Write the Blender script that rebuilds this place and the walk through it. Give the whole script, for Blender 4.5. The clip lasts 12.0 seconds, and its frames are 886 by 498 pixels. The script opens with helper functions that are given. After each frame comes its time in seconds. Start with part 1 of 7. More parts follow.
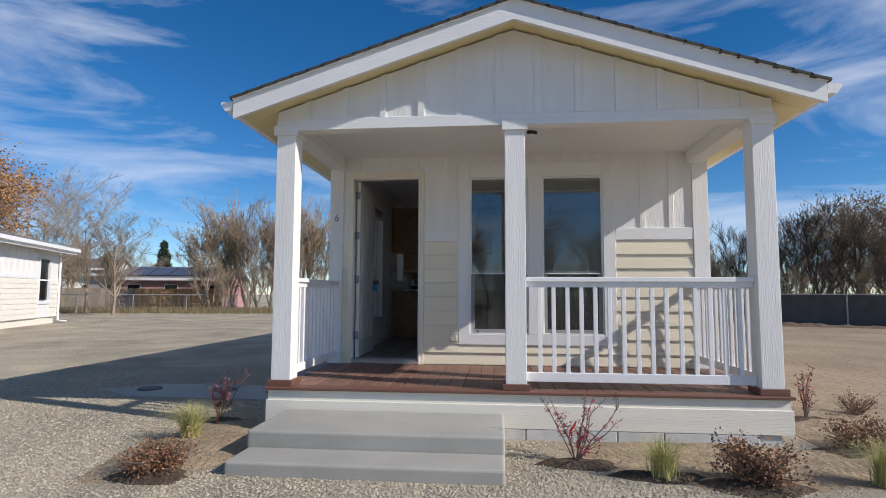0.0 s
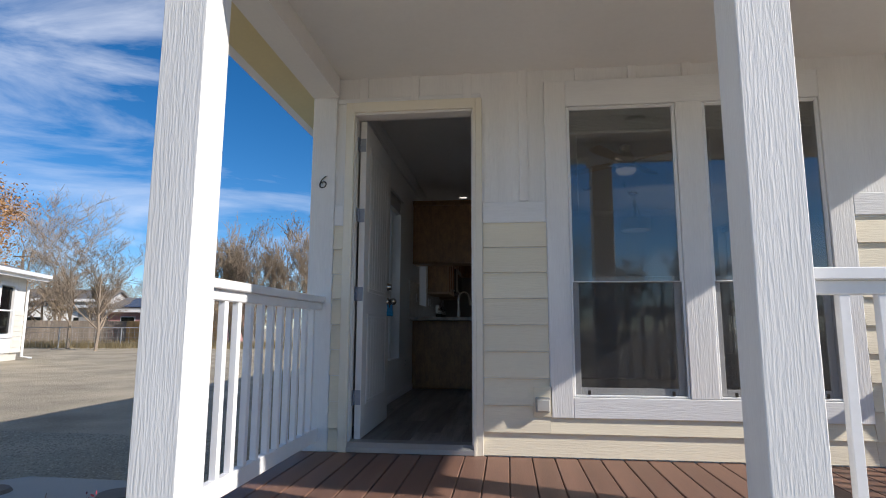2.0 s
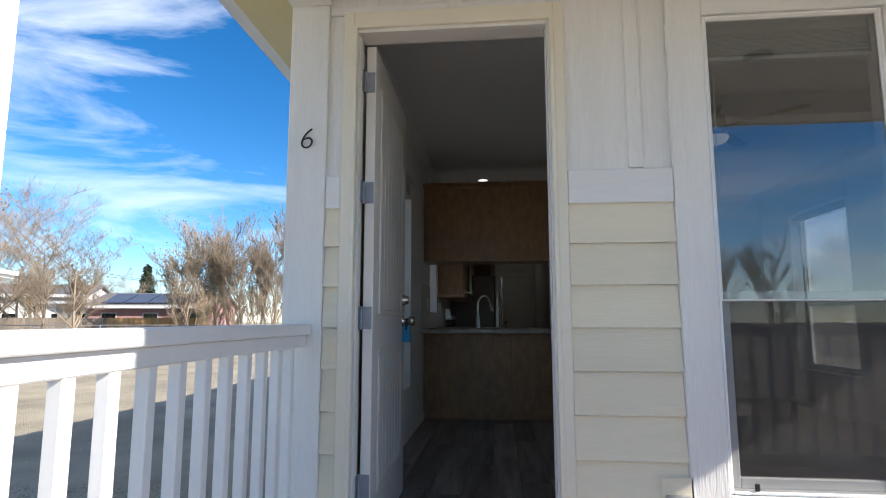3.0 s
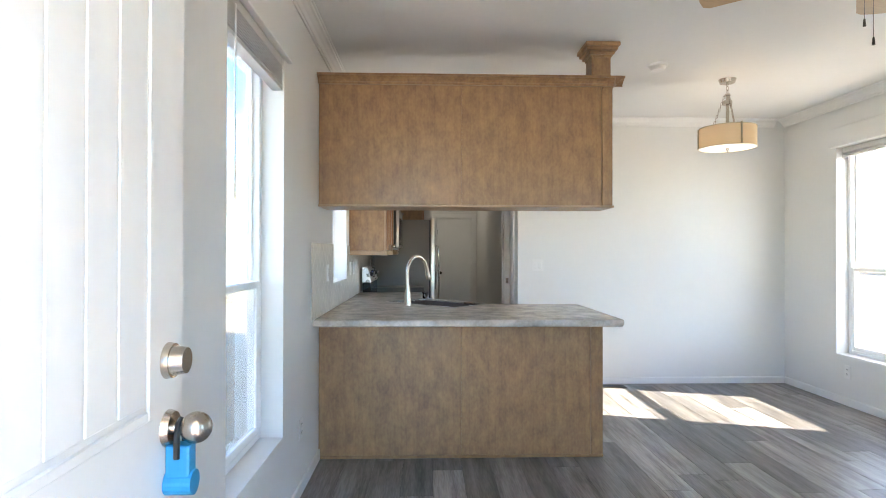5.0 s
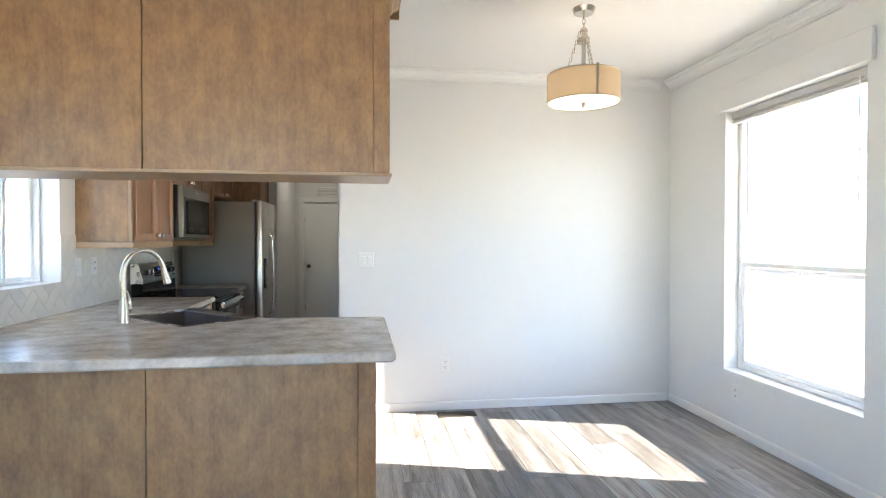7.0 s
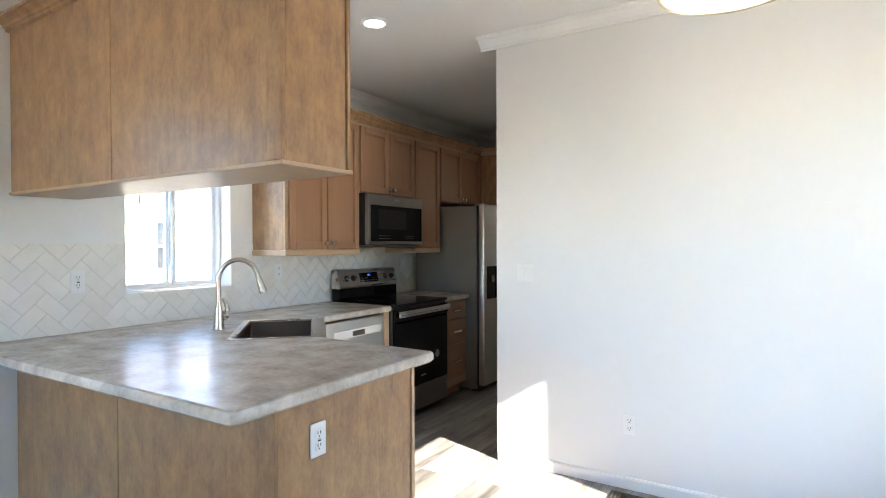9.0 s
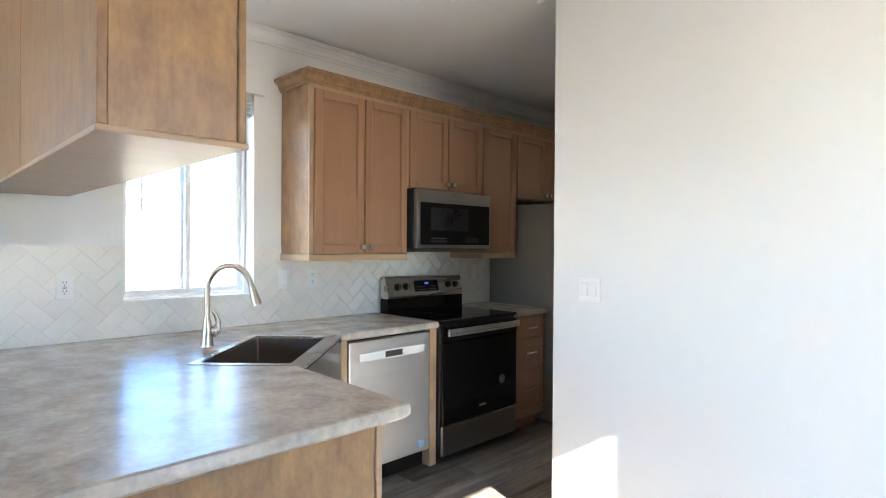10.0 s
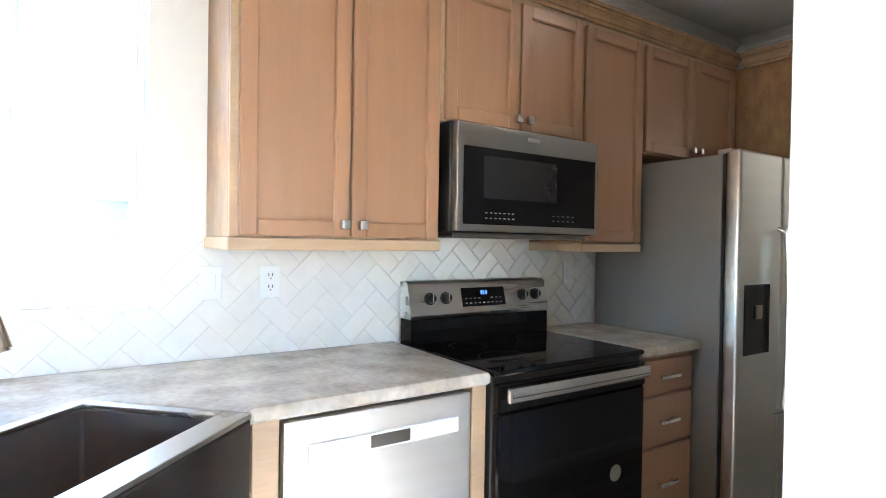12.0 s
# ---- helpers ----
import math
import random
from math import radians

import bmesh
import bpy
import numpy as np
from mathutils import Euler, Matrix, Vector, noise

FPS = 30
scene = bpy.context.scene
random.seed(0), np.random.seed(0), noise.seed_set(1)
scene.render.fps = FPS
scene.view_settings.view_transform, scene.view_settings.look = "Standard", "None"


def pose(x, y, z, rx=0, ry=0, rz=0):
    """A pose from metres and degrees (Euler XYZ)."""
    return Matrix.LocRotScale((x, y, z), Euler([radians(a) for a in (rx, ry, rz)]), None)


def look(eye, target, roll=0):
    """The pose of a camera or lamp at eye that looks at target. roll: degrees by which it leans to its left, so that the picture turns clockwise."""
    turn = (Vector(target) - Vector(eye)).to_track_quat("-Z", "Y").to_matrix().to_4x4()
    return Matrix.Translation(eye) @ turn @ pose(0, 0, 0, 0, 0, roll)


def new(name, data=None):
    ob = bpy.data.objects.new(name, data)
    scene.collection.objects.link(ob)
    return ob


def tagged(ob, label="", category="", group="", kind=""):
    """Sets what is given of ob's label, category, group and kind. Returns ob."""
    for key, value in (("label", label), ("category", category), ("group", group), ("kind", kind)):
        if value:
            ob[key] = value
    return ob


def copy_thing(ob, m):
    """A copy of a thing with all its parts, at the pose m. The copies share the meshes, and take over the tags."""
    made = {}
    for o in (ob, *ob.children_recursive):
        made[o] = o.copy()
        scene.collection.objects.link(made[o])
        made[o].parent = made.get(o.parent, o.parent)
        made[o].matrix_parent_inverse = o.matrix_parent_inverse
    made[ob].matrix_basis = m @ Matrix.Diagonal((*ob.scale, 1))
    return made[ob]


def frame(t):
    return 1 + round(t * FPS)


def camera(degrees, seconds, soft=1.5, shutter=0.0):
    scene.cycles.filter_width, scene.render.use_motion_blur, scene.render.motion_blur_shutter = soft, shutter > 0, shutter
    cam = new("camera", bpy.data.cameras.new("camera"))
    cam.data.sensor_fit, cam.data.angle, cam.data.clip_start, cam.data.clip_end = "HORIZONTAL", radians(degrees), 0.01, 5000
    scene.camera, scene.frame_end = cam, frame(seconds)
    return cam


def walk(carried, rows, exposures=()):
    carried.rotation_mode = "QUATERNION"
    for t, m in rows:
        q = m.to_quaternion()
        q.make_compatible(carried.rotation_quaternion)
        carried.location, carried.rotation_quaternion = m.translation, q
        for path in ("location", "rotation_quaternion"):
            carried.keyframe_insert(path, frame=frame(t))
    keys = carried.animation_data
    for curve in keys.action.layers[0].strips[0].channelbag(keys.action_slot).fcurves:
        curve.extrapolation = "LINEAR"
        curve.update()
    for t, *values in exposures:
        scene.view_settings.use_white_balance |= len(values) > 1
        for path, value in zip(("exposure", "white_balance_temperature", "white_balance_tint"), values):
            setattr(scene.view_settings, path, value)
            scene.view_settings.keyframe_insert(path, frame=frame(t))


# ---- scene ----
cam = camera(77.0, 12.0, soft=1.0)
PATH = [
    (0, (1.997, -7.001, 0.826), (1.805, -5.016, 0.988), 0.2),
    (0.5, (1.869, -6.239, 0.769), (1.667, -4.261, 0.979), 0.5),
    (1, (1.658, -5.437, 0.736), (1.453, -3.465, 0.998), 0.5),
    (1.5, (1.346, -4.592, 0.772), (1.182, -2.617, 1.041), 0.3),
    (2, (1.24, -3.789, 0.776), (1.014, -1.821, 1.057), 0.2),
    (2.5, (0.997, -3.062, 0.829), (0.764, -1.098, 1.126), 0.5),
    (2.7, (0.895, -2.768, 0.893), (0.679, -0.801, 1.179), 0.3),
    (4.3, (0.63, -0.841, 1.332), (0.495, 1.154, 1.397), -0.1),
    (4.5, (0.631, -0.597, 1.33), (0.536, 1.4, 1.372), 0.1),
    (5, (0.693, -0.1, 1.327), (0.752, 1.899, 1.339), 0.1),
    (5.5, (0.835, 0.31, 1.332), (1.02, 2.301, 1.328), -0.1),
    (6, (1.049, 0.662, 1.311), (1.357, 2.638, 1.313), -0.1),
    (6.5, (1.408, 0.919, 1.309), (1.782, 2.884, 1.294), -0.4),
    (6.7, (1.548, 0.997, 1.332), (1.917, 2.963, 1.307), -0.2),
    (8.3, (2.894, 1.766, 1.37), (2.219, 3.649, 1.352), -0.8),
    (8.5, (3.015, 1.901, 1.38), (2.231, 3.74, 1.359), -0.3),
    (9, (3.212, 2.309, 1.374), (2.149, 4.003, 1.358), -0.2),
    (9.5, (3.273, 2.76, 1.395), (2.0, 4.302, 1.385), 0.1),
    (10, (3.178, 3.193, 1.394), (1.754, 4.598, 1.383), 0.4),
    (10.5, (2.934, 3.575, 1.361), (1.387, 4.843, 1.355), 0.6),
    (11, (2.692, 3.912, 1.371), (1.058, 5.064, 1.341), 0.9),
    (11.5, (2.367, 4.213, 1.36), (0.7, 5.317, 1.327), 1.1),
    (12, (2.06, 4.517, 1.333), (0.4, 5.631, 1.309), 0.9),
]
walk(cam, [(t, look(eye, target, roll)) for t, eye, target, roll in PATH],
     exposures=[(0.0, -0.05, 6550, 14), (1.5, 0.05, 6550, 14), (2.2, 0.2, 6600, 13), (2.7, 0.5, 6700, 12), (4.0, 2.7, 6950, 10), (4.3, 3.25, 7050, 10), (4.5, 3.6, 7050, 10), (4.8, 4.2, 7000, 10), (5.2, 4.72, 6950, 10), (6.0, 4.82, 6900, 10), (6.7, 4.78, 6850, 10), (8.4, 4.74, 6800, 10),
                (9.5, 4.85, 6800, 10), (10.0, 4.9, 6750, 10), (10.5, 4.95, 6700, 10), (11.0, 5.12, 6650, 10), (11.5, 5.4, 6500, 10), (12.0, 5.9, 6400, 10)])

# ---------------------------------------------------------------- light
SUN_TO = Vector((1.0, -0.30, 0.645)).normalized()
world = bpy.data.worlds.new("sky")
scene.world = world
world.use_nodes = True
wn, wl = world.node_tree.nodes, world.node_tree.links
wn.clear()
w_out = wn.new("ShaderNodeOutputWorld")
w_bg = wn.new("ShaderNodeBackground")
w_sky = wn.new("ShaderNodeTexSky")
w_sky.sky_type = "NISHITA"
w_sky.sun_disc = False
w_sky.sun_elevation = radians(31.7)
w_sky.sun_rotation = radians(106.7)
w_sky.altitude = 2200
w_sky.air_density = 1.0
w_sky.dust_density = 0.05
w_sky.ozone_density = 3.0
w_bg.inputs["Strength"].default_value = 0.12
# thin cirrus streaks over the whole dome
w_co = wn.new("ShaderNodeTexCoord")
w_map = wn.new("ShaderNodeMapping")
w_map.inputs["Rotation"].default_value = (radians(12), radians(16), radians(20))
w_map.inputs["Scale"].default_value = (0.9, 2.2, 6.5)
w_noise = wn.new("ShaderNodeTexNoise")
w_noise.inputs["Scale"].default_value = 1.5
w_noise.inputs["Detail"].default_value = 7
w_noise.inputs["Roughness"].default_value = 0.58
w_noise.inputs["Distortion"].default_value = 0.5
w_ramp = wn.new("ShaderNodeMapRange")
w_ramp.inputs["From Min"].default_value = 0.47
w_ramp.inputs["From Max"].default_value = 0.80
w_ramp.inputs["To Max"].default_value = 0.75
w_mix = wn.new("ShaderNodeMix")
w_mix.data_type = "RGBA"
w_mix.inputs["B"].default_value = (7.6, 8.2, 9.0, 1)
w_hue = wn.new("ShaderNodeHueSaturation")
w_hue.inputs["Saturation"].default_value = 1.33
wl.new(w_co.outputs["Generated"], w_map.inputs["Vector"])
wl.new(w_map.outputs["Vector"], w_noise.inputs["Vector"])
wl.new(w_noise.outputs["Fac"], w_ramp.inputs["Value"])
wl.new(w_ramp.outputs["Result"], w_mix.inputs["Factor"])
wl.new(w_sky.outputs["Color"], w_hue.inputs["Color"])
wl.new(w_hue.outputs["Color"], w_mix.inputs["A"])
wl.new(w_mix.outputs["Result"], w_bg.inputs["Color"])
wl.new(w_bg.outputs["Background"], w_out.inputs["Surface"])

sun_data = bpy.data.lights.new("sun", "SUN")
sun_data.energy, sun_data.angle, sun_data.color = 4.7, radians(0.55), (1.0, 0.95, 0.87)
sun = new("sun", sun_data)
sun.matrix_world = look(SUN_TO * 60, (0, 0, 0))


def window_light(name, at, toward, width, height, watts):
    """The sky's light that enters by a window."""
    data = bpy.data.lights.new(name, "AREA")
    data.shape, data.size, data.size_y, data.energy, data.color = "RECTANGLE", width, height, watts, (1.0, 0.985, 0.955)
    ob = new(name, data)
    ob.matrix_world = look(at, toward)


window_light("window_light_dining", (4.47, 4.215, 1.33), (0, 4.215, 1.0), 1.05, 1.75, 0.27)
window_light("window_light_living", (-0.09, 2.24, 1.33), (4, 2.24, 1.0), 0.7, 1.75, 0.08)
window_light("window_light_kitchen", (-0.09, 4.38, 1.7), (4, 4.38, 1.2), 0.64, 1.1, 0.078)
window_light("window_light_front", (2.02, 0.09, 1.33), (2.02, 4, 1.0), 0.66, 1.85, 0.03)
window_light("window_light_front", (2.93, 0.09, 1.33), (2.93, 4, 1.0), 0.66, 1.85, 0.03)


# ---------------------------------------------------------------- materials
def mat(name, color, rough=0.5, metal=0.0, vary=0.12, scale=4.0, fine=60.0, bump=0.15, bump_scale=None, stretch=(1, 1, 1),
        color2=None, rand=0.0, spec=0.5, island=0.0, depth=0.002, grain=0.0):
    """A worn surface: two scales of noise in colour, and fine relief."""
    m = bpy.data.materials.new(name)
    m.use_nodes = True
    n, l = m.node_tree.nodes, m.node_tree.links
    b = n["Principled BSDF"]
    b.inputs["Roughness"].default_value = rough
    b.inputs["Metallic"].default_value = metal
    b.inputs["Specular IOR Level"].default_value = spec
    co = n.new("ShaderNodeTexCoord")
    mp = n.new("ShaderNodeMapping")
    mp.inputs["Scale"].default_value = stretch
    l.new(co.outputs["Object"], mp.inputs["Vector"])
    vec = mp.outputs["Vector"]
    info = n.new("ShaderNodeObjectInfo")
    if rand:
        shift = n.new("ShaderNodeVectorMath")
        shift.operation = "MULTIPLY_ADD"
        comb = n.new("ShaderNodeCombineXYZ")
        for k in ("X", "Y", "Z"):
            l.new(info.outputs["Random"], comb.inputs[k])
        l.new(comb.outputs["Vector"], shift.inputs[0])
        shift.inputs[1].default_value = (37, 53, 71)
        l.new(vec, shift.inputs[2])
        vec = shift.outputs["Vector"]
    big = n.new("ShaderNodeTexNoise")
    big.inputs["Scale"].default_value = scale
    big.inputs["Detail"].default_value = 4
    small = n.new("ShaderNodeTexNoise")
    small.inputs["Scale"].default_value = fine
    small.inputs["Detail"].default_value = 3
    l.new(vec, big.inputs["Vector"])
    l.new(vec, small.inputs["Vector"])
    add = n.new("ShaderNodeMath")
    add.operation = "MULTIPLY_ADD"
    l.new(small.outputs["Fac"], add.inputs[0])
    add.inputs[1].default_value = 0.5
    l.new(big.outputs["Fac"], add.inputs[2])
    rng = n.new("ShaderNodeMapRange")
    rng.inputs["From Min"].default_value = 0.45
    rng.inputs["From Max"].default_value = 1.05
    l.new(add.outputs["Value"], rng.inputs["Value"])
    mix = n.new("ShaderNodeMix")
    mix.data_type = "RGBA"
    l.new(rng.outputs["Result"], mix.inputs["Factor"])
    lo = color2 or tuple(c * (1 - vary) for c in color)
    hi = color if color2 else tuple(min(1, c * (1 + vary * 0.6)) for c in color)
    mix.inputs["A"].default_value = (*lo, 1)
    mix.inputs["B"].default_value = (*hi, 1)
    out = mix.outputs["Result"]
    source = info.outputs["Random"]
    if island:
        geo = n.new("ShaderNodeNewGeometry")
        source = geo.outputs["Random Per Island"]
    if rand or island:
        val = n.new("ShaderNodeMapRange")
        span = rand or island
        val.inputs["To Min"].default_value = 1 - span
        val.inputs["To Max"].default_value = 1 + span
        l.new(source, val.inputs["Value"])
        hsv = n.new("ShaderNodeHueSaturation")
        l.new(out, hsv.inputs["Color"])
        l.new(val.outputs["Result"], hsv.inputs["Value"])
        out = hsv.outputs["Color"]
    if grain:
        gmap = n.new("ShaderNodeMapping")
        gmap.inputs["Scale"].default_value = (1, 1, 0.07)
        l.new(vec, gmap.inputs["Vector"])
        wave = n.new("ShaderNodeTexWave")
        wave.bands_direction = "DIAGONAL"
        wave.inputs["Scale"].default_value = 9
        wave.inputs["Distortion"].default_value = 9
        wave.inputs["Detail"].default_value = 4
        wave.inputs["Detail Scale"].default_value = 1.6
        l.new(gmap.outputs["Vector"], wave.inputs["Vector"])
        band = n.new("ShaderNodeMapRange")
        band.inputs["From Min"].default_value = 0.0
        band.inputs["From Max"].default_value = 0.35
        band.inputs["To Min"].default_value = 1 - grain
        band.inputs["To Max"].default_value = 1.0
        l.new(wave.outputs["Fac"], band.inputs["Value"])
        tone = n.new("ShaderNodeHueSaturation")
        l.new(out, tone.inputs["Color"])
        l.new(band.outputs["Result"], tone.inputs["Value"])
        out = tone.outputs["Color"]
    l.new(out, b.inputs["Base Color"])
    if rough < 0.95:
        rr = n.new("ShaderNodeMapRange")
        rr.inputs["To Min"].default_value = max(0.02, rough * 0.85)
        rr.inputs["To Max"].default_value = min(1, rough * 1.15)
        l.new(big.outputs["Fac"], rr.inputs["Value"])
        l.new(rr.outputs["Result"], b.inputs["Roughness"])
    if bump:
        bp = n.new("ShaderNodeBump")
        bp.inputs["Strength"].default_value = bump
        bp.inputs["Distance"].default_value = depth
        if bump_scale:
            third = n.new("ShaderNodeTexNoise")
            third.inputs["Scale"].default_value = bump_scale
            third.inputs["Detail"].default_value = 4
            l.new(vec, third.inputs["Vector"])
            l.new(third.outputs["Fac"], bp.inputs["Height"])
        else:
            l.new(small.outputs["Fac"], bp.inputs["Height"])
        l.new(bp.outputs["Normal"], b.inputs["Normal"])
    return m


def glow(name, color, strength):
    m = mat(name, color, 0.5, vary=0.05)
    b = m.node_tree.nodes["Principled BSDF"]
    b.inputs["Emission Color"].default_value = (*color, 1)
    b.inputs["Emission Strength"].default_value = strength
    return m


def pane_glass(name, tint=(0.735, 0.745, 0.745), gloss=0.13):
    """Thin window glass: clear with a mirror film that grows at grazing angles."""
    m = bpy.data.materials.new(name)
    m.use_nodes = True
    n, l = m.node_tree.nodes, m.node_tree.links
    n.clear()
    out = n.new("ShaderNodeOutputMaterial")
    tr = n.new("ShaderNodeBsdfTransparent")
    tr.inputs["Color"].default_value = (*tint, 1)
    gl = n.new("ShaderNodeBsdfGlossy")
    gl.inputs["Roughness"].default_value = 0.01
    fr = n.new("ShaderNodeLayerWeight")
    fr.inputs["Blend"].default_value = 0.5
    pw = n.new("ShaderNodeMath")
    pw.operation = "POWER"
    pw.inputs[1].default_value = 4.0
    l.new(fr.outputs["Facing"], pw.inputs[0])
    mul = n.new("ShaderNodeMath")
    mul.operation = "MULTIPLY_ADD"
    mul.inputs[1].default_value = 0.8
    mul.inputs[2].default_value = gloss
    l.new(pw.outputs["Value"], mul.inputs[0])
    mx = n.new("ShaderNodeMixShader")
    l.new(mul.outputs["Value"], mx.inputs["Fac"])
    l.new(tr.outputs["BSDF"], mx.inputs[1])
    l.new(gl.outputs["BSDF"], mx.inputs[2])
    # added white translucent veil: washes the view out like glare haze
    haze_veil = n.new("ShaderNodeBsdfTranslucent")
    haze_veil.inputs["Color"].default_value = (0.9, 0.9, 0.9, 1)
    film = n.new("ShaderNodeMixShader")
    film.inputs["Fac"].default_value = 0.05
    l.new(mx.outputs["Shader"], film.inputs[1])
    l.new(haze_veil.outputs["BSDF"], film.inputs[2])
    l.new(film.outputs["Shader"], out.inputs["Surface"])
    return m


def mesh_screen(name):
    """Fine dark insect mesh, half open."""
    m = bpy.data.materials.new(name)
    m.use_nodes = True
    n, l = m.node_tree.nodes, m.node_tree.links
    b = n["Principled BSDF"]
    b.inputs["Base Color"].default_value = (0.03, 0.03, 0.032, 1)
    b.inputs["Roughness"].default_value = 0.8
    b.inputs["Alpha"].default_value = 0.27
    return m


M = {}
M["screen_mesh"] = mesh_screen("insect_mesh")
M["siding_white"] = mat("siding_white", (0.81, 0.80, 0.775), 0.6, vary=0.08, scale=2, fine=40, bump=0.6, bump_scale=34, stretch=(3.2, 3.2, 0.28), depth=0.005)
M["siding_h"] = mat("siding_cream", (0.80, 0.725, 0.56), 0.6, vary=0.07, scale=2, fine=50, bump=0.5, bump_scale=40, stretch=(0.3, 3, 3), rand=0.04, depth=0.004)
M["trim_h"] = mat("trim_white_flat", (0.80, 0.80, 0.79), 0.55, vary=0.06, scale=2, fine=40, bump=0.6, bump_scale=40, stretch=(0.3, 3, 3), depth=0.004)
M["soffit"] = mat("soffit_cream", (0.78, 0.67, 0.38), 0.6, vary=0.06, scale=2, fine=30, bump=0.15)
M["porch_white"] = mat("porch_ceiling_paint", (0.80, 0.79, 0.76), 0.55, vary=0.05, scale=1.5, fine=30, bump=0.2)
M["rail_white"] = mat("rail_paint", (0.82, 0.82, 0.82), 0.4, vary=0.05, scale=5, fine=50, bump=0.1)
M["deck"] = mat("deck_composite", (0.215, 0.118, 0.083), 0.55, vary=0.25, scale=3, fine=60, bump=0.4, bump_scale=60, stretch=(4, 0.3, 4), rand=0.16)
M["deck_dark"] = mat("deck_edge", (0.165, 0.075, 0.052), 0.55, vary=0.25, scale=3, fine=60, bump=0.35, bump_scale=60, stretch=(0.3, 4, 4))
M["skirt"] = mat("skirt_cream", (0.80, 0.76, 0.66), 0.6, vary=0.08, scale=2, fine=50, bump=0.5, bump_scale=40, stretch=(0.3, 3, 3), depth=0.004)
M["block"] = mat("concrete_block", (0.60, 0.595, 0.565), 0.9, vary=0.15, scale=6, fine=90, bump=0.5, rand=0.05)
M["concrete"] = mat("concrete", (0.385, 0.375, 0.335), 0.85, vary=0.26, scale=1.1, fine=120, bump=0.4, depth=0.003)
M["shingle"] = mat("asphalt_shingle", (0.07, 0.065, 0.06), 0.95, vary=0.4, scale=5, fine=160, bump=0.8, depth=0.006, rand=0.2)
M["gravel_ground"] = mat("gravel_ground", (0.48, 0.415, 0.305), 0.95, vary=0.45, scale=0.8, fine=34, bump=1.0, bump_scale=55, depth=0.04)
M["dirt"] = mat("tan_dirt", (0.35, 0.26, 0.165), 0.95, vary=0.35, scale=0.7, fine=30, bump=0.9, bump_scale=9, depth=0.05)
M["bed"] = mat("planting_soil", (0.34, 0.26, 0.165), 0.95, vary=0.45, scale=5, fine=40, bump=1.0, bump_scale=22, depth=0.03)
M["berm"] = mat("berm_soil", (0.16, 0.105, 0.065), 0.95, vary=0.4, scale=2, fine=20, bump=1.0, bump_scale=9, depth=0.05)
M["stone"] = mat("pebble", (0.43, 0.38, 0.285), 0.9, vary=0.35, scale=20, fine=80, bump=0.3, island=0.3)
M["wall"] = mat("wall_paint_white", (0.745, 0.745, 0.73), 0.5, vary=0.025, scale=1.2, fine=25, bump=0.12, bump_scale=120, depth=0.0012)
M["ceiling"] = mat("ceiling_paint", (0.77, 0.77, 0.76), 0.6, vary=0.03, scale=1.2, fine=25, bump=0.25, bump_scale=70, depth=0.002)
M["trim"] = mat("trim_paint", (0.79, 0.79, 0.78), 0.35, vary=0.03, scale=3, fine=30, bump=0.05)
M["vinyl"] = mat("window_vinyl", (0.88, 0.885, 0.88), 0.3, vary=0.03, scale=3, fine=30, bump=0.04)
M["door_paint"] = mat("door_paint", (0.78, 0.755, 0.72), 0.35, vary=0.04, scale=3, fine=30, bump=0.08)
M["casing"] = mat("casing_cream", (0.80, 0.745, 0.62), 0.4, vary=0.04, scale=3, fine=30, bump=0.08)
M["plank"] = mat("vinyl_plank", (0.35, 0.325, 0.305), 0.36, vary=0.5, scale=2.6, fine=20, bump=0.25, stretch=(7, 0.55, 7), rand=0.42, color2=(0.045, 0.036, 0.031))
M["groove"] = mat("floor_joint", (0.035, 0.03, 0.027), 0.8, vary=0.2)
M["maple"] = mat("maple_stain", (0.36, 0.198, 0.113), 0.30, vary=0.08, scale=9, fine=60, bump=0.015, stretch=(3, 3, 0.22), rand=0.05)
M["maple_panel"] = mat("maple_panel", (0.44, 0.265, 0.122), 0.36, vary=0.2, scale=13, fine=55, bump=0.14, stretch=(1.2, 1.2, 0.7), rand=0.03, color2=(0.235, 0.13, 0.075), grain=0.07)
M["maple_pale"] = mat("maple_pale_trim", (0.46, 0.315, 0.195), 0.40, vary=0.2, scale=2, fine=22, bump=0.12, stretch=(4, 0.5, 4))
M["counter"] = mat("laminate_stone", (0.62, 0.555, 0.475), 0.25, vary=0.3, scale=9, fine=46, bump=0.10, color2=(0.31, 0.275, 0.235))
M["steel"] = mat("stainless", (0.68, 0.665, 0.64), 0.30, 1.0, vary=0.08, scale=2, fine=60, bump=0.06, stretch=(0.4, 0.4, 12))
M["steel_h"] = mat("stainless_brushed", (0.60, 0.58, 0.555), 0.28, 1.0, vary=0.08, scale=2, fine=60, bump=0.05, stretch=(12, 0.5, 12))
M["steel_dark"] = mat("dark_stainless", (0.28, 0.265, 0.25), 0.32, 1.0, vary=0.12, scale=3, fine=60, bump=0.05, stretch=(0.6, 0.6, 9))
M["steel_plain"] = mat("stainless_satin", (0.55, 0.53, 0.50), 0.27, 1.0, vary=0.03, scale=1.5, fine=10, bump=0)
M["steel_light"] = mat("stainless_light", (0.83, 0.81, 0.78), 0.40, 0.85, vary=0.05, scale=2, fine=60, bump=0.05, stretch=(0.4, 0.4, 12))
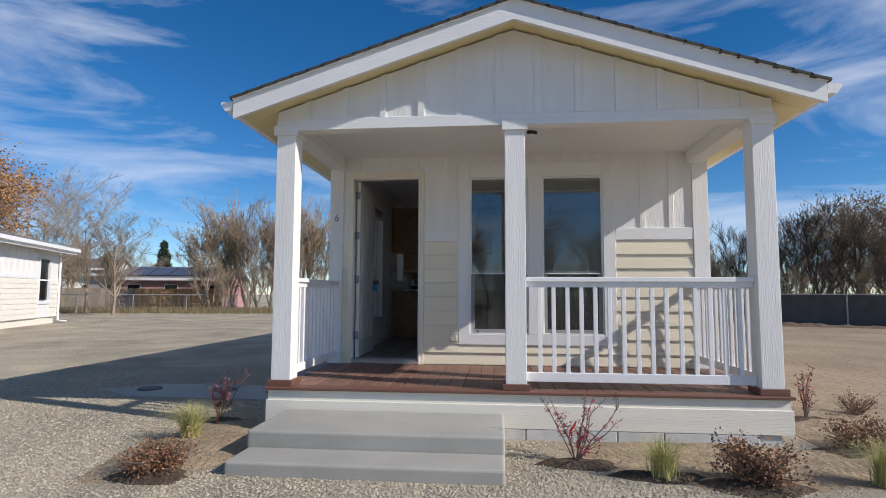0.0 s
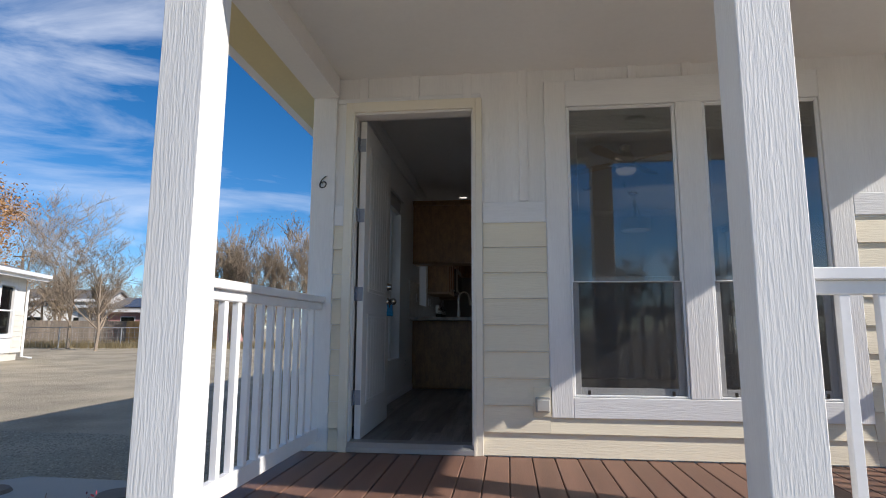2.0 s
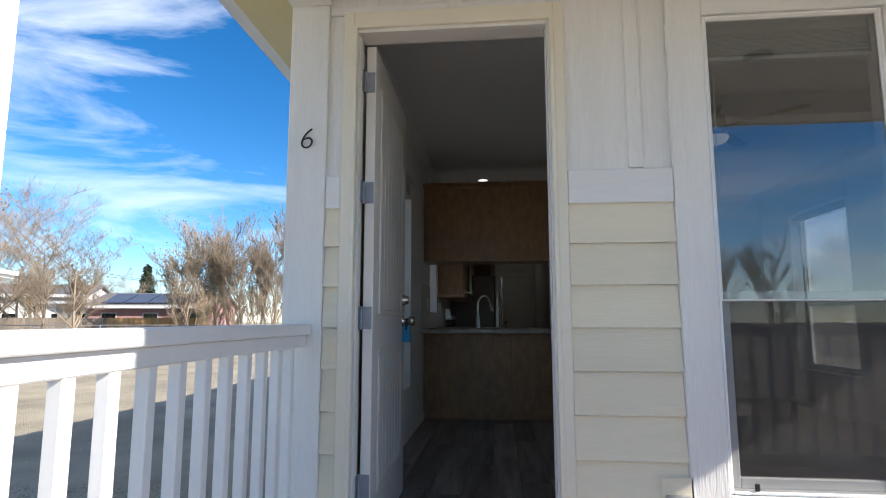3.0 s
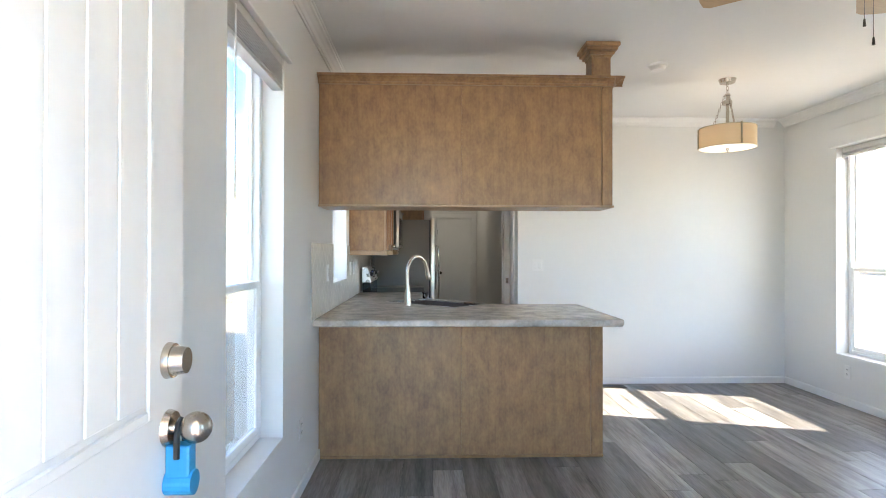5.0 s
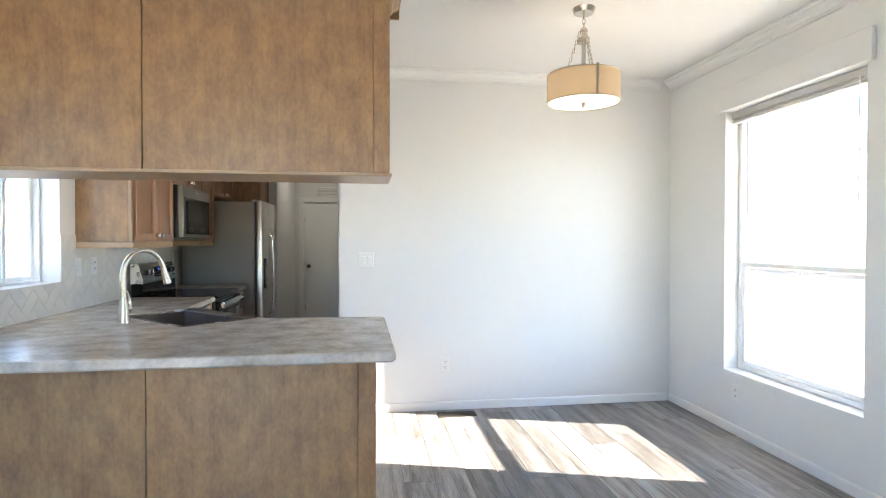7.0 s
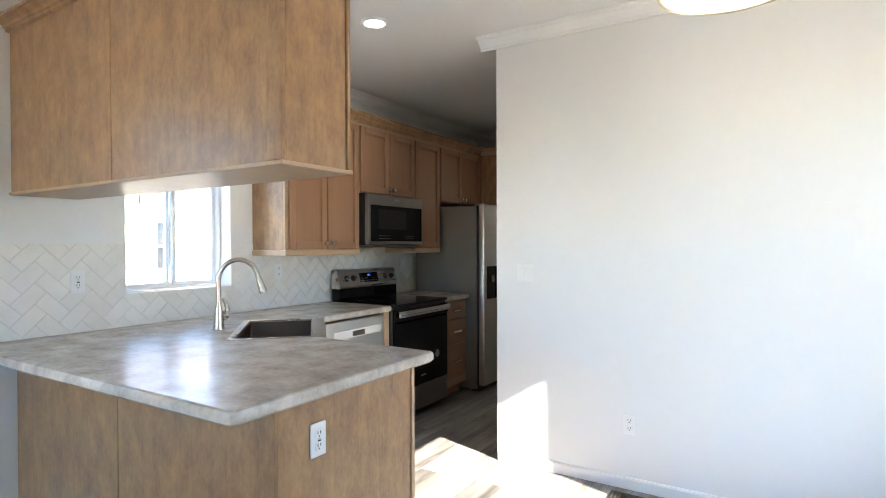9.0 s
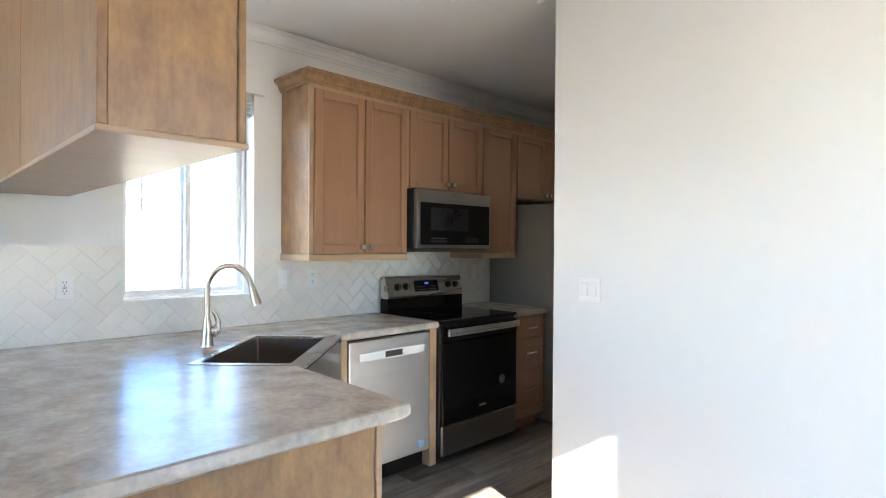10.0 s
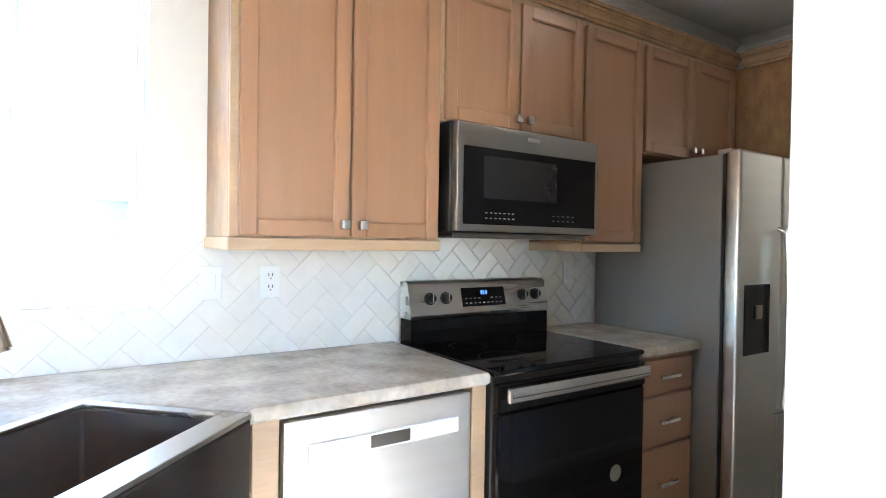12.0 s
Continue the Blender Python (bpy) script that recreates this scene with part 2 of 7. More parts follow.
M["steel_mid"] = mat("stainless_grey", (0.42, 0.405, 0.385), 0.32, 1.0, vary=0.08, scale=2, fine=60, bump=0.05, stretch=(0.4, 0.4, 12))
# apron steel: the dark room's reflection is put into the base colour
M["apron"] = mat("sink_apron_dark_reflection", (0.075, 0.06, 0.055), 0.16, 0.75, vary=0.1, scale=2, fine=30, bump=0.02)
# basin steel darker than the rim: dark reflections inside painted into the colour
M["basin"] = mat("sink_basin_darkened", (0.21, 0.168, 0.15), 0.30, 0.7, vary=0.1, scale=2, fine=30, bump=0.02)
M["fridge_side"] = mat("fridge_side_paint", (0.215, 0.196, 0.177), 0.42, 0.2, vary=0.08, scale=3, fine=120, bump=0.15)
M["black_gloss"] = mat("black_glass", (0.005, 0.005, 0.006), 0.05, vary=0.1, bump=0, spec=0.25)
M["black"] = mat("black_enamel", (0.012, 0.012, 0.012), 0.35, vary=0.2, bump=0.05)
M["nickel"] = mat("brushed_nickel", (0.58, 0.52, 0.45), 0.26, 1.0, vary=0.06, scale=6, fine=80, bump=0.03)
M["chrome"] = mat("chrome", (0.75, 0.74, 0.72), 0.10, 1.0, vary=0.04, bump=0)
M["hinge"] = mat("hinge_zinc", (0.30, 0.325, 0.375), 0.5, 0.4, vary=0.15, scale=20, bump=0.05)
M["brass"] = mat("latch_brass", (0.55, 0.50, 0.38), 0.35, 1.0, vary=0.1, scale=20, bump=0.05)
M["tile"] = mat("herringbone_tile", (0.80, 0.77, 0.72), 0.25, vary=0.06, scale=6, fine=30, bump=0.08, rand=0.02)
M["grout"] = mat("grout", (0.67, 0.65, 0.615), 0.9, vary=0.1, scale=20, bump=0.3)
M["plastic"] = mat("white_plastic", (0.79, 0.79, 0.775), 0.35, vary=0.03, bump=0.02)
M["slot"] = mat("slot_dark", (0.02, 0.02, 0.02), 0.6, vary=0.1, bump=0)
M["shade"] = glow("lamp_shade_fabric", (0.56, 0.46, 0.33), 0.014)
sn, sl = M["shade"].node_tree.nodes, M["shade"].node_tree.links
through_cloth = sn.new("ShaderNodeBsdfTranslucent")
through_cloth.inputs["Color"].default_value = (0.82, 0.70, 0.52, 1)
cloth_mix = sn.new("ShaderNodeMixShader")
cloth_mix.inputs["Fac"].default_value = 0.45
sl.new(sn["Principled BSDF"].outputs["BSDF"], cloth_mix.inputs[1])
sl.new(through_cloth.outputs["BSDF"], cloth_mix.inputs[2])
sl.new(cloth_mix.outputs["Shader"], sn["Material Output"].inputs["Surface"])
M["diffuser"] = glow("lamp_diffuser", (1.0, 0.86, 0.66), 0.05)
M["bulb"] = glow("recessed_bulb", (1.0, 0.95, 0.86), 0.9)
M["fan_wood"] = mat("fan_blade_wood", (0.52, 0.36, 0.20), 0.4, vary=0.2, scale=2, fine=20, bump=0.05, stretch=(1, 6, 6))
M["blind"] = mat("blind_slat", (0.52, 0.51, 0.50), 0.5, vary=0.08, scale=4, fine=40, bump=0.1)
# lit copy of the slats: outdoor light on the front blinds painted in
M["blind_daylit"] = mat("blind_slat_daylit", (0.80, 0.81, 0.76), 0.5, vary=0.06, scale=4, fine=40, bump=0.1)
M["blue"] = mat("blue_lockbox_plastic", (0.01, 0.24, 0.48), 0.4, vary=0.1, bump=0.05)
M["glass"] = pane_glass("window_glass")
M["bark"] = mat("bark", (0.20, 0.155, 0.12), 0.9, vary=0.3, scale=6, fine=40, bump=0.4)
M["twig"] = mat("twig", (0.33, 0.26, 0.19), 0.9, vary=0.35, scale=2, fine=40, bump=0.0)
# shaded copy of the twig wood: backlit darkness put into the colour
M["twig_backlit"] = mat("backlit_twig", (0.115, 0.085, 0.062), 0.9, vary=0.35, scale=2, fine=40, bump=0.0)
M["leaf_rust"] = mat("rust_leaf", (0.40, 0.215, 0.085), 0.7, vary=0.4, scale=2, fine=10, bump=0.0, island=0.4)
M["leaf_willow"] = mat("willow_leaf", (0.27, 0.19, 0.08), 0.7, vary=0.4, scale=2, fine=10, bump=0.0, island=0.4)
M["leaf_pine"] = mat("pine_needle", (0.035, 0.055, 0.03), 0.8, vary=0.4, scale=2, fine=10, bump=0.0, island=0.4)
M["leaf_red"] = mat("red_leaf", (0.36, 0.05, 0.072), 0.6, vary=0.4, scale=6, fine=20, bump=0.0, island=0.4)
M["leaf_bronze"] = mat("bronze_leaf", (0.36, 0.16, 0.085), 0.6, vary=0.5, scale=9, fine=20, bump=0.0, island=0.5, color2=(0.13, 0.08, 0.035))
M["grass"] = mat("tuft_grass", (0.50, 0.47, 0.19), 0.7, vary=0.4, scale=6, fine=20, bump=0.0, island=0.35)
M["dry_grass"] = mat("dry_grass", (0.38, 0.30, 0.16), 0.8, vary=0.4, scale=2, fine=20, bump=0.0, island=0.3)
M["fence_wood"] = mat("fence_board", (0.52, 0.31, 0.13), 0.8, vary=0.3, scale=2, fine=30, bump=0.2, rand=0.2)
M["fence_grey"] = mat("fence_board_grey", (0.24, 0.20, 0.16), 0.85, vary=0.3, scale=2, fine=30, bump=0.2, rand=0.2)
M["screen"] = mat("fence_screen", (0.09, 0.083, 0.078), 0.8, vary=0.3, scale=3, fine=30, bump=0.1)
M["galv"] = mat("galvanised_pipe", (0.42, 0.42, 0.42), 0.5, 0.7, vary=0.1, bump=0.05)
M["pink"] = mat("pink_stucco", (0.50, 0.27, 0.25), 0.85, vary=0.12, scale=2, fine=40, bump=0.2)
M["grey_paint"] = mat("grey_house_paint", (0.42, 0.40, 0.38), 0.75, vary=0.12, scale=2, fine=40, bump=0.2)
M["grey_roof"] = mat("grey_shingle", (0.17, 0.165, 0.16), 0.9, vary=0.25, scale=4, fine=60, bump=0.5)
M["solar"] = mat("solar_panel", (0.015, 0.02, 0.045), 0.15, vary=0.2, bump=0)
M["dark_metal"] = mat("dark_bronze", (0.05, 0.045, 0.04), 0.45, 0.6, vary=0.15, bump=0.05)
M["manhole"] = mat("cover_brown", (0.17, 0.14, 0.11), 0.8, vary=0.25, scale=8, fine=60, bump=0.3)
M["vent_dark"] = mat("vent_brown_metal", (0.05, 0.042, 0.035), 0.5, 0.4, vary=0.15, bump=0.05)
M["sticker"] = mat("sticker_blue", (0.25, 0.42, 0.62), 0.5, vary=0.1, bump=0)
M["mulch"] = mat("dark_mulch", (0.10, 0.07, 0.045), 0.95, vary=0.6, scale=12, fine=60, bump=1.0, bump_scale=40, depth=0.03)
M["display"] = glow("oven_clock", (0.08, 0.22, 1.0), 0.04)


# ---------------------------------------------------------------- building helpers
BASE = {}


def box(bm, x0, y0, z0, x1, y1, z1, bevel=0.0, seg=1):
    made = bmesh.ops.create_cube(bm, size=1, matrix=Matrix.LocRotScale(((x0 + x1) / 2, (y0 + y1) / 2, (z0 + z1) / 2), None, (abs(x1 - x0), abs(y1 - y0), abs(z1 - z0))))
    if bevel:
        edges = list({e for v in made["verts"] for e in v.link_edges})
        bmesh.ops.bevel(bm, geom=edges, offset=bevel, segments=seg, affect="EDGES", profile=0.6)
    return bm


def rod(bm, a, b, r0, r1=None, seg=12):
    a, b = Vector(a), Vector(b)
    d = b - a
    turn = d.to_track_quat("Z", "Y").to_matrix().to_4x4()
    bmesh.ops.create_cone(bm, cap_ends=True, segments=seg, radius1=r0, radius2=r0 if r1 is None else r1, depth=d.length,
                          matrix=Matrix.Translation((a + b) / 2) @ turn)
    return bm


def tube(bm, points, r, seg=10):
    """A round pipe along points; r one radius or one a point."""
    pts = [Vector(p) for p in points]
    rs = r if isinstance(r, (list, tuple)) else [r] * len(pts)
    rings = []
    up = Vector((0.123, 0.31, 0.94)).normalized()
    for i, p in enumerate(pts):
        d = (pts[min(i + 1, len(pts) - 1)] - pts[max(i - 1, 0)]).normalized()
        side = d.cross(up)
        side = side.normalized() if side.length > 1e-4 else Vector((1, 0, 0))
        other = side.cross(d)
        up = other
        rings.append([bm.verts.new(p + rs[i] * (math.cos(2 * math.pi * k / seg) * side + math.sin(2 * math.pi * k / seg) * other)) for k in range(seg)])
    for a, b in zip(rings, rings[1:]):
        for k in range(seg):
            bm.faces.new((a[k], a[(k + 1) % seg], b[(k + 1) % seg], b[k]))
    bm.faces.new(rings[0][::-1])
    bm.faces.new(rings[-1])
    return bm


def prism(bm, pts, lo, hi, axis="z"):
    """A flat outline pushed from lo to hi along an axis."""
    def place(p, h):
        return {"z": (p[0], p[1], h), "y": (p[0], h, p[1]), "x": (h, p[0], p[1])}[axis]
    a = [bm.verts.new(place(p, lo)) for p in pts]
    b = [bm.verts.new(place(p, hi)) for p in pts]
    bm.faces.new(a)
    bm.faces.new(b[::-1])
    for i in range(len(pts)):
        j = (i + 1) % len(pts)
        bm.faces.new((a[j], a[i], b[i], b[j]))
    return bm


def thing(name, at=(0, 0, 0), label="", category="", group="", kind=""):
    ob = new(name)
    ob.empty_display_size = 0.1
    ob.location = at
    BASE[ob] = Matrix.Translation(at)
    return tagged(ob, label, category, group, kind)


def part(name, bm, material, parent=None, label="", smooth=False):
    bmesh.ops.recalc_face_normals(bm, faces=bm.faces)
    me = bpy.data.meshes.new(name)
    bm.to_mesh(me)
    bm.free()
    me.materials.append(material)
    if smooth:
        me.shade_smooth()
        me.set_sharp_from_angle(angle=radians(40))
    ob = new(name, me)
    BASE[ob] = Matrix.Identity(4)
    if parent is not None:
        ob.parent = parent
        ob.matrix_parent_inverse = BASE[parent].inverted()
    if label:
        ob["label"] = label
    return ob


def piece(name, mesh, parent, matrix):
    """One of many alike pieces on a shared mesh."""
    ob = new(name, mesh)
    ob.parent = parent
    ob.matrix_parent_inverse = BASE[parent].inverted()
    ob.matrix_basis = matrix
    return ob


def B():
    return bmesh.new()


def solo(name, bm, material, label, category, group="", kind="", smooth=False):
    return tagged(part(name, bm, material, None, "", smooth), label, category, group, kind)


def wall_cells(bm, axis, a0, a1, z0, z1, t0, t1, holes):
    """A wall along x or y with openings right through it, cut into blocks."""
    cuts_a = sorted({a0, a1, *(h[0] for h in holes), *(h[1] for h in holes)})
    cuts_z = sorted({z0, z1, *(h[2] for h in holes), *(h[3] for h in holes)})
    for p, q in zip(cuts_a, cuts_a[1:]):
        for r, s in zip(cuts_z, cuts_z[1:]):
            if any(h[0] <= (p + q) / 2 <= h[1] and h[2] <= (r + s) / 2 <= h[3] for h in holes):
                continue
            if axis == "x":
                box(bm, p, t0, r, q, t1, s)
            else:
                box(bm, t0, p, r, t1, q, s)
    bmesh.ops.remove_doubles(bm, verts=bm.verts, dist=1e-5)
    inner = [f for f in bm.faces if sum(1 for g in f.verts[0].link_faces if g is not f and set(g.verts) == set(f.verts)) > 0]
    bmesh.ops.delete(bm, geom=inner, context="FACES")
    return bm


GROUND = -0.47
DECK = -0.045
CEIL = 2.69

# ---------------------------------------------------------------- ground
bm = B()
box(bm, -400, -400, GROUND - 0.3, 400, 400, GROUND)
solo("ground", bm, M["gravel_ground"], "flat tan gravel lot reaching to the horizon", "ground", kind="structure")
bm = B()
prism(bm, [(4.75, -12), (60, -12), (60, 40), (4.75, 40)], GROUND - 0.02, GROUND + 0.006)
solo("dirt_lot", bm, M["dirt"], "bare tan graded dirt beside the house", "ground", kind="structure")


def patch(name, cx, cy, rx, ry, label, material, lift, seed):
    """A low uneven bed of soil with a wandering edge."""
    r = random.Random(seed)
    bm = B()
    rings = []
    top = bm.verts.new((cx, cy, GROUND + lift))
    for k, f in enumerate((0.35, 0.7, 1.0)):
        ring = []
        for i in range(36):
            a = 2 * math.pi * i / 36
            wob = 1 + 0.12 * math.sin(3 * a + seed) + 0.06 * math.sin(7 * a + 2 * seed) if f > 0.5 else 1
            z = GROUND + lift * (1 - f ** 3) + r.uniform(-0.008, 0.012) * (f < 1) - (0.01 if f == 1.0 else 0)
            ring.append(bm.verts.new((cx + rx * f * wob * math.cos(a), cy + ry * f * wob * math.sin(a), z)))
        rings.append(ring)
    for i in range(36):
        j = (i + 1) % 36
        bm.faces.new((top, rings[0][i], rings[0][j]))
        for a, b in zip(rings, rings[1:]):
            bm.faces.new((a[i], b[i], b[j], a[j]))
    return solo(name, bm, material, label, "planting bed", kind="structure", smooth=True)


patch("planting_bed", 4.0, -2.36, 1.72, 0.72, "brown soil planting bed along the porch skirt", M["bed"], 0.014, 1)
patch("planting_bed", -0.58, -2.35, 0.55, 1.1, "brown soil planting bed beside the concrete steps", M["bed"], 0.035, 2)
patch("planting_bed", 5.75, -1.3, 1.1, 1.5, "brown soil planting bed beside the house corner", M["bed"], 0.04, 3)

# loose pebbles, dense beside the steps
rp = random.Random(5)
verts, faces = [], []


def pebble(x, y, s):
    i = len(verts)
    a = rp.uniform(0, 6.28)
    h = s * rp.uniform(0.45, 0.8)
    for k in range(5):
        an = a + 2 * math.pi * k / 5 + rp.uniform(-0.25, 0.25)
        verts.append((x + s * math.cos(an) * rp.uniform(0.7, 1.1), y + s * math.sin(an) * rp.uniform(0.7, 1.1), GROUND + h * 0.25))
    verts.append((x + rp.uniform(-0.3, 0.3) * s, y + rp.uniform(-0.3, 0.3) * s, GROUND + h))
    faces.extend((i + k, i + (k + 1) % 5, i + 5) for k in range(5))


n = 0
while n < 64000:
    u = rp.random()
    if u < 0.68:
        x, y = rp.uniform(-5.5, 0.0), rp.uniform(-4.6, 2.5)
    elif u < 0.95:
        x, y = rp.uniform(-0.3, 5.2), rp.uniform(-4.4, -1.9)
    else:
        x, y = rp.uniform(-10, -1), rp.uniform(-3, 12)
    if 0.02 < x < 2.06 and -3.06 < y < -1.8:
        continue
    if ((x - 4.0) / 1.72) ** 2 + ((y + 2.36) / 0.72) ** 2 < 1 or ((x + 0.58) / 0.55) ** 2 + ((y + 2.35) / 1.1) ** 2 < 1:
        if rp.random() < 0.94:
            continue
    if x > -0.2 and y > -1.9:
        continue
    pebble(x, y, rp.uniform(0.006, 0.018))
    n += 1
me = bpy.data.meshes.new("pebbles")
me.from_pydata(verts, [], faces)
me.materials.append(M["stone"])
tagged(new("pebbles", me), "loose tan and grey gravel stones on the ground", "gravel", kind="stuff")

# flat concrete slab with covers on the side yard
slab = thing("concrete_slab", (-2.0, 0.2, GROUND), "flat grey concrete utility slab set in the gravel", "slab")
bm = B()
prism(bm, [(-3.2, 0.05), (-2.6, -0.32), (-0.35, -0.40), (-0.3, 0.55), (-2.7, 0.62)], GROUND - 0.05, GROUND + 0.02)
part("slab_body", bm, M["concrete"], slab)
for k, (x, y) in enumerate(((-2.62, 0.15), (-1.6, 0.2), (-0.85, 0.15))):
    bm = B()
    rod(bm, (x, y, GROUND + 0.018), (x, y, GROUND + 0.045), 0.16, 0.14, 20)
    part("cover", bm, M["manhole"], slab, "round brown access cover")

# concrete steps
steps = thing("concrete_steps", (1.05, -2.4, GROUND), "two-tread grey cast concrete steps before the porch", "steps")
bm = B()
box(bm, 0.03, -2.68, GROUND - 0.05, 2.055, -1.86, -0.245, 0.03, 4)
part("landing", bm, M["concrete"], steps)
bm = B()
box(bm, 0.045, -3.08, GROUND - 0.05, 2.05, -2.682, -0.37, 0.028, 4)
part("step", bm, M["concrete"], steps)

# ---------------------------------------------------------------- house shell
HOLES_FRONT = [(0.145, 1.032, 0.0, 2.322), (1.66, 2.388, 0.335, 2.302), (2.562, 3.302, 0.335, 2.302)]
HOLES_LEFT = [(1.85, 2.62, 0.43, 2.27), (4.03, 4.73, 1.10, 2.30)]
HOLES_RIGHT = [(3.65, 4.78, 0.43, 2.27)]
bm = wall_cells(B(), "x", -0.14, 4.54, -0.2, CEIL, 0.012, 0.10, HOLES_FRONT)
wall_front = solo("wall_front", bm, M["wall"], "white front wall with door and two tall windows", "wall", kind="structure")
bm = wall_cells(B(), "y", 0.10, 10.3, -0.2, CEIL, -0.14, 0.0, HOLES_LEFT)
solo("wall_left", bm, M["wall"], "white painted side wall with windows", "wall", kind="structure")
bm = wall_cells(B(), "y", 0.10, 10.3, -0.2, CEIL, 4.36, 4.54, HOLES_RIGHT)
solo("wall_right", bm, M["wall"], "white painted side wall with tall windows", "wall", kind="structure")
bm = wall_cells(B(), "x", 1.615, 4.36, 0, CEIL, 5.5, 5.62, [])
solo("wall_partition", bm, M["wall"], "plain white partition wall behind the dining corner", "wall", kind="structure")
bm = wall_cells(B(), "y", 5.62, 10.14, 0, CEIL, 1.615, 1.735, [(5.78, 6.56, 0, 2.05)])
solo("wall_hall_right", bm, M["wall"], "white hallway wall with a door", "wall", kind="structure")
bm = wall_cells(B(), "x", 0, 4.36, 0, CEIL, 10.14, 10.3, [(0.87, 1.53, 0, 1.96)])
solo("wall_back", bm, M["wall"], "white wall at the end of the hallway", "wall", kind="structure")
bm = wall_cells(B(), "y", 8.34, 10.14, 0, CEIL, 0.62, 0.74, [])
solo("wall_hall_left", bm, M["wall"], "white hallway wall behind the kitchen", "wall", kind="structure")
bm = wall_cells(B(), "x", 0, 1.615, 0, CEIL, 8.22, 8.34, [(0.74, 1.615, 0, 2.25)])
solo("wall_kitchen_end", bm, M["wall"], "white wall at the kitchen's end with an open passage", "wall", kind="structure")
bm = B()
box(bm, -0.14, 0.0, CEIL, 4.54, 10.3, CEIL + 0.12)
solo("ceiling", bm, M["ceiling"], "flat white painted ceiling", "ceiling", kind="structure")
bm = B()
box(bm, -0.14, 0.012, -0.2, 4.54, 10.3, -0.006)
floor = solo("floor", bm, M["groove"], "grey-brown wood-look plank floor", "floor", kind="structure")
BASE[floor] = Matrix.Identity(4)
# closed box under the house
bm = B()
box(bm, -0.12, 0.03, GROUND, 4.52, 10.28, -0.2)
solo("foundation", bm, M["block"], "grey block foundation under the house", "foundation", kind="structure")


def strip(name, profile, ax, a0, a1, flip, base, material, label):
    """A moulding: profile of (out, z) pushed along a wall. ax: the wall's run; base: the wall's face; flip: +1 or -1, into the room."""
    bm = B()
    if ax == "y":
        prism(bm, [(base + flip * o, z) for o, z in profile], a0, a1, "y")
    else:
        prism(bm, [(base + flip * o, z) for o, z in profile], a0, a1, "x")
    return solo(name, bm, material, label, "moulding", kind="structure")


CROWN = [(0.0, CEIL - 0.078), (0.01, CEIL - 0.078), (0.013, CEIL - 0.066), (0.02, CEIL - 0.062), (0.03, CEIL - 0.042), (0.052, CEIL - 0.022), (0.064, CEIL - 0.018), (0.068, CEIL - 0.01), (0.078, CEIL - 0.008), (0.08, CEIL - 0.002), (0.0, CEIL - 0.002)]
BASEB = [(0.0, 0.0), (0.013, 0.0), (0.013, 0.055), (0.008, 0.065), (0.0, 0.066)]
strip("trim_crown_left", CROWN, "y", 0.10, 8.22, 1, 0.0, M["trim"], "white crown moulding")
strip("trim_crown_right", CROWN, "y", 0.10, 5.5, -1, 4.36, M["trim"], "white crown moulding")
strip("trim_crown_partition", CROWN, "x", 1.51, 4.25, -1, 5.5, M["trim"], "white crown moulding")
strip("trim_crown_hall", CROWN, "y", 5.5, 8.22, -1, 1.615, M["trim"], "white crown moulding")
strip("trim_crown_end", CROWN, "x", 0.1, 1.51, -1, 8.22, M["trim"], "white crown moulding")
strip("baseboard_left", BASEB, "y", 0.10, 3.5, 1, 0.0, M["trim"], "narrow white baseboard")
strip("baseboard_right", BASEB, "y", 0.10, 5.49, -1, 4.36, M["trim"], "narrow white baseboard")
strip("baseboard_partition", BASEB, "x", 1.63, 4.34, -1, 5.5, M["trim"], "narrow white baseboard")
strip("baseboard_hall", BASEB, "y", 6.63, 10.1, -1, 1.615, M["trim"], "narrow white baseboard")

# porch: front cladding
cl = B()
box(cl, -0.14, -0.004, -0.05, 0.10, 0.012, 2.60)
box(cl, 0.10, -0.004, 2.39, 1.078, 0.012, 2.60)
box(cl, 1.078, -0.004, -0.05, 1.515, 0.012, 2.60)
box(cl, 1.515, -0.004, 2.49, 3.45, 0.012, 2.60)
box(cl, 1.515, -0.004, -0.05, 3.45, 0.012, 0.205)
box(cl, 3.45, -0.004, -0.05, 4.54, 0.012, 2.60)
cladding = solo("wall_cladding", cl, M["siding_white"], "white vertical board siding with battens on the porch wall", "siding", kind="structure")
for x, z0, z1 in [(0.225, 2.39, 2.6), (0.60, 2.39, 2.6), (0.975, 2.39, 2.6), (1.365, 1.64, 2.6), (1.76, 2.49, 2.6), (2.12, 2.49, 2.6), (2.48, 2.49, 2.6), (2.84, 2.49, 2.6), (3.2, 2.49, 2.6), (3.78, 1.64, 2.6), (4.12, 1.64, 2.6)]:
    bm = B()
    box(bm, x - 0.03, -0.022, z0, x + 0.03, -0.004, z1, 0.003)
    part("batten", bm, M["siding_white"], cladding)
# horizontal planks, each lapped over the one below
tops = [1.49 - 0.1735 * k for k in range(9)]


def lap(x0, x1, ztop, zbot, parent):
    bm = B()
    prism(bm, [(-0.004, zbot + 0.006), (-0.030, zbot + 0.006), (-0.008, ztop), (-0.004, ztop)], x0, x1, "x")
    part("plank", bm, M["siding_h"], parent)


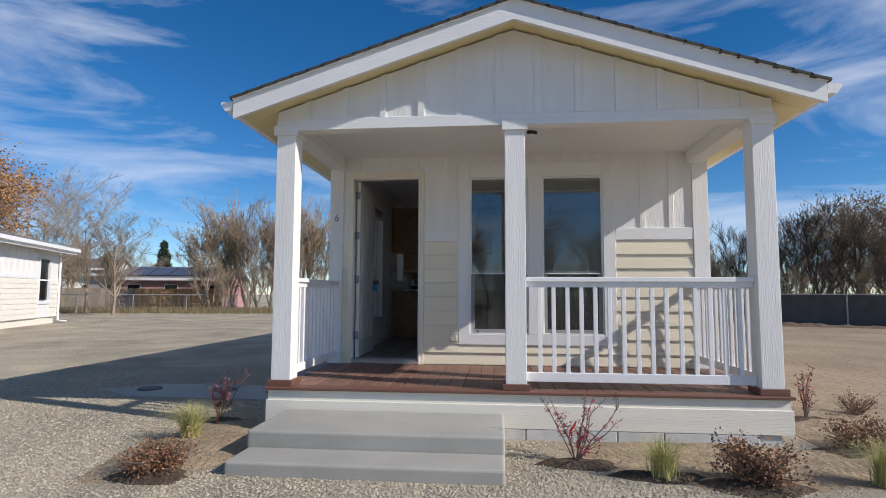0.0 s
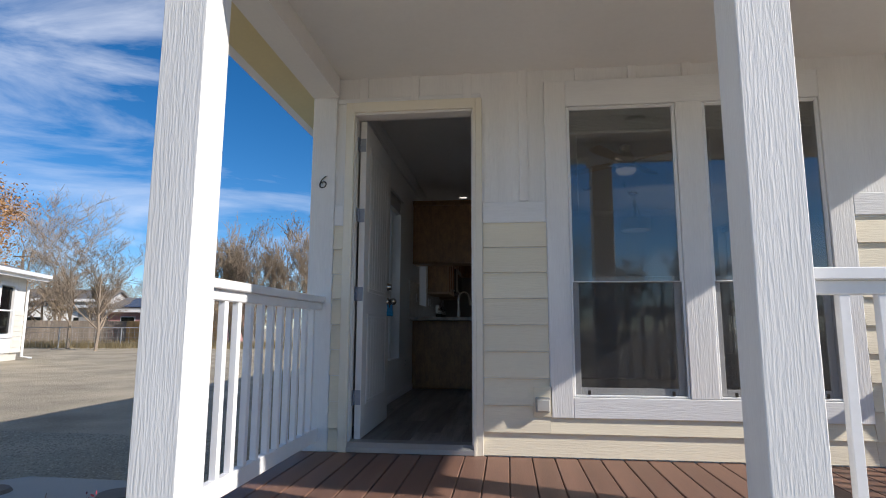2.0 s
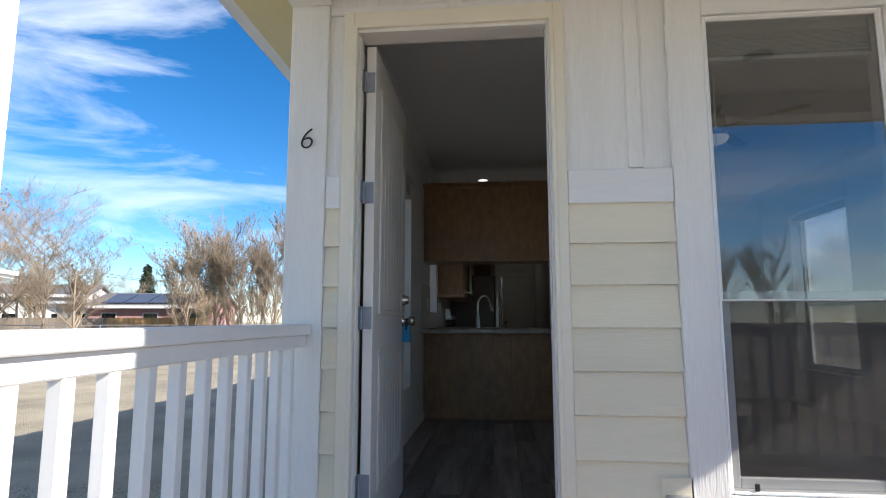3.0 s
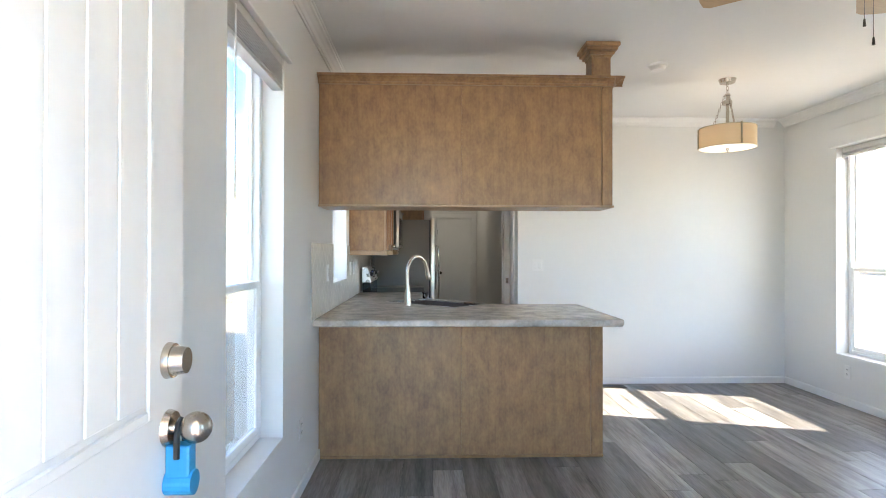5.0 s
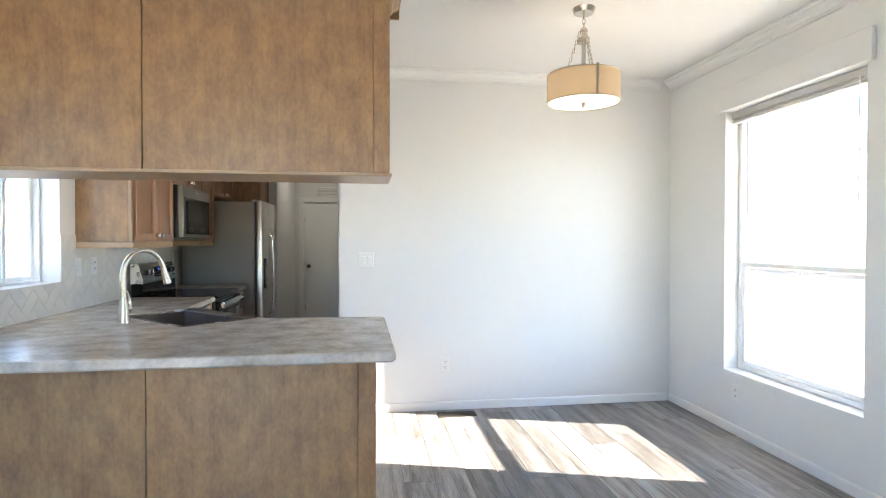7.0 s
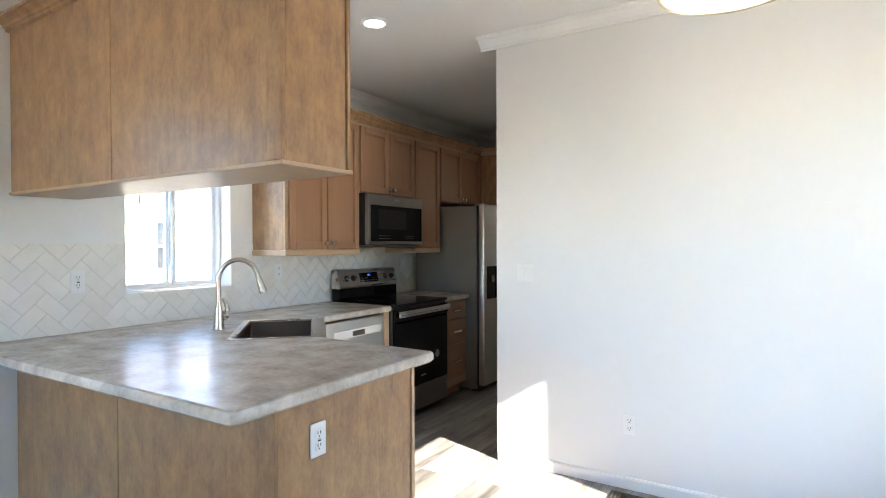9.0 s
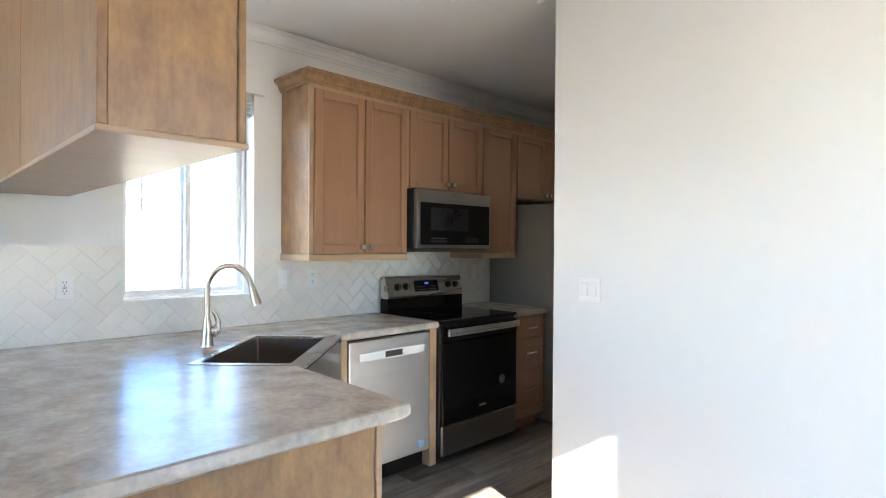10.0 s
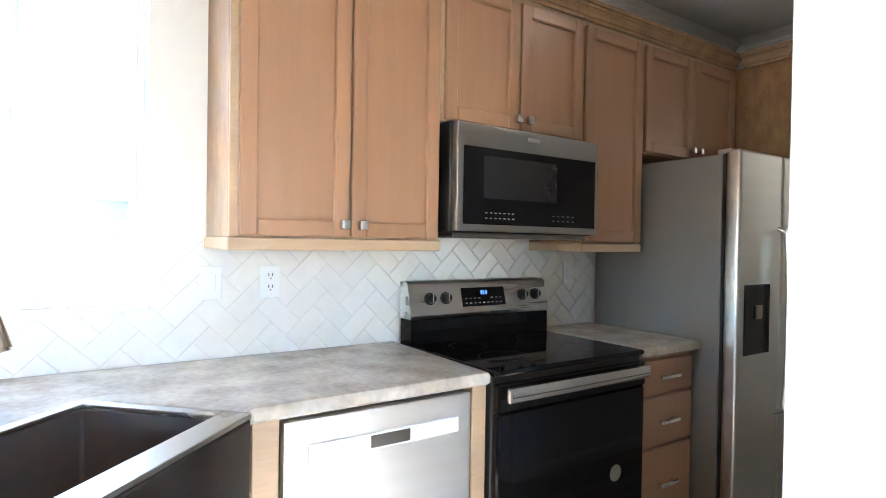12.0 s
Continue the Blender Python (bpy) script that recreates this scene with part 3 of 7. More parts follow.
for k, zt in enumerate(tops):
    zb = max(tops[k] - 0.1735, -0.042)
    lap(0.032, 0.098, zt, zb, cladding)
    lap(3.452, 4.368, zt, zb, cladding)
    if zb < 0.19:
        if zt > 0.205:
            lap(1.08, 1.51, zt, zb, cladding)
        else:
            lap(1.08, 3.45, zt, zb, cladding)
    else:
        lap(1.08, 1.51, zt, zb, cladding)
lap(1.512, 3.45, 0.203, tops[8], cladding)


def trim_board(name, x0, x1, z0, z1, proud=0.032, material=None):
    bm = B()
    box(bm, x0, -proud, z0, x1, -0.004, z1, 0.004)
    return part(name, bm, material or M["siding_white"], cladding)


trim_board("corner_board", -0.145, 0.03, -0.045, 2.60, 0.034)
trim_board("corner_board", 4.37, 4.555, -0.045, 2.60, 0.034)
trim_board("band_board", 0.032, 0.098, 1.49, 1.635, 0.028, M["trim_h"])
trim_board("band_board", 1.08, 1.51, 1.49, 1.635, 0.028, M["trim_h"])
trim_board("band_board", 3.452, 4.368, 1.50, 1.645, 0.028, M["trim_h"])
trim_board("window_casing", 1.512, 1.66, 0.205, 2.49, 0.03)
trim_board("window_casing", 2.388, 2.562, 0.335, 2.302, 0.03)
trim_board("window_casing", 3.302, 3.45, 0.205, 2.49, 0.03)
trim_board("window_casing", 1.66, 3.302, 0.205, 0.335, 0.031, M["trim_h"])
trim_board("window_casing", 1.66, 3.302, 2.302, 2.49, 0.031, M["trim_h"])
trim_board("head_board", 0.032, 1.07, 2.392, 2.43, 0.02, M["trim_h"])

# deck
deck = thing("deck", (2.15, -0.9, DECK), "reddish-brown composite porch deck", "deck", kind="structure")
bm = B()
box(bm, -0.11, -1.79, DECK - 0.16, 4.47, -0.03, DECK - 0.028)
part("joist_bed", bm, M["deck_dark"], deck)
bm = B()
box(bm, -0.19, -1.875, DECK - 0.028, 4.55, -1.72, DECK, 0.006)
part("border_board", bm, M["deck_dark"], deck, "dark red-brown edge board")
board_me = bpy.data.meshes.new("deck_board")
tmp = box(B(), -0.0685, -0.845, -0.026, 0.0685, 0.845, 0.0, 0.004)
tmp.to_mesh(board_me)
tmp.free()
board_me.materials.append(M["deck"])
for k in range(33):
    x = -0.115 + 0.143 * k
    if x + 0.07 < 4.55:
        piece("deck_board", board_me, deck, pose(x, -0.871, DECK))
skirt = thing("porch_skirt", (2.15, -1.83, GROUND), "cream painted wood skirt with grey block base under the porch", "skirting", kind="structure")
bm = B()
box(bm, -0.155, -1.838, -0.165, 4.52, -1.80, -0.075)
box(bm, -0.155, -1.80, -0.165, -0.12, -0.02, -0.075)
box(bm, 4.485, -1.80, -0.165, 4.52, -0.02, -0.075)
part("upper_board", bm, M["skirt"], skirt)
bm = B()
box(bm, -0.17, -1.855, -0.375, 4.535, -1.815, -0.165, 0.004)
box(bm, -0.17, -1.815, -0.375, -0.13, -0.02, -0.165)
box(bm, 4.495, -1.815, -0.375, 4.535, -0.02, -0.165)
part("lower_board", bm, M["skirt"], skirt)
block_me = bpy.data.meshes.new("block")
tmp = box(B(), -0.196, -0.08, -0.14, 0.196, 0.08, 0.0, 0.006)
tmp.to_mesh(block_me)
tmp.free()
block_me.materials.append(M["block"])
for k in range(12):
    if k < 11:
        piece("block", block_me, skirt, pose(0.05 + 0.4 * k, -1.772, -0.377))
for k in range(4):
    piece("block", block_me, skirt, pose(4.385, -1.47 + 0.4 * k, -0.377, 0, 0, 90))
    piece("block", block_me, skirt, pose(-0.065, -1.47 + 0.4 * k, -0.377, 0, 0, 90))
bm = B()
box(bm, -0.14, -1.83, GROUND, 4.44, -1.72, -0.385)
part("block_mortar", bm, M["block"], skirt)


def post(x0):
    ob = thing("porch_post", (x0 + 0.095, -1.705, DECK), "square white wood-grain porch post with brown base collar", "post", "porch posts")
    bm = B()
    box(bm, x0, -1.80, DECK, x0 + 0.19, -1.61, 2.43, 0.004)
    part("shaft", bm, M["siding_white"], ob)
    bm = B()
    box(bm, x0 - 0.025, -1.825, 2.375, x0 + 0.215, -1.585, 2.475, 0.004)
    part("cap", bm, M["siding_white"], ob)
    bm = B()
    box(bm, x0 - 0.03, -1.83, DECK, x0 + 0.22, -1.58, 0.012, 0.004)
    part("base_collar", bm, M["deck_dark"], ob, "dark red-brown base collar")


for x0 in (-0.15, 2.076, 4.305):
    post(x0)


def railing(name, a, b, label):
    """Top and bottom rails with square balusters between two points."""
    a, b = Vector(a), Vector(b)
    ob = thing(name, (*((a + b) / 2)[:2], DECK), label, "railing", "porch railings")
    d = (b - a).normalized()
    nrm = Vector((-d.y, d.x))
    m = Matrix(((d.x, nrm.x, 0, a.x), (d.y, nrm.y, 0, a.y), (0, 0, 1, 0), (0, 0, 0, 1)))
    length = (b - a).length
    for nm, z0, z1, w in (("top_rail", 0.945, 0.988, 0.045), ("upper_rail", 0.895, 0.945, 0.022), ("bottom_rail", 0.025, 0.11, 0.022)):
        bm = box(B(), 0.001, -w, z0, length - 0.001, w, z1, 0.004)
        bm.transform(m)
        part(nm, bm, M["rail_white"], ob)
    n = round(length / 0.127)
    gap = length / n
    for k in range(1, n):
        bm = box(B(), k * gap - 0.018, -0.017, 0.105, k * gap + 0.018, 0.017, 0.90, 0.003)
        bm.transform(m)
        part("baluster", bm, M["rail_white"], ob)


railing("porch_railing", (2.268, -1.705), (4.303, -1.705), "white painted wooden railing across the porch front")
railing("porch_railing", (-0.055, -1.608), (-0.055, -0.036), "white painted wooden railing on the porch side by the door")
railing("porch_railing", (4.40, -1.608), (4.40, -0.036), "white painted wooden railing on the far porch side")

# porch head: beams, ceiling, gable, roof
porch_head = thing("porch_gable", (2.155, -1.7, 2.43), "white porch gable with board and batten siding", "gable", kind="structure")
bm = B()
box(bm, -0.15, -1.785, 2.435, 4.495, -1.62, 2.62)
part("front_beam", bm, M["porch_white"], porch_head)
bm = B()
box(bm, -0.15, -1.812, 2.425, 4.495, -1.791, 2.535, 0.003)
part("beam_trim", bm, M["trim_h"], porch_head)
for x0 in (-0.145, 4.305):
    bm = B()
    box(bm, x0, -1.618, 2.435, x0 + 0.19, -0.04, 2.62)
    part("side_beam", bm, M["porch_white"], porch_head)
bm = B()
box(bm, 0.046, -1.618, 2.585, 4.303, -0.004, 2.62)
part("porch_ceiling", bm, M["porch_white"], porch_head)
RX, RZ, EX0, EX1, EZ = 2.162, 3.514, -0.465, 4.802, 2.66
slope = (RZ - EZ) / (RX - EX0)
bm = B()
und = lambda x: RZ - slope * abs(x - RX) - 0.15
prism(bm, [(-0.15, 2.536), (4.495, 2.536), (4.495, und(4.495)), (RX, und(RX)), (-0.15, und(-0.15))], -1.79, -1.70, "y")
part("gable_panel", bm, M["siding_white"], porch_head)
for k in range(12):
    x = 0.16 + 0.372 * k
    if x > 4.4:
        break
    bm = B()
    prism(bm, [(x - 0.03, 2.536), (x + 0.03, 2.536), (x + 0.03, und(x + 0.03)), (x - 0.03, und(x - 0.03))], -1.81, -1.79, "y")
    part("batten", bm, M["siding_white"], porch_head)
roof = thing("roof", (RX, 4, EZ), "low gable roof with dark shingles and white rake boards", "roof", kind="structure")
for s, ex in ((-1, EX0), (1, EX1)):
    bm = B()
    t = 0.11
    prism(bm, [(RX, RZ - 0.02), (ex, EZ - 0.02), (ex, EZ - 0.02 - t), (RX, RZ - 0.02 - t)], -2.06, -1.72, "y")
    part("front_soffit", bm, M["soffit"], roof, "cream soffit under the front overhang")
    bm = B()
    wx = -0.145 if s < 0 else 4.545
    wz = RZ - slope * abs(wx - RX)
    prism(bm, [(wx, wz - 0.02), (ex, EZ - 0.02), (ex, EZ - 0.02 - t), (wx, wz - 0.02 - t)], -1.719, 10.6, "y")
    part("side_soffit", bm, M["soffit"], roof, "cream soffit under the side overhang")
    bm = B()
    prism(bm, [(RX, RZ - 0.012), (ex, EZ - 0.012), (ex, EZ - 0.195), (RX, RZ - 0.195)], -2.10, -2.06, "y")
    part("rake_board", bm, M["trim_h"], roof, "white rake board")
    bm = B()
    prism(bm, [(RX, RZ + 0.006), (ex, EZ + 0.006), (ex, EZ - 0.02), (RX, RZ - 0.02)], -2.125, -2.101, "y")
    part("drip_edge", bm, M["rail_white"], roof)
    bm = B()
    gx = ex + s * 0.012
    prism(bm, [(gx, EZ - 0.03), (gx + s * 0.11, EZ - 0.03), (gx + s * 0.115, EZ - 0.055), (gx + s * 0.075, EZ - 0.115), (gx, EZ - 0.115)], -2.09, 10.6, "y")
    part("gutter", bm, M["rail_white"], roof, "white metal eave gutter")
    bm = B()
    box(bm, min(ex, ex + s * 0.012), -2.06, EZ - 0.13, max(ex, ex + s * 0.012), 10.6, EZ - 0.02)
    part("fascia", bm, M["rail_white"], roof)
    # shingle courses
    run = abs(ex - RX)
    for k in range(18):
        u0, u1 = run * k / 18, run * (k + 1) / 18 + 0.02
        bm = B()
        prism(bm, [(RX + s * u0, RZ - slope * u0 - 0.018), (RX + s * u1, RZ - slope * u1 - 0.012), (RX + s * u1, RZ - slope * u1 + 0.012), (RX + s * u0, RZ - slope * u0 + 0.004)], -2.14, 10.62, "y")
        part("shingle_course", bm, M["shingle"], roof)
bm = B()
box(bm, 0.0, -0.004, 2.621, 4.4, 0.011, 2.70)
part("soffit", bm, M["soffit"], roof)
# gable end wall over the house front and back, inside the attic
bm = B()
prism(bm, [(-0.14, CEIL + 0.12), (4.54, CEIL + 0.12), (RX, RZ - 0.17)], 10.2, 10.3, "y")
part("gable_end", bm, M["siding_white"], roof)


# ---------------------------------------------------------------- windows
def window(name, axis, a0, a1, z0, z1, outer, inner, label, slider=False, meet=None, screen=False, netted=True, f=0.035, top_w=0.018, low_w=0.034):
    """A vinyl window in an opening. axis: the wall's run; outer, inner: the frame's faces across the wall."""
    ob = thing(name, ((a0 + a1) / 2, (outer + inner) / 2, z0) if axis == "x" else ((outer + inner) / 2, (a0 + a1) / 2, z0), label, "window", kind="structure")

    def bar(nm, p0, q0, p1, q1, lo, hi, material=None, parent=ob, bevel=0.004):
        bm = B()
        if axis == "x":
            box(bm, p0, lo, q0, p1, hi, q1, bevel)
        else:
            box(bm, lo, p0, q0, hi, p1, q1, bevel)
        return part(nm, bm, material or M["vinyl"], parent)

    s = 1 if inner > outer else -1
    lo, hi = min(outer, inner), max(outer, inner)
    bar("window_frame", a0, z0, a0 + f, z1, lo, hi)
    bar("window_frame", a1 - f, z0, a1, z1, lo, hi)
    bar("window_frame", a0 + f, z0, a1 - f, z0 + f, lo, hi)
    bar("window_frame", a0 + f, z1 - f, a1 - f, z1, lo, hi)
    mid = (lo + hi) / 2

    def sash(p0, q0, p1, q1, at, w):
        fr = bar("sash", p0, q0, p0 + w, q1, at - 0.015, at + 0.015)
        bar("sash_rail", p1 - w, q0, p1, q1, at - 0.015, at + 0.015, parent=fr)
        bar("sash_rail", p0 + w, q0, p1 - w, q0 + w, at - 0.015, at + 0.015, parent=fr)
        bar("sash_rail", p0 + w, q1 - w, p1 - w, q1, at - 0.015, at + 0.015, parent=fr)
        g = bar("pane", p0 + w, q0 + w, p1 - w, q1 - w, at - 0.003, at + 0.003, M["glass"], ob, 0)

    if slider:
        c = (a0 + a1) / 2
        sash(a0 + f, z0 + f, c + 0.025, z1 - f, mid + s * 0.014, 0.024)
        sash(c - 0.025, z0 + f, a1 - f, z1 - f, mid - s * 0.018, 0.024)
        bar("latch", c - 0.012, (z0 + z1) / 2 - 0.04, c + 0.012, (z0 + z1) / 2 + 0.03, mid + s * 0.03, mid + s * 0.045)
    else:
        c = meet or (z0 + z1) / 2
        sash(a0 + f, c - 0.02, a1 - f, z1 - f, mid - s * 0.016, top_w)
        sash(a0 + f, z0 + f, a1 - f, c + 0.02, mid + s * 0.016, low_w)
        if netted:
            lo2, hi2 = sorted((outer + s * 0.004, outer + s * 0.006))
            bar("insect_screen", a0 + f, z0 + f, a1 - f, c - 0.02, lo2, hi2, M["screen_mesh"], ob, 0)
        if screen:
            for x in (a0 + 0.09, a1 - 0.11):
                bar("screen_clip", x, z0 + f, x + 0.02, z0 + f + 0.03, outer - 0.004, outer + 0.004, M["dark_metal"])
    return ob


window("window_1", "x", 1.662, 2.386, 0.338, 2.30, -0.02, 0.05, "tall white single-hung window beside the door", meet=1.10, screen=True, f=0.014, top_w=0.007, low_w=0.042)
window("window_2", "x", 2.564, 3.30, 0.338, 2.30, -0.02, 0.05, "tall white single-hung window behind the railing", meet=1.10, screen=True, f=0.014, top_w=0.007, low_w=0.042)
window("window_3", "y", 1.853, 2.617, 0.433, 2.267, -0.165, -0.105, "tall white single-hung window in the side wall", meet=1.17)
window("window_4", "y", 4.033, 4.727, 1.103, 2.297, -0.165, -0.105, "white sliding window over the kitchen counter", slider=True, f=0.016)
window("window_5", "y", 3.653, 4.777, 0.433, 2.267, 4.535, 4.465, "tall white single-hung window in the dining corner", meet=1.18, netted=False)


def blind(name, axis, a0, a1, ztop, at, s, drop=0.11, cloth="blind"):
    """A raised slatted blind under a white cornice board."""
    ob = thing(name, (at, (a0 + a1) / 2, ztop) if axis == "y" else ((a0 + a1) / 2, at, ztop), "raised grey slatted blind at the window head", "blind", "window blinds")

    def put(nm, p0, p1, z0, z1, d0, d1, material, label=""):
        lo, hi = sorted((at + s * d0, at + s * d1))
        bm = B()
        if axis == "y":
            box(bm, lo, p0, z0, hi, p1, z1, 0.002)
        else:
            box(bm, p0, lo, z0, p1, hi, z1, 0.002)
        part(nm, bm, material, ob, label)

    put("head_rail", a0, a1, ztop - 0.045, ztop, 0.0, 0.05, M[cloth])
    n = int(drop / 0.011)
    for k in range(n):
        put("slat", a0 + 0.003, a1 - 0.003, ztop - 0.049 - 0.011 * k - 0.006, ztop - 0.049 - 0.011 * k, -0.002 + 0.001 * (k % 2), 0.05, M[cloth])
    put("bottom_rail", a0, a1, ztop - 0.05 - 0.011 * n - 0.022, ztop - 0.05 - 0.011 * n - 0.004, 0.0, 0.05, M[cloth])
    put("wand", a0 + 0.07, a0 + 0.077, ztop - 0.75, ztop - 0.04, 0.052, 0.058, M["plastic"])
    return ob


def cornice(axis, a0, a1, z0, z1, base, s):
    lo, hi = sorted((base, base + s * 0.03))
    bm = B()
    if axis == "y":
        box(bm, lo, a0, z0, hi, a1, z1, 0.004)
    else:
        box(bm, a0, lo, z0, a1, hi, z1, 0.004)
    return solo("window_cornice", bm, M["wall"], "plain white cornice board over a window", "cornice", "window cornices")


blind("window_blind", "y", 4.04, 4.72, 2.297, -0.055, 1, 0.07)
cornice("y", 3.97, 4.79, 2.29, 2.46, 0.0, 1)
blind("window_blind", "y", 1.86, 2.61, 2.267, -0.055, 1, 0.09)
cornice("y", 1.80, 2.68, 2.26, 2.42, 0.0, 1)
blind("window_blind", "y", 3.66, 4.77, 2.267, 4.455, -1, 0.012)
cornice("y", 3.60, 4.83, 2.27, 2.44, 4.36, -1)
blind("window_blind", "x", 1.67, 2.38, 2.298, 0.053, 1, 0.10, "blind_daylit")
blind("window_blind", "x", 2.57, 3.295, 2.298, 0.053, 1, 0.10, "blind_daylit")
cornice("x", 1.60, 3.36, 2.30, 2.46, 0.10, 1)

# ---------------------------------------------------------------- doors
frame_ob = thing("door_1", (0.59, 0.07, 0), "cream painted front door frame with metal threshold", "door frame", kind="structure")
for nm, x0, y0, z0, x1, y1, z1, m in [
        ("casing", 0.10, -0.035, DECK, 0.15, -0.004, 2.393, "casing"), ("casing", 1.034, -0.035, DECK, 1.078, -0.004, 2.393, "casing"),
        ("casing", 0.15, -0.035, 2.319, 1.034, -0.004, 2.393, "casing"),
        ("brickmould", 0.148, -0.045, DECK, 0.165, -0.02, 2.32, "casing"), ("brickmould", 1.016, -0.045, DECK, 1.036, -0.02, 2.32, "casing"),
        ("jamb", 0.148, -0.02, 0.0, 0.164, 0.102, 2.32, "door_paint"), ("jamb", 1.008, -0.02, 0.0, 1.031, 0.102, 2.32, "door_paint"),
        ("head_jamb", 0.164, -0.02, 2.302, 1.008, 0.102, 2.32, "door_paint"),
        ("stop", 0.164, 0.0, 0.0, 0.17, 0.05, 2.302, "door_paint"), ("stop", 1.002, 0.0, 0.0, 1.008, 0.05, 2.302, "door_paint"),
        ("inner_casing", 0.085, 0.102, 0.0, 0.15, 0.116, 2.36, "trim"), ("inner_casing", 1.022, 0.102, 0.0, 1.08, 0.116, 2.36, "trim")]:
    bm = B()
    box(bm, x0, y0, z0, x1, y1, z1, 0.003)
    part(nm, bm, M[m], frame_ob)
bm = B()
prism(bm, [(-0.045, -0.04), (-0.045, -0.01), (-0.01, 0.018), (0.085, 0.02), (0.10, 0.001), (0.10, -0.02)], 0.164, 1.014, "x")
part("threshold", bm, M["galv"], frame_ob, "ribbed metal threshold")


bm = B()
box(bm, 1.0068, 0.086, 1.115, 1.0085, 0.099, 1.175)
part("strike_plate", bm, M["nickel"], frame_ob, "satin nickel strike plate")


def front_door():
    """Leaf in its own space: hinge edge at x=0, closed along +x, inner face at y=0.045."""
    ob = thing("front_door", (0, 0, 0), "cream two-panel plank front door standing open", "door")
    W, H = 0.92, 2.28
    bm = B()
    box(bm, 0, 0, 0, W, 0.045, H, 0.003)
    part("leaf", bm, M["door_paint"], ob)
    for side, y0, y1 in ((0, -0.006, 0.0), (1, 0.045, 0.051)):
        for z0, z1 in ((0.22, 0.86), (1.02, 2.12)):
            for bx in ((0.13, z0, 0.15, z1), (W - 0.15, z0, W - 0.13, z1), (0.15, z0, W - 0.15, z0 + 0.02), (0.15, z1 - 0.02, W - 0.15, z1)):
                bm = B()
                box(bm, bx[0], y0, bx[1], bx[2], y1, bx[3], 0.003)
                part("panel_mould", bm, M["door_paint"], ob)
            for k in range(7):
                x = 0.16 + k * (W - 0.32) / 7
                bm = B()
                box(bm, x + 0.004, y0 * 0.6 + (0.045 - 0.018 if side else 0) * 0, z0 + 0.03, x + (W - 0.32) / 7 - 0.004, y1 if side == 0 else 0.049, z1 - 0.03, 0.002)
                part("panel_plank", bm, M["door_paint"], ob)
    bm = B()
    rod(bm, (W - 0.065, -0.012, 1.11), (W - 0.065, 0.0, 1.11), 0.032, 0.034, 20)
    rod(bm, (W - 0.065, -0.035, 1.11), (W - 0.065, -0.012, 1.11), 0.024, 0.028, 20)
    part("deadbolt", bm, M["nickel"], ob, "brushed nickel deadbolt", True)
    bm = B()
    rod(bm, (W - 0.065, 0.045, 1.11), (W - 0.065, 0.062, 1.11), 0.032, 0.026, 20)
    box(bm, W - 0.07, 0.06, 1.09, W - 0.06, 0.075, 1.13, 0.002)
    part("thumb_turn", bm, M["nickel"], ob, "", True)
    for s, y in ((-1, 0.0), (1, 0.045)):
        bm = B()
        rod(bm, (W - 0.065, y, 0.985), (W - 0.065, y + s * 0.012, 0.985), 0.034, 0.03, 20)
        rod(bm, (W - 0.065, y + s * 0.012, 0.985), (W - 0.065, y + s * 0.035, 0.985), 0.012, 0.012, 12)
        bmesh.ops.create_uvsphere(bm, u_segments=18, v_segments=12, radius=0.029, matrix=Matrix.Translation((W - 0.065, y + s * 0.052, 0.985)))
        part("door_knob", bm, M["nickel"], ob, "brushed nickel door knob", True)
    bm = B()
    box(bm, W - 0.001, 0.012, 0.93, W + 0.002, 0.034, 1.01)
    part("latch_plate", bm, M["brass"], ob)
    bm = B()
    box(bm, W - 0.001, 0.012, 1.09, W + 0.002, 0.034, 1.15)
    part("latch_plate", bm, M["brass"], ob)
    for z in (0.28, 1.0, 1.57, 2.1):
        bm = B()
        box(bm, -0.002, 0.004, z - 0.05, 0.0, 0.042, z + 0.05)
        box(bm, -0.052, 0.0535, z - 0.05, -0.010, 0.0555, z + 0.05)
        for q in range(3):
            rod(bm, (-0.007, 0.0495, z - 0.051 + 0.0345 * q), (-0.007, 0.0495, z - 0.018 + 0.0345 * q), 0.0075, 0.0075, 12)
        for sx, sz in ((0.03, 0.035), (0.018, 0.0), (0.03, -0.035)):
            rod(bm, (-0.0035, sx, z + sz), (-0.002, sx, z + sz), 0.004, 0.0045, 8)
        part("hinge", bm, M["hinge"], ob, "zinc butt hinge", True)
    return ob


leaf = front_door()
# swung inward about the hinge, a little short of square
leaf.matrix_basis = pose(0.178, 0.097, 0.015, 0, 0, 90.7) @ pose(0, -0.045, 0)
box_ob = thing("key_lockbox", (0, 0, 0), "blue plastic key lockbox hanging on the door knob", "lockbox")
bm = B()
box(bm, -0.017, -0.022, -0.10, 0.017, 0.022, -0.032, 0.005, 2)
rod(bm, (0, -0.026, -0.104), (0, 0.026, -0.104), 0.023, 0.023, 20)
part("lockbox_body", bm, M["blue"], box_ob)
bm = B()
tube(bm, [(-0.018, 0, -0.055), (-0.018, 0, -0.015), (-0.01, 0, 0.006), (0.0, 0, 0.012), (0.01, 0, 0.006), (0.018, 0, -0.015), (0.018, 0, -0.055)], 0.006, 8)
part("shackle", bm, M["black"], box_ob, "black shackle", True)
bm = B()
box(bm, 0.0171, -0.01, -0.075, 0.0185, 0.01, -0.065)
part("dial_window", bm, M["brass"], box_ob)
box_ob.matrix_basis = leaf.matrix_basis @ pose(0.855, -0.024, 0.988)

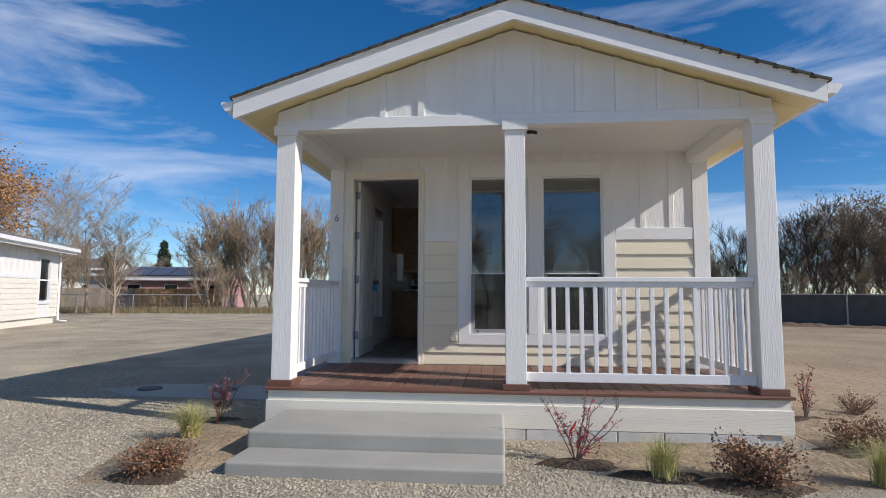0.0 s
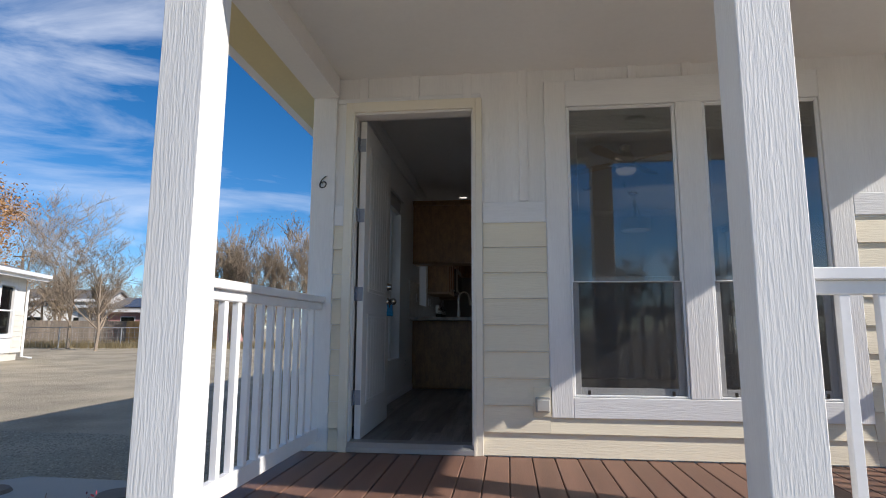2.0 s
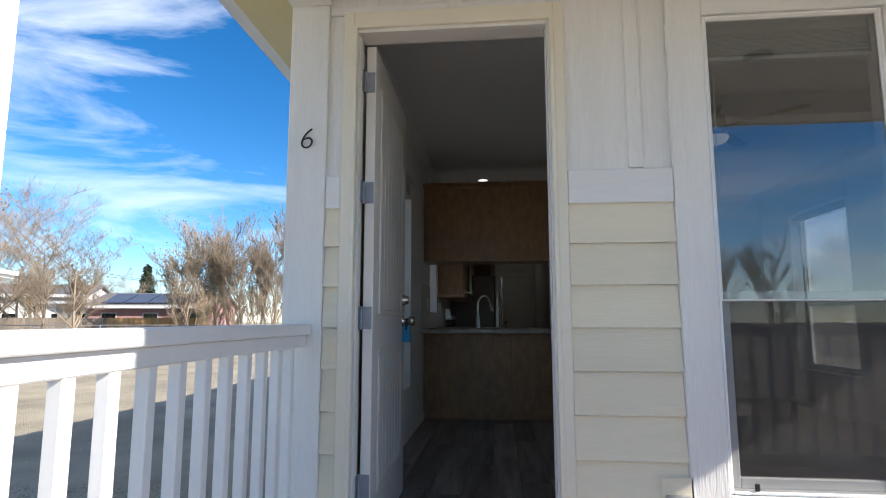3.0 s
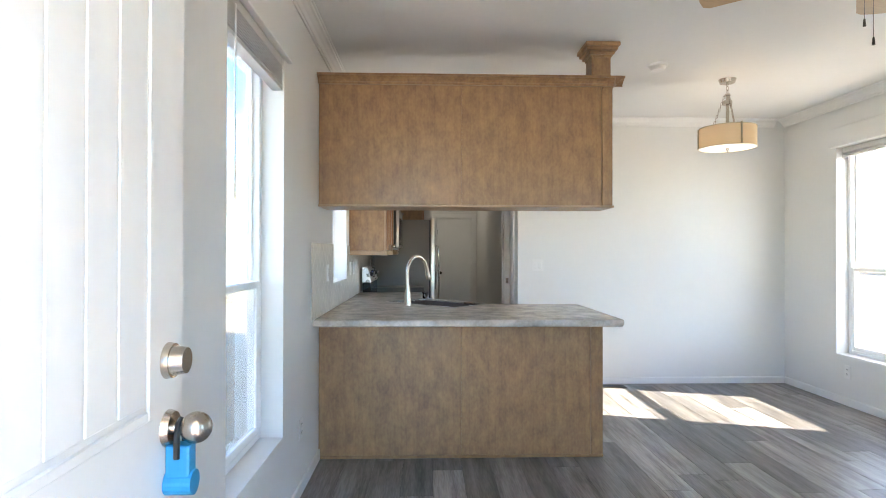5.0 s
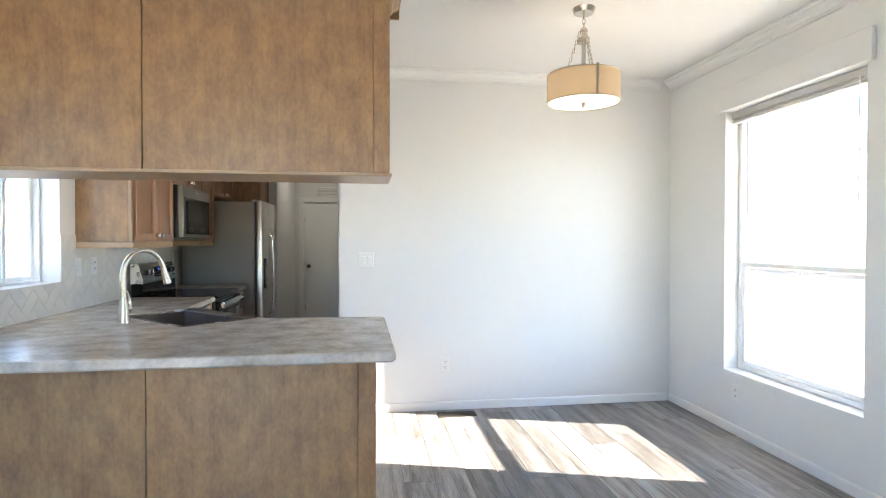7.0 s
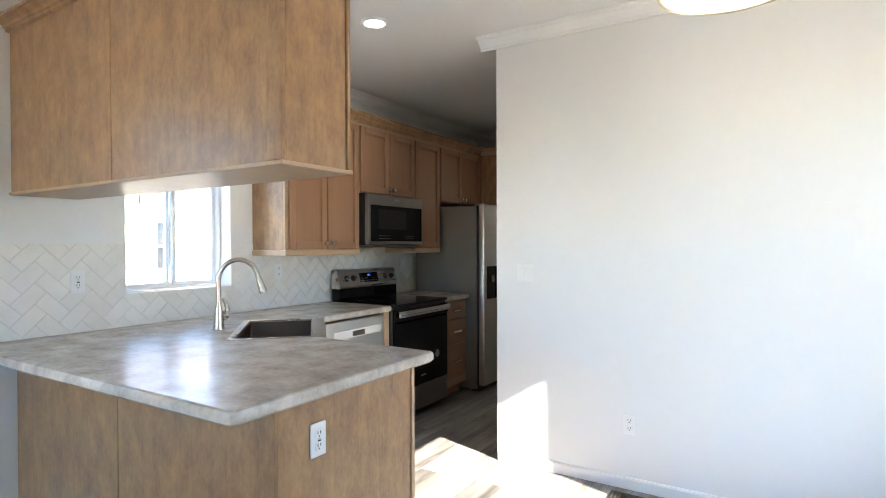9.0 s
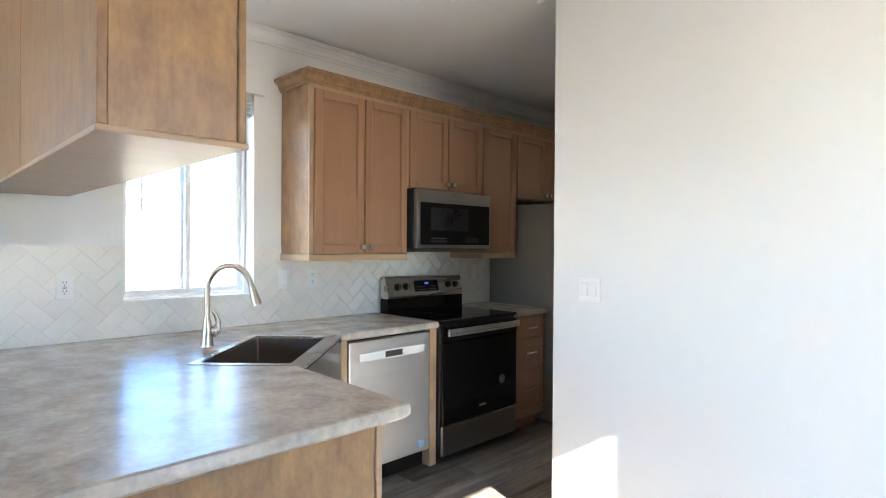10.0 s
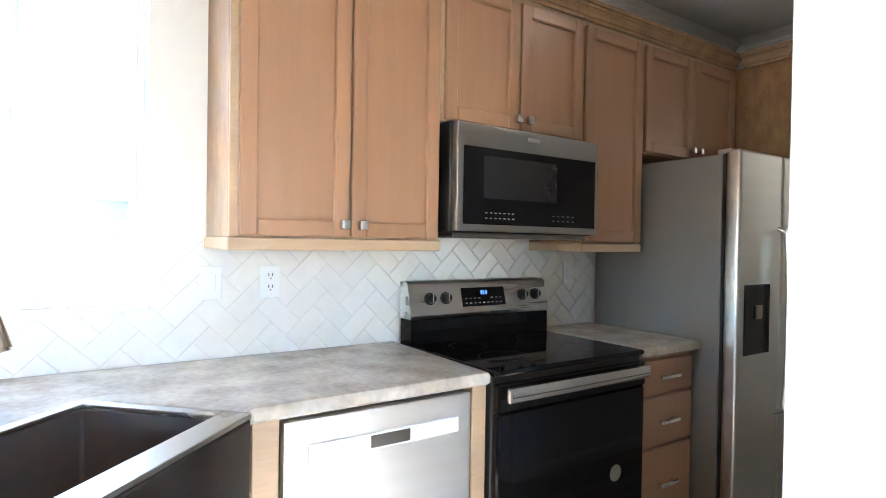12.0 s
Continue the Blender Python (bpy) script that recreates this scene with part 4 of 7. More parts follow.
hall = thing("door_2", (1.2, 10.14, 0), "white hallway door in white casing", "door", kind="structure")
for nm, v, m in [("door_leaf", (0.889, 10.16, 0.004, 1.511, 10.20, 1.941), "trim"), ("head_jamb", (0.889, 10.138, 1.943, 1.511, 10.29, 1.958), "trim"), ("casing", (0.80, 10.11, 0, 0.87, 10.138, 2.03), "trim"), ("casing", (1.53, 10.11, 0, 1.60, 10.138, 2.03), "trim"),
                 ("casing", (0.87, 10.11, 1.96, 1.53, 10.138, 2.03), "trim"), ("jamb", (0.872, 10.138, 0, 0.888, 10.29, 1.958), "trim"), ("jamb", (1.512, 10.138, 0, 1.528, 10.29, 1.958), "trim")]:
    bm = B()
    box(bm, *v, 0.003)
    part(nm, bm, M[m], hall)
bm = B()
bmesh.ops.create_uvsphere(bm, u_segments=12, v_segments=8, radius=0.028, matrix=Matrix.Translation((0.95, 10.12, 0.95)))
rod(bm, (0.95, 10.165, 0.95), (0.95, 10.13, 0.95), 0.012, 0.012, 10)
part("door_knob", bm, M["dark_metal"], hall, "", True)
for z in (0.3, 1.0, 1.7):
    bm = B()
    box(bm, 0.884, 10.145, z - 0.04, 0.892, 10.16, z + 0.04)
    part("hinge", bm, M["dark_metal"], hall)
side = thing("door_3", (1.615, 6.17, 0), "white hallway side door in white casing", "door", kind="structure")
for nm, v in [("door_leaf", (1.69, 5.80, 0.01, 1.73, 6.54, 2.03)), ("casing", (1.595, 5.70, 0, 1.613, 5.775, 2.12)), ("casing", (1.595, 6.565, 0, 1.613, 6.63, 2.12)), ("casing", (1.595, 5.775, 2.055, 1.613, 6.565, 2.12)),
              ("jamb", (1.617, 5.782, 0, 1.734, 5.798, 2.048)), ("jamb", (1.617, 6.542, 0, 1.734, 6.558, 2.048))]:
    bm = B()
    box(bm, *v, 0.003)
    part(nm, bm, M["trim"], side)
bm = B()
box(bm, 1.64, 6.538, 0.96, 1.67, 6.543, 1.02)
part("strike_plate", bm, M["nickel"], side)
bm = B()
vent_ob = thing("wall_vent", (1.2, 10.13, 2.1), "white slotted return-air vent above the hallway door", "vent")
box(bm, 1.06, 10.122, 2.06, 1.42, 10.138, 2.20, 0.004)
part("frame", bm, M["plastic"], vent_ob)
for k in range(5):
    bm = B()
    box(bm, 1.09, 10.117, 2.08 + 0.022 * k, 1.39, 10.122, 2.088 + 0.022 * k)
    part("slat", bm, M["blind"], vent_ob)

# ---------------------------------------------------------------- kitchen
def cab_door(parent, face, o0, o1, z0, z1, knob=None, axis="x", sign=1, name="door"):
    """A framed door with a sunk panel on a cabinet front. face: where the front lies; axis: the way that it faces."""
    t = 0.023

    def bx(bm, p0, q0, p1, q1, d0, d1, bevel=0.003):
        lo, hi = sorted((face + sign * d0, face + sign * d1))
        if axis == "x":
            box(bm, lo, p0, q0, hi, p1, q1, bevel)
        else:
            box(bm, p0, lo, q0, p1, hi, q1, bevel)

    w = 0.052
    bm = B()
    bx(bm, o0 + w - 0.004, z0 + w - 0.004, o1 - w + 0.004, z1 - w + 0.004, 0.001, 0.006, 0)
    d = part(name, bm, M["maple"], parent)
    for nm, q in (("stile", (o0, z0, o0 + w, z1)), ("stile", (o1 - w, z0, o1, z1)), ("rail", (o0 + w, z0, o1 - w, z0 + w)), ("rail", (o0 + w, z1 - w, o1 - w, z1))):
        bm = B()
        bx(bm, *q, 0.001, t, 0.004)
        part(nm, bm, M["maple"], d)
    if knob:
        bm = B()
        at = Vector((face + sign * t, knob[0], knob[1])) if axis == "x" else Vector((knob[0], face + sign * t, knob[1]))
        out = Vector((sign, 0, 0)) if axis == "x" else Vector((0, sign, 0))
        rod(bm, at, at + out * 0.014, 0.006, 0.006, 10)
        c = at + out * 0.021
        box(bm, c.x - 0.0165, c.y - 0.0165, c.z - 0.0165, c.x + 0.0165, c.y + 0.0165, c.z + 0.0165, 0.008, 2)
        part("knob", bm, M["chrome"], d, "square polished nickel knob", True)
    return d


CABTOP = [(0, 2.335), (0.010, 2.335), (0.012, 2.349), (0.020, 2.351), (0.023, 2.366), (0.034, 2.380), (0.041, 2.383), (0.042, 2.391), (0.052, 2.394), (0.052, 2.41), (0, 2.41)]


def upper(y0, y1, z0, doors, label, rail=True, side_left=False):
    ob = thing("upper_cabinet", (0, (y0 + y1) / 2, z0), label, "cabinet", "kitchen wall cabinets")
    bm = B()
    box(bm, 0.0, y0, z0, 0.312, y1, 2.338, 0.002)
    part("body", bm, M["maple_panel"], ob)
    bm = B()
    box(bm, 0.312, y0, z0, 0.33, y1, 2.338, 0.002)
    part("face_frame", bm, M["maple_pale"], ob)
    for d in doors:
        cab_door(ob, 0.33, *d)
    bm = B()
    prism(bm, [(0.33 + o, z) for o, z in CABTOP], y0 - (0.045 if side_left else 0), y1, "y")
    if side_left:
        prism(bm, [(y0 - o, z) for o, z in CABTOP], 0.0, 0.33, "x")
    part("crown", bm, M["maple_panel"], ob)
    if rail:
        bm = B()
        box(bm, 0.0, y0 - (0.008 if side_left else 0), z0 - 0.04, 0.345, y1, z0 - 0.001, 0.006, 2)
        part("light_rail", bm, M["maple_pale"], ob, "pale wooden light rail")
    return ob


upper(4.91, 5.655, 1.34, [(4.935, 5.288, 1.345, 2.31, (5.262, 1.385)), (5.298, 5.642, 1.345, 2.31, (5.326, 1.385))], "stained maple wall cabinet beside the kitchen window", side_left=True)
upper(5.657, 6.405, 1.785, [(5.668, 6.028, 1.79, 2.31, (6.002, 1.83)), (6.036, 6.396, 1.79, 2.31, (6.062, 1.83))], "short stained maple wall cabinet above the microwave", rail=False)
upper(6.407, 6.828, 1.34, [(6.418, 6.816, 1.345, 2.31, None)], "stained maple wall cabinet beside the refrigerator")
upper(6.83, 7.655, 1.785, [(6.842, 7.238, 1.79, 2.31, (7.21, 1.83)), (7.246, 7.642, 1.79, 2.31, (7.274, 1.83))], "short stained maple cabinet above the refrigerator", rail=False)
pantry = thing("pantry_cabinet", (0.33, 7.9, 0), "tall stained maple pantry cabinet past the refrigerator", "cabinet")
bm = B()
box(bm, 0.0, 7.665, 0.0, 0.63, 8.2, 2.338, 0.003)
part("body", bm, M["maple_panel"], pantry)
cab_door(pantry, 0.63, 7.68, 8.19, 0.12, 2.31, (7.71, 1.1))
bm = B()
prism(bm, [(0.63 + o, z) for o, z in CABTOP], 7.62, 8.2, "y")
prism(bm, [(7.665 - o, z) for o, z in CABTOP], 0.385, 0.63, "x")
part("crown", bm, M["maple_pale"], pantry)

# bar cabinet hung over the peninsula
bar = thing("bar_cabinet", (0.95, 3.63, 1.62), "stained maple cabinet hung above the peninsula counter", "cabinet")
bm = B()
box(bm, 0.0, 3.50, 1.634, 1.885, 3.77, 2.404)
part("body", bm, M["maple_panel"], bar)
for x0, x1 in ((0.002, 0.916), (0.920, 1.83)):
    bm = B()
    box(bm, x0, 3.486, 1.634, x1, 3.4995, 2.409, 0.002)
    part("back_panel", bm, M["maple_panel"], bar)
bm = B()
box(bm, 1.832, 3.481, 1.634, 1.90, 3.4995, 2.409, 0.003)
part("corner_stile", bm, M["maple_panel"], bar)
bm = B()
box(bm, 1.8855, 3.50, 1.634, 1.898, 3.771, 2.409, 0.002)
part("end_panel", bm, M["maple_panel"], bar)
bm = B()
box(bm, 1.8855, 3.772, 1.634, 1.905, 3.79, 2.409, 0.003)
part("corner_stile", bm, M["maple_panel"], bar)
bm = B()
box(bm, 0.0, 3.476, 1.619, 1.909, 3.795, 1.6335, 0.004, 2)
part("bottom_board", bm, M["maple_pale"], bar, "smooth pale underside board")
prof = [(0, 2.404), (0.012, 2.404), (0.014, 2.417), (0.022, 2.419), (0.028, 2.430), (0.048, 2.440), (0.052, 2.446), (0.062, 2.448), (0.062, 2.459), (0, 2.459)]
bm = B()
prism(bm, [(3.481 - o, z) for o, z in prof], 0.0, 1.96, "x")
prism(bm, [(1.90 + o, z) for o, z in prof], 3.42, 3.85, "y")
prism(bm, [(3.79 + o, z) for o, z in prof], 0.0, 1.96, "x")
box(bm, 0.0, 3.481, 2.404, 1.90, 3.79, 2.455)
part("crown", bm, M["maple_panel"], bar)
for k in range(4):
    x0 = 0.03 + k * 0.46
    cab_door(bar, 3.771, x0, x0 + 0.45, 1.64, 2.398, (x0 + (0.41 if k % 2 == 0 else 0.04), 1.658), "y", 1)
bm = B()
box(bm, 1.765, 3.49, 2.459, 1.89, 3.615, 2.605)
part("post_shaft", bm, M["maple_panel"], bar)
bm = B()
for o, z0, z1 in ((0.008, 2.60, 2.616), (0.022, 2.616, 2.638), (0.038, 2.638, 2.662), (0.05, 2.662, 2.6885)):
    box(bm, 1.765 - o, 3.49 - o, z0, 1.89 + o, 3.615 + o, z1, 0.004)
part("post_cap", bm, M["maple_panel"], bar, "flared wooden post cap at the ceiling")

# base cabinets
pen = thing("peninsula_cabinet", (0.92, 3.85, 0), "stained maple peninsula base cabinet with plain back panels", "cabinet")
bm = B()
box(bm, 0.0, 3.515, 0.0, 1.825, 4.159, 0.868)
box(bm, 1.25, 4.159, 0.1, 1.825, 4.235, 0.868)
part("body", bm, M["maple_panel"], pen)
for x0, x1 in ((0.002, 0.916), (0.920, 1.764)):
    bm = B()
    box(bm, x0, 3.503, 0.02, x1, 3.5145, 0.868, 0.002)
    part("back_panel", bm, M["maple_panel"], pen)
bm = B()
box(bm, 1.766, 3.499, 0.0, 1.842, 3.5145, 0.868, 0.002)
part("corner_stile", bm, M["maple_panel"], pen)
bm = B()
box(bm, 1.8255, 3.5155, 0.0, 1.84, 4.23, 0.868, 0.002)
part("end_panel", bm, M["maple_panel"], pen)
bm = B()
box(bm, 1.8255, 4.2305, 0.0, 1.848, 4.252, 0.868, 0.002)
part("corner_stile", bm, M["maple_pale"], pen)
bm = B()
box(bm, 0.002, 3.494, 0.0, 1.845, 3.5025, 0.018, 0.003)
part("shoe", bm, M["maple_panel"], pen)
cab_door(pen, 4.235, 1.30, 1.81, 0.12, 0.85, None, "y", 1)

sinkbase = thing("sink_cabinet", (0.7, 4.4, 0), "pale maple corner sink cabinet with two doors", "cabinet")
bm = B()
prism(bm, [(0.0, 4.16), (1.235, 4.16), (1.235, 4.29), (0.70, 4.825), (0.62, 4.905), (0.0, 4.905)], 0.10, 0.688)
part("body", bm, M["maple_pale"], sinkbase)
dg = Matrix.Translation((0.9675, 4.5575, 0)) @ Matrix.Rotation(radians(45), 4, "Z")
for k, (o0, o1) in enumerate(((-0.36, -0.005), (0.005, 0.36))):
    d = cab_door(sinkbase, 0.0, o0, o1, 0.12, 0.655, (-0.03 if k == 0 else 0.03, 0.605), "x", 1)
    for o in (d, *d.children):
        o.data.transform(dg)
bm = B()
box(bm, 0.0, 4.906, 0.10, 0.625, 4.975, 0.868, 0.002)
part("end_stile", bm, M["maple_pale"], sinkbase)

solo("filler_panel", box(B(), 0.0, 5.604, 0.0, 0.625, 5.66, 0.868, 0.002), M["maple_pale"], "pale maple end panel between dishwasher and range", "panel")

drawers = thing("drawer_cabinet", (0.3, 6.64, 0), "stained maple three-drawer base cabinet beside the range", "cabinet")
bm = B()
box(bm, 0.0, 6.445, 0.1, 0.60, 6.85, 0.868, 0.002)
box(bm, 0.0, 6.445, 0.0, 0.54, 6.85, 0.10)
part("body", bm, M["maple"], drawers)
for z0, z1 in ((0.705, 0.85), (0.485, 0.69), (0.17, 0.468)):
    bm = B()
    box(bm, 0.60, 6.455, z0, 0.62, 6.838, z1, 0.004)
    d = part("drawer", bm, M["maple"], drawers)
    bm = B()
    zc = (z0 + z1) / 2
    box(bm, 0.62, 6.60, zc - 0.006, 0.642, 6.612, zc + 0.006)
    box(bm, 0.62, 6.688, zc - 0.006, 0.642, 6.70, zc + 0.006)
    box(bm, 0.638, 6.585, zc - 0.009, 0.65, 6.715, zc + 0.009, 0.003)
    part("pull", bm, M["chrome"], d, "bright nickel bar pull")
bm = B()
box(bm, 0.595, 6.446, 0.10, 0.618, 6.849, 0.165, 0.002)
part("toe_rail", bm, M["maple_pale"], drawers)


# worktops with rolled edges
def worktop(name, outline, tiles, label):
    bm = B()
    n = len(outline)
    levels = [(0.872, 0.008), (0.880, 0.0), (0.902, 0.0), (0.912, 0.005), (0.9155, 0.014)]
    area = sum(outline[i][0] * outline[(i + 1) % n][1] - outline[(i + 1) % n][0] * outline[i][1] for i in range(n))

    def inset(d):
        res = []
        for i in range(n):
            p0, p1, p2 = Vector(outline[i - 1]), Vector(outline[i]), Vector(outline[(i + 1) % n])
            e0, e1 = (p1 - p0).normalized(), (p2 - p1).normalized()
            s = 1 if area > 0 else -1
            n0, n1 = Vector((-e0.y, e0.x)) * s, Vector((-e1.y, e1.x)) * s
            b = (n0 + n1).normalized()
            res.append(p1 + b * (d / max(0.3, b.dot(n0))))
        return res

    ob = thing(name, (outline[0][0], outline[0][1], 0.872), label, "countertop", "kitchen countertops")
    rings = [[bm.verts.new((p.x, p.y, z)) for p in inset(d)] for z, d in levels]
    for a, b in zip(rings, rings[1:]):
        for i in range(n):
            j = (i + 1) % n
            bm.faces.new((a[i], a[j], b[j], b[i]))
    part("rolled_edge", bm, M["counter"], ob, "", True)
    bm = B()
    for t in tiles:
        bm.faces.new([bm.verts.new((x, y, 0.9155)) for x, y in t])
        bm.faces.new([bm.verts.new((x, y, 0.872)) for x, y in t][::-1])
    bmesh.ops.remove_doubles(bm, verts=bm.verts, dist=1e-4)
    part("surface", bm, M["counter"], ob)
    return ob


worktop("countertop", [(0.006, 3.285), (1.885, 3.285), (1.905, 3.29), (1.915, 3.31), (1.912, 4.29), (1.90, 4.32), (1.22, 4.34), (0.905, 4.025), (0.375, 4.555), (0.69, 4.87), (0.66, 4.90), (0.652, 5.655), (0.006, 5.66)],
        [[(0.01, 3.298), (1.90, 3.298), (1.90, 4.02), (0.906, 4.02), (0.01, 4.02)], [(0.906, 4.02), (1.90, 4.02), (1.897, 4.308), (1.215, 4.327)],
         [(0.01, 4.02), (0.906, 4.02), (0.37, 4.556), (0.01, 4.556)], [(0.01, 4.556), (0.37, 4.556), (0.673, 4.86), (0.647, 4.893), (0.01, 4.893)], [(0.01, 4.893), (0.647, 4.893), (0.639, 5.642), (0.01, 5.646)]],
        "mottled grey-beige stone-look laminate countertop around the sink")
worktop("countertop", [(0.006, 6.445), (0.648, 6.445), (0.655, 6.84), (0.64, 6.858), (0.006, 6.858)], [[(0.01, 6.458), (0.636, 6.458), (0.642, 6.838), (0.633, 6.845), (0.01, 6.845)]], "mottled grey-beige laminate countertop beside the range")

# apron-front sink, built square and turned into the corner
sink = thing("apron_sink", (0.83, 4.43, 0.66), "brushed stainless steel apron-front corner sink", "sink")
sm = Matrix.Translation((0.6375, 4.2825, 0)) @ Matrix.Rotation(radians(45), 4, "Z")  # local x: from the back to the front
L2, DP = 0.372, 0.475
bm = B()
i0, i1, iw, zt, zb = 0.035, DP - 0.075, L2 - 0.035, 0.918, 0.70
box(bm, 0.0, -L2, 0.906, i0, L2, zt, 0.002)
box(bm, i1, -L2, 0.906, DP, L2, zt, 0.002)
box(bm, i0, -L2, 0.906, i1, -iw, zt, 0.002)
box(bm, i0, iw, 0.906, i1, L2, zt, 0.002)
bm.transform(sm)
part("rim", bm, M["steel_plain"], sink)
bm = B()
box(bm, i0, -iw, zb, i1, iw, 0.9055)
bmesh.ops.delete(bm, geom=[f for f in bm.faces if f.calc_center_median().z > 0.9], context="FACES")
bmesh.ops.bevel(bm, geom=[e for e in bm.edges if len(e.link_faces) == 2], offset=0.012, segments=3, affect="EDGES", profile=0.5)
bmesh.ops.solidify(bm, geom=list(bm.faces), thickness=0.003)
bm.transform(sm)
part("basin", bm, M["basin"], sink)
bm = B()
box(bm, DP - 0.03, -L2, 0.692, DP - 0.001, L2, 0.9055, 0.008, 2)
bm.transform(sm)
part("apron", bm, M["apron"], sink, "steel apron with a dark reflection put into its colour")
bm = B()
rod(bm, (0.22, 0, zb), (0.22, 0, zb + 0.004), 0.045, 0.045, 20)
bm.transform(sm)
part("drain", bm, M["chrome"], sink)

faucet = thing("kitchen_faucet", (0.545, 4.24, 0.915), "brushed nickel gooseneck pull-down kitchen faucet", "faucet")
fx, fy = 0.545, 4.24
u = Vector((0.7071, 0.7071, 0))
bm = B()
rod(bm, (fx, fy, 0.9155), (fx, fy, 0.925), 0.032, 0.03, 24)
rod(bm, (fx, fy, 0.925), (fx, fy, 1.04), 0.029, 0.018, 24)
part("body", bm, M["nickel"], faucet, "", True)
bm = B()
pts = [Vector((fx, fy, 1.035)), Vector((fx, fy, 1.10)), Vector((fx, fy, 1.175))]
for k in range(1, 13):
    a = math.pi * k / 12 * 0.93
    pts.append(Vector((fx, fy, 1.175)) + u * (0.105 * (1 - math.cos(a))) + Vector((0, 0, 0.12 * math.sin(a))))
tube(bm, pts, 0.0135, 14)
part("spout", bm, M["nickel"], faucet, "", True)
end, drop = pts[-1], (pts[-1] - pts[-2]).normalized()
bm = B()
rod(bm, end, end + drop * 0.02, 0.015, 0.016, 18)
rod(bm, end + drop * 0.021, end + drop * 0.09, 0.016, 0.023, 18)
rod(bm, end + drop * 0.09, end + drop * 0.096, 0.019, 0.019, 18)
part("spray_head", bm, M["nickel"], faucet, "flared spray head", True)
bm = B()
sd = Vector((0.15, 0.99, 0)).normalized()
base = Vector((fx, fy, 0.985))
rod(bm, base + sd * 0.015, base + sd * 0.05, 0.018, 0.02, 16)
bmesh.ops.create_uvsphere(bm, u_segments=16, v_segments=10, radius=0.024, matrix=Matrix.Translation(base + sd * 0.036) @ Matrix.Diagonal((0.9, 0.9, 1.25, 1)))
tube(bm, [base + sd * 0.045 + Vector((0, 0, 0.01)), base + sd * 0.050 + Vector((0, 0, 0.04)), base + sd * 0.038 + Vector((0, 0, 0.075)), base + sd * 0.026 + Vector((0, 0, 0.095))], [0.016, 0.013, 0.010, 0.007], 12)
part("lever", bm, M["nickel"], faucet, "side lever handle", True)

# dishwasher
dw = thing("dishwasher", (0.3, 5.29, 0), "stainless steel dishwasher with a recessed pocket handle", "dishwasher")
bm = B()
box(bm, 0.02, 4.98, 0.10, 0.585, 5.60, 0.868)
part("tub", bm, M["black"], dw)
bm = B()
box(bm, 0.59, 4.987, 0.115, 0.628, 5.596, 0.852, 0.006, 2)
part("door", bm, M["steel_light"], dw)
bm = B()
box(bm, 0.6282, 5.05, 0.735, 0.636, 5.545, 0.785, 0.003)
part("handle_band", bm, M["plastic"], dw, "bright handle band")
bm = B()
box(bm, 0.6362, 5.235, 0.742, 0.639, 5.365, 0.778, 0.001)
part("handle_pocket", bm, M["steel_dark"], dw, "dark pocket")
bm = B()
box(bm, 0.50, 4.985, 0.0, 0.56, 5.60, 0.10)
part("toe_kick", bm, M["black"], dw)
bm = B()
box(bm, 0.6282, 5.50, 0.145, 0.6288, 5.55, 0.19)
part("sticker", bm, M["sticker"], dw)

# range
rg = thing("electric_range", (0.35, 6.05, 0), "stainless and black glass electric range", "range")
bm = B()
box(bm, 0.03, 5.667, 0.03, 0.645, 6.432, 0.895, 0.004)
part("body", bm, M["black"], rg)
bm = B()
box(bm, 0.10, 5.665, 0.896, 0.665, 6.434, 0.915, 0.006, 2)
part("cooktop", bm, M["black_gloss"], rg, "black glass cooktop")
for x, y, r in ((0.25, 5.86, 0.075), (0.25, 6.25, 0.10), (0.50, 5.86, 0.11), (0.50, 6.25, 0.085)):
    bm = B()
    tube(bm, [(x + r * math.cos(2 * math.pi * k / 28), y + r * math.sin(2 * math.pi * k / 28), 0.9142) for k in range(28)], 0.0012, 5)
    part("burner_ring", bm, M["black"], rg)
bm = B()
prism(bm, [(0.035, 0.90), (0.12, 0.90), (0.115, 1.01), (0.095, 1.025), (0.095, 1.026), (0.035, 1.026)], 5.67, 6.43, "y")
part("backguard_base", bm, M["black_gloss"], rg)
bm = B()
prism(bm, [(0.03, 1.015), (0.118, 1.015), (0.122, 1.03), (0.088, 1.158), (0.075, 1.168), (0.03, 1.168)], 5.668, 6.432, "y")
part("control_panel", bm, M["steel_h"], rg, "sloped stainless control panel")
tilt = Vector((0.128, 0, 0.034)).normalized()
pm = lambda z: 0.122 - (z - 1.03) * 0.266
bm = B()
prism(bm, [(pm(1.055) + 0.0005, 1.055), (pm(1.055) + 0.003, 1.0555), (pm(1.135) + 0.003, 1.1355), (pm(1.135) + 0.0005, 1.135)], 5.93, 6.17, "y")
disp = part("display", bm, M["black_gloss"], rg)
bm = B()
for y in (6.035, 6.047, 6.062):
    prism(bm, [(pm(1.105) + 0.0032, 1.105), (pm(1.105) + 0.004, 1.105), (pm(1.122) + 0.004, 1.122), (pm(1.122) + 0.0032, 1.122)], y, y + 0.008, "y")
part("clock_digits", bm, M["display"], disp, "blue lit digits")
bm = B()
for k in range(9):
    for zz in (1.068, 1.088):
        if 3 < k < 6 and zz > 1.08:
            continue
        y = 5.945 + 0.024 * k
        prism(bm, [(pm(zz) + 0.0032, zz), (pm(zz) + 0.004, zz), (pm(zz + 0.004) + 0.004, zz + 0.004), (pm(zz + 0.004) + 0.0032, zz + 0.004)], y, y + 0.012, "y")
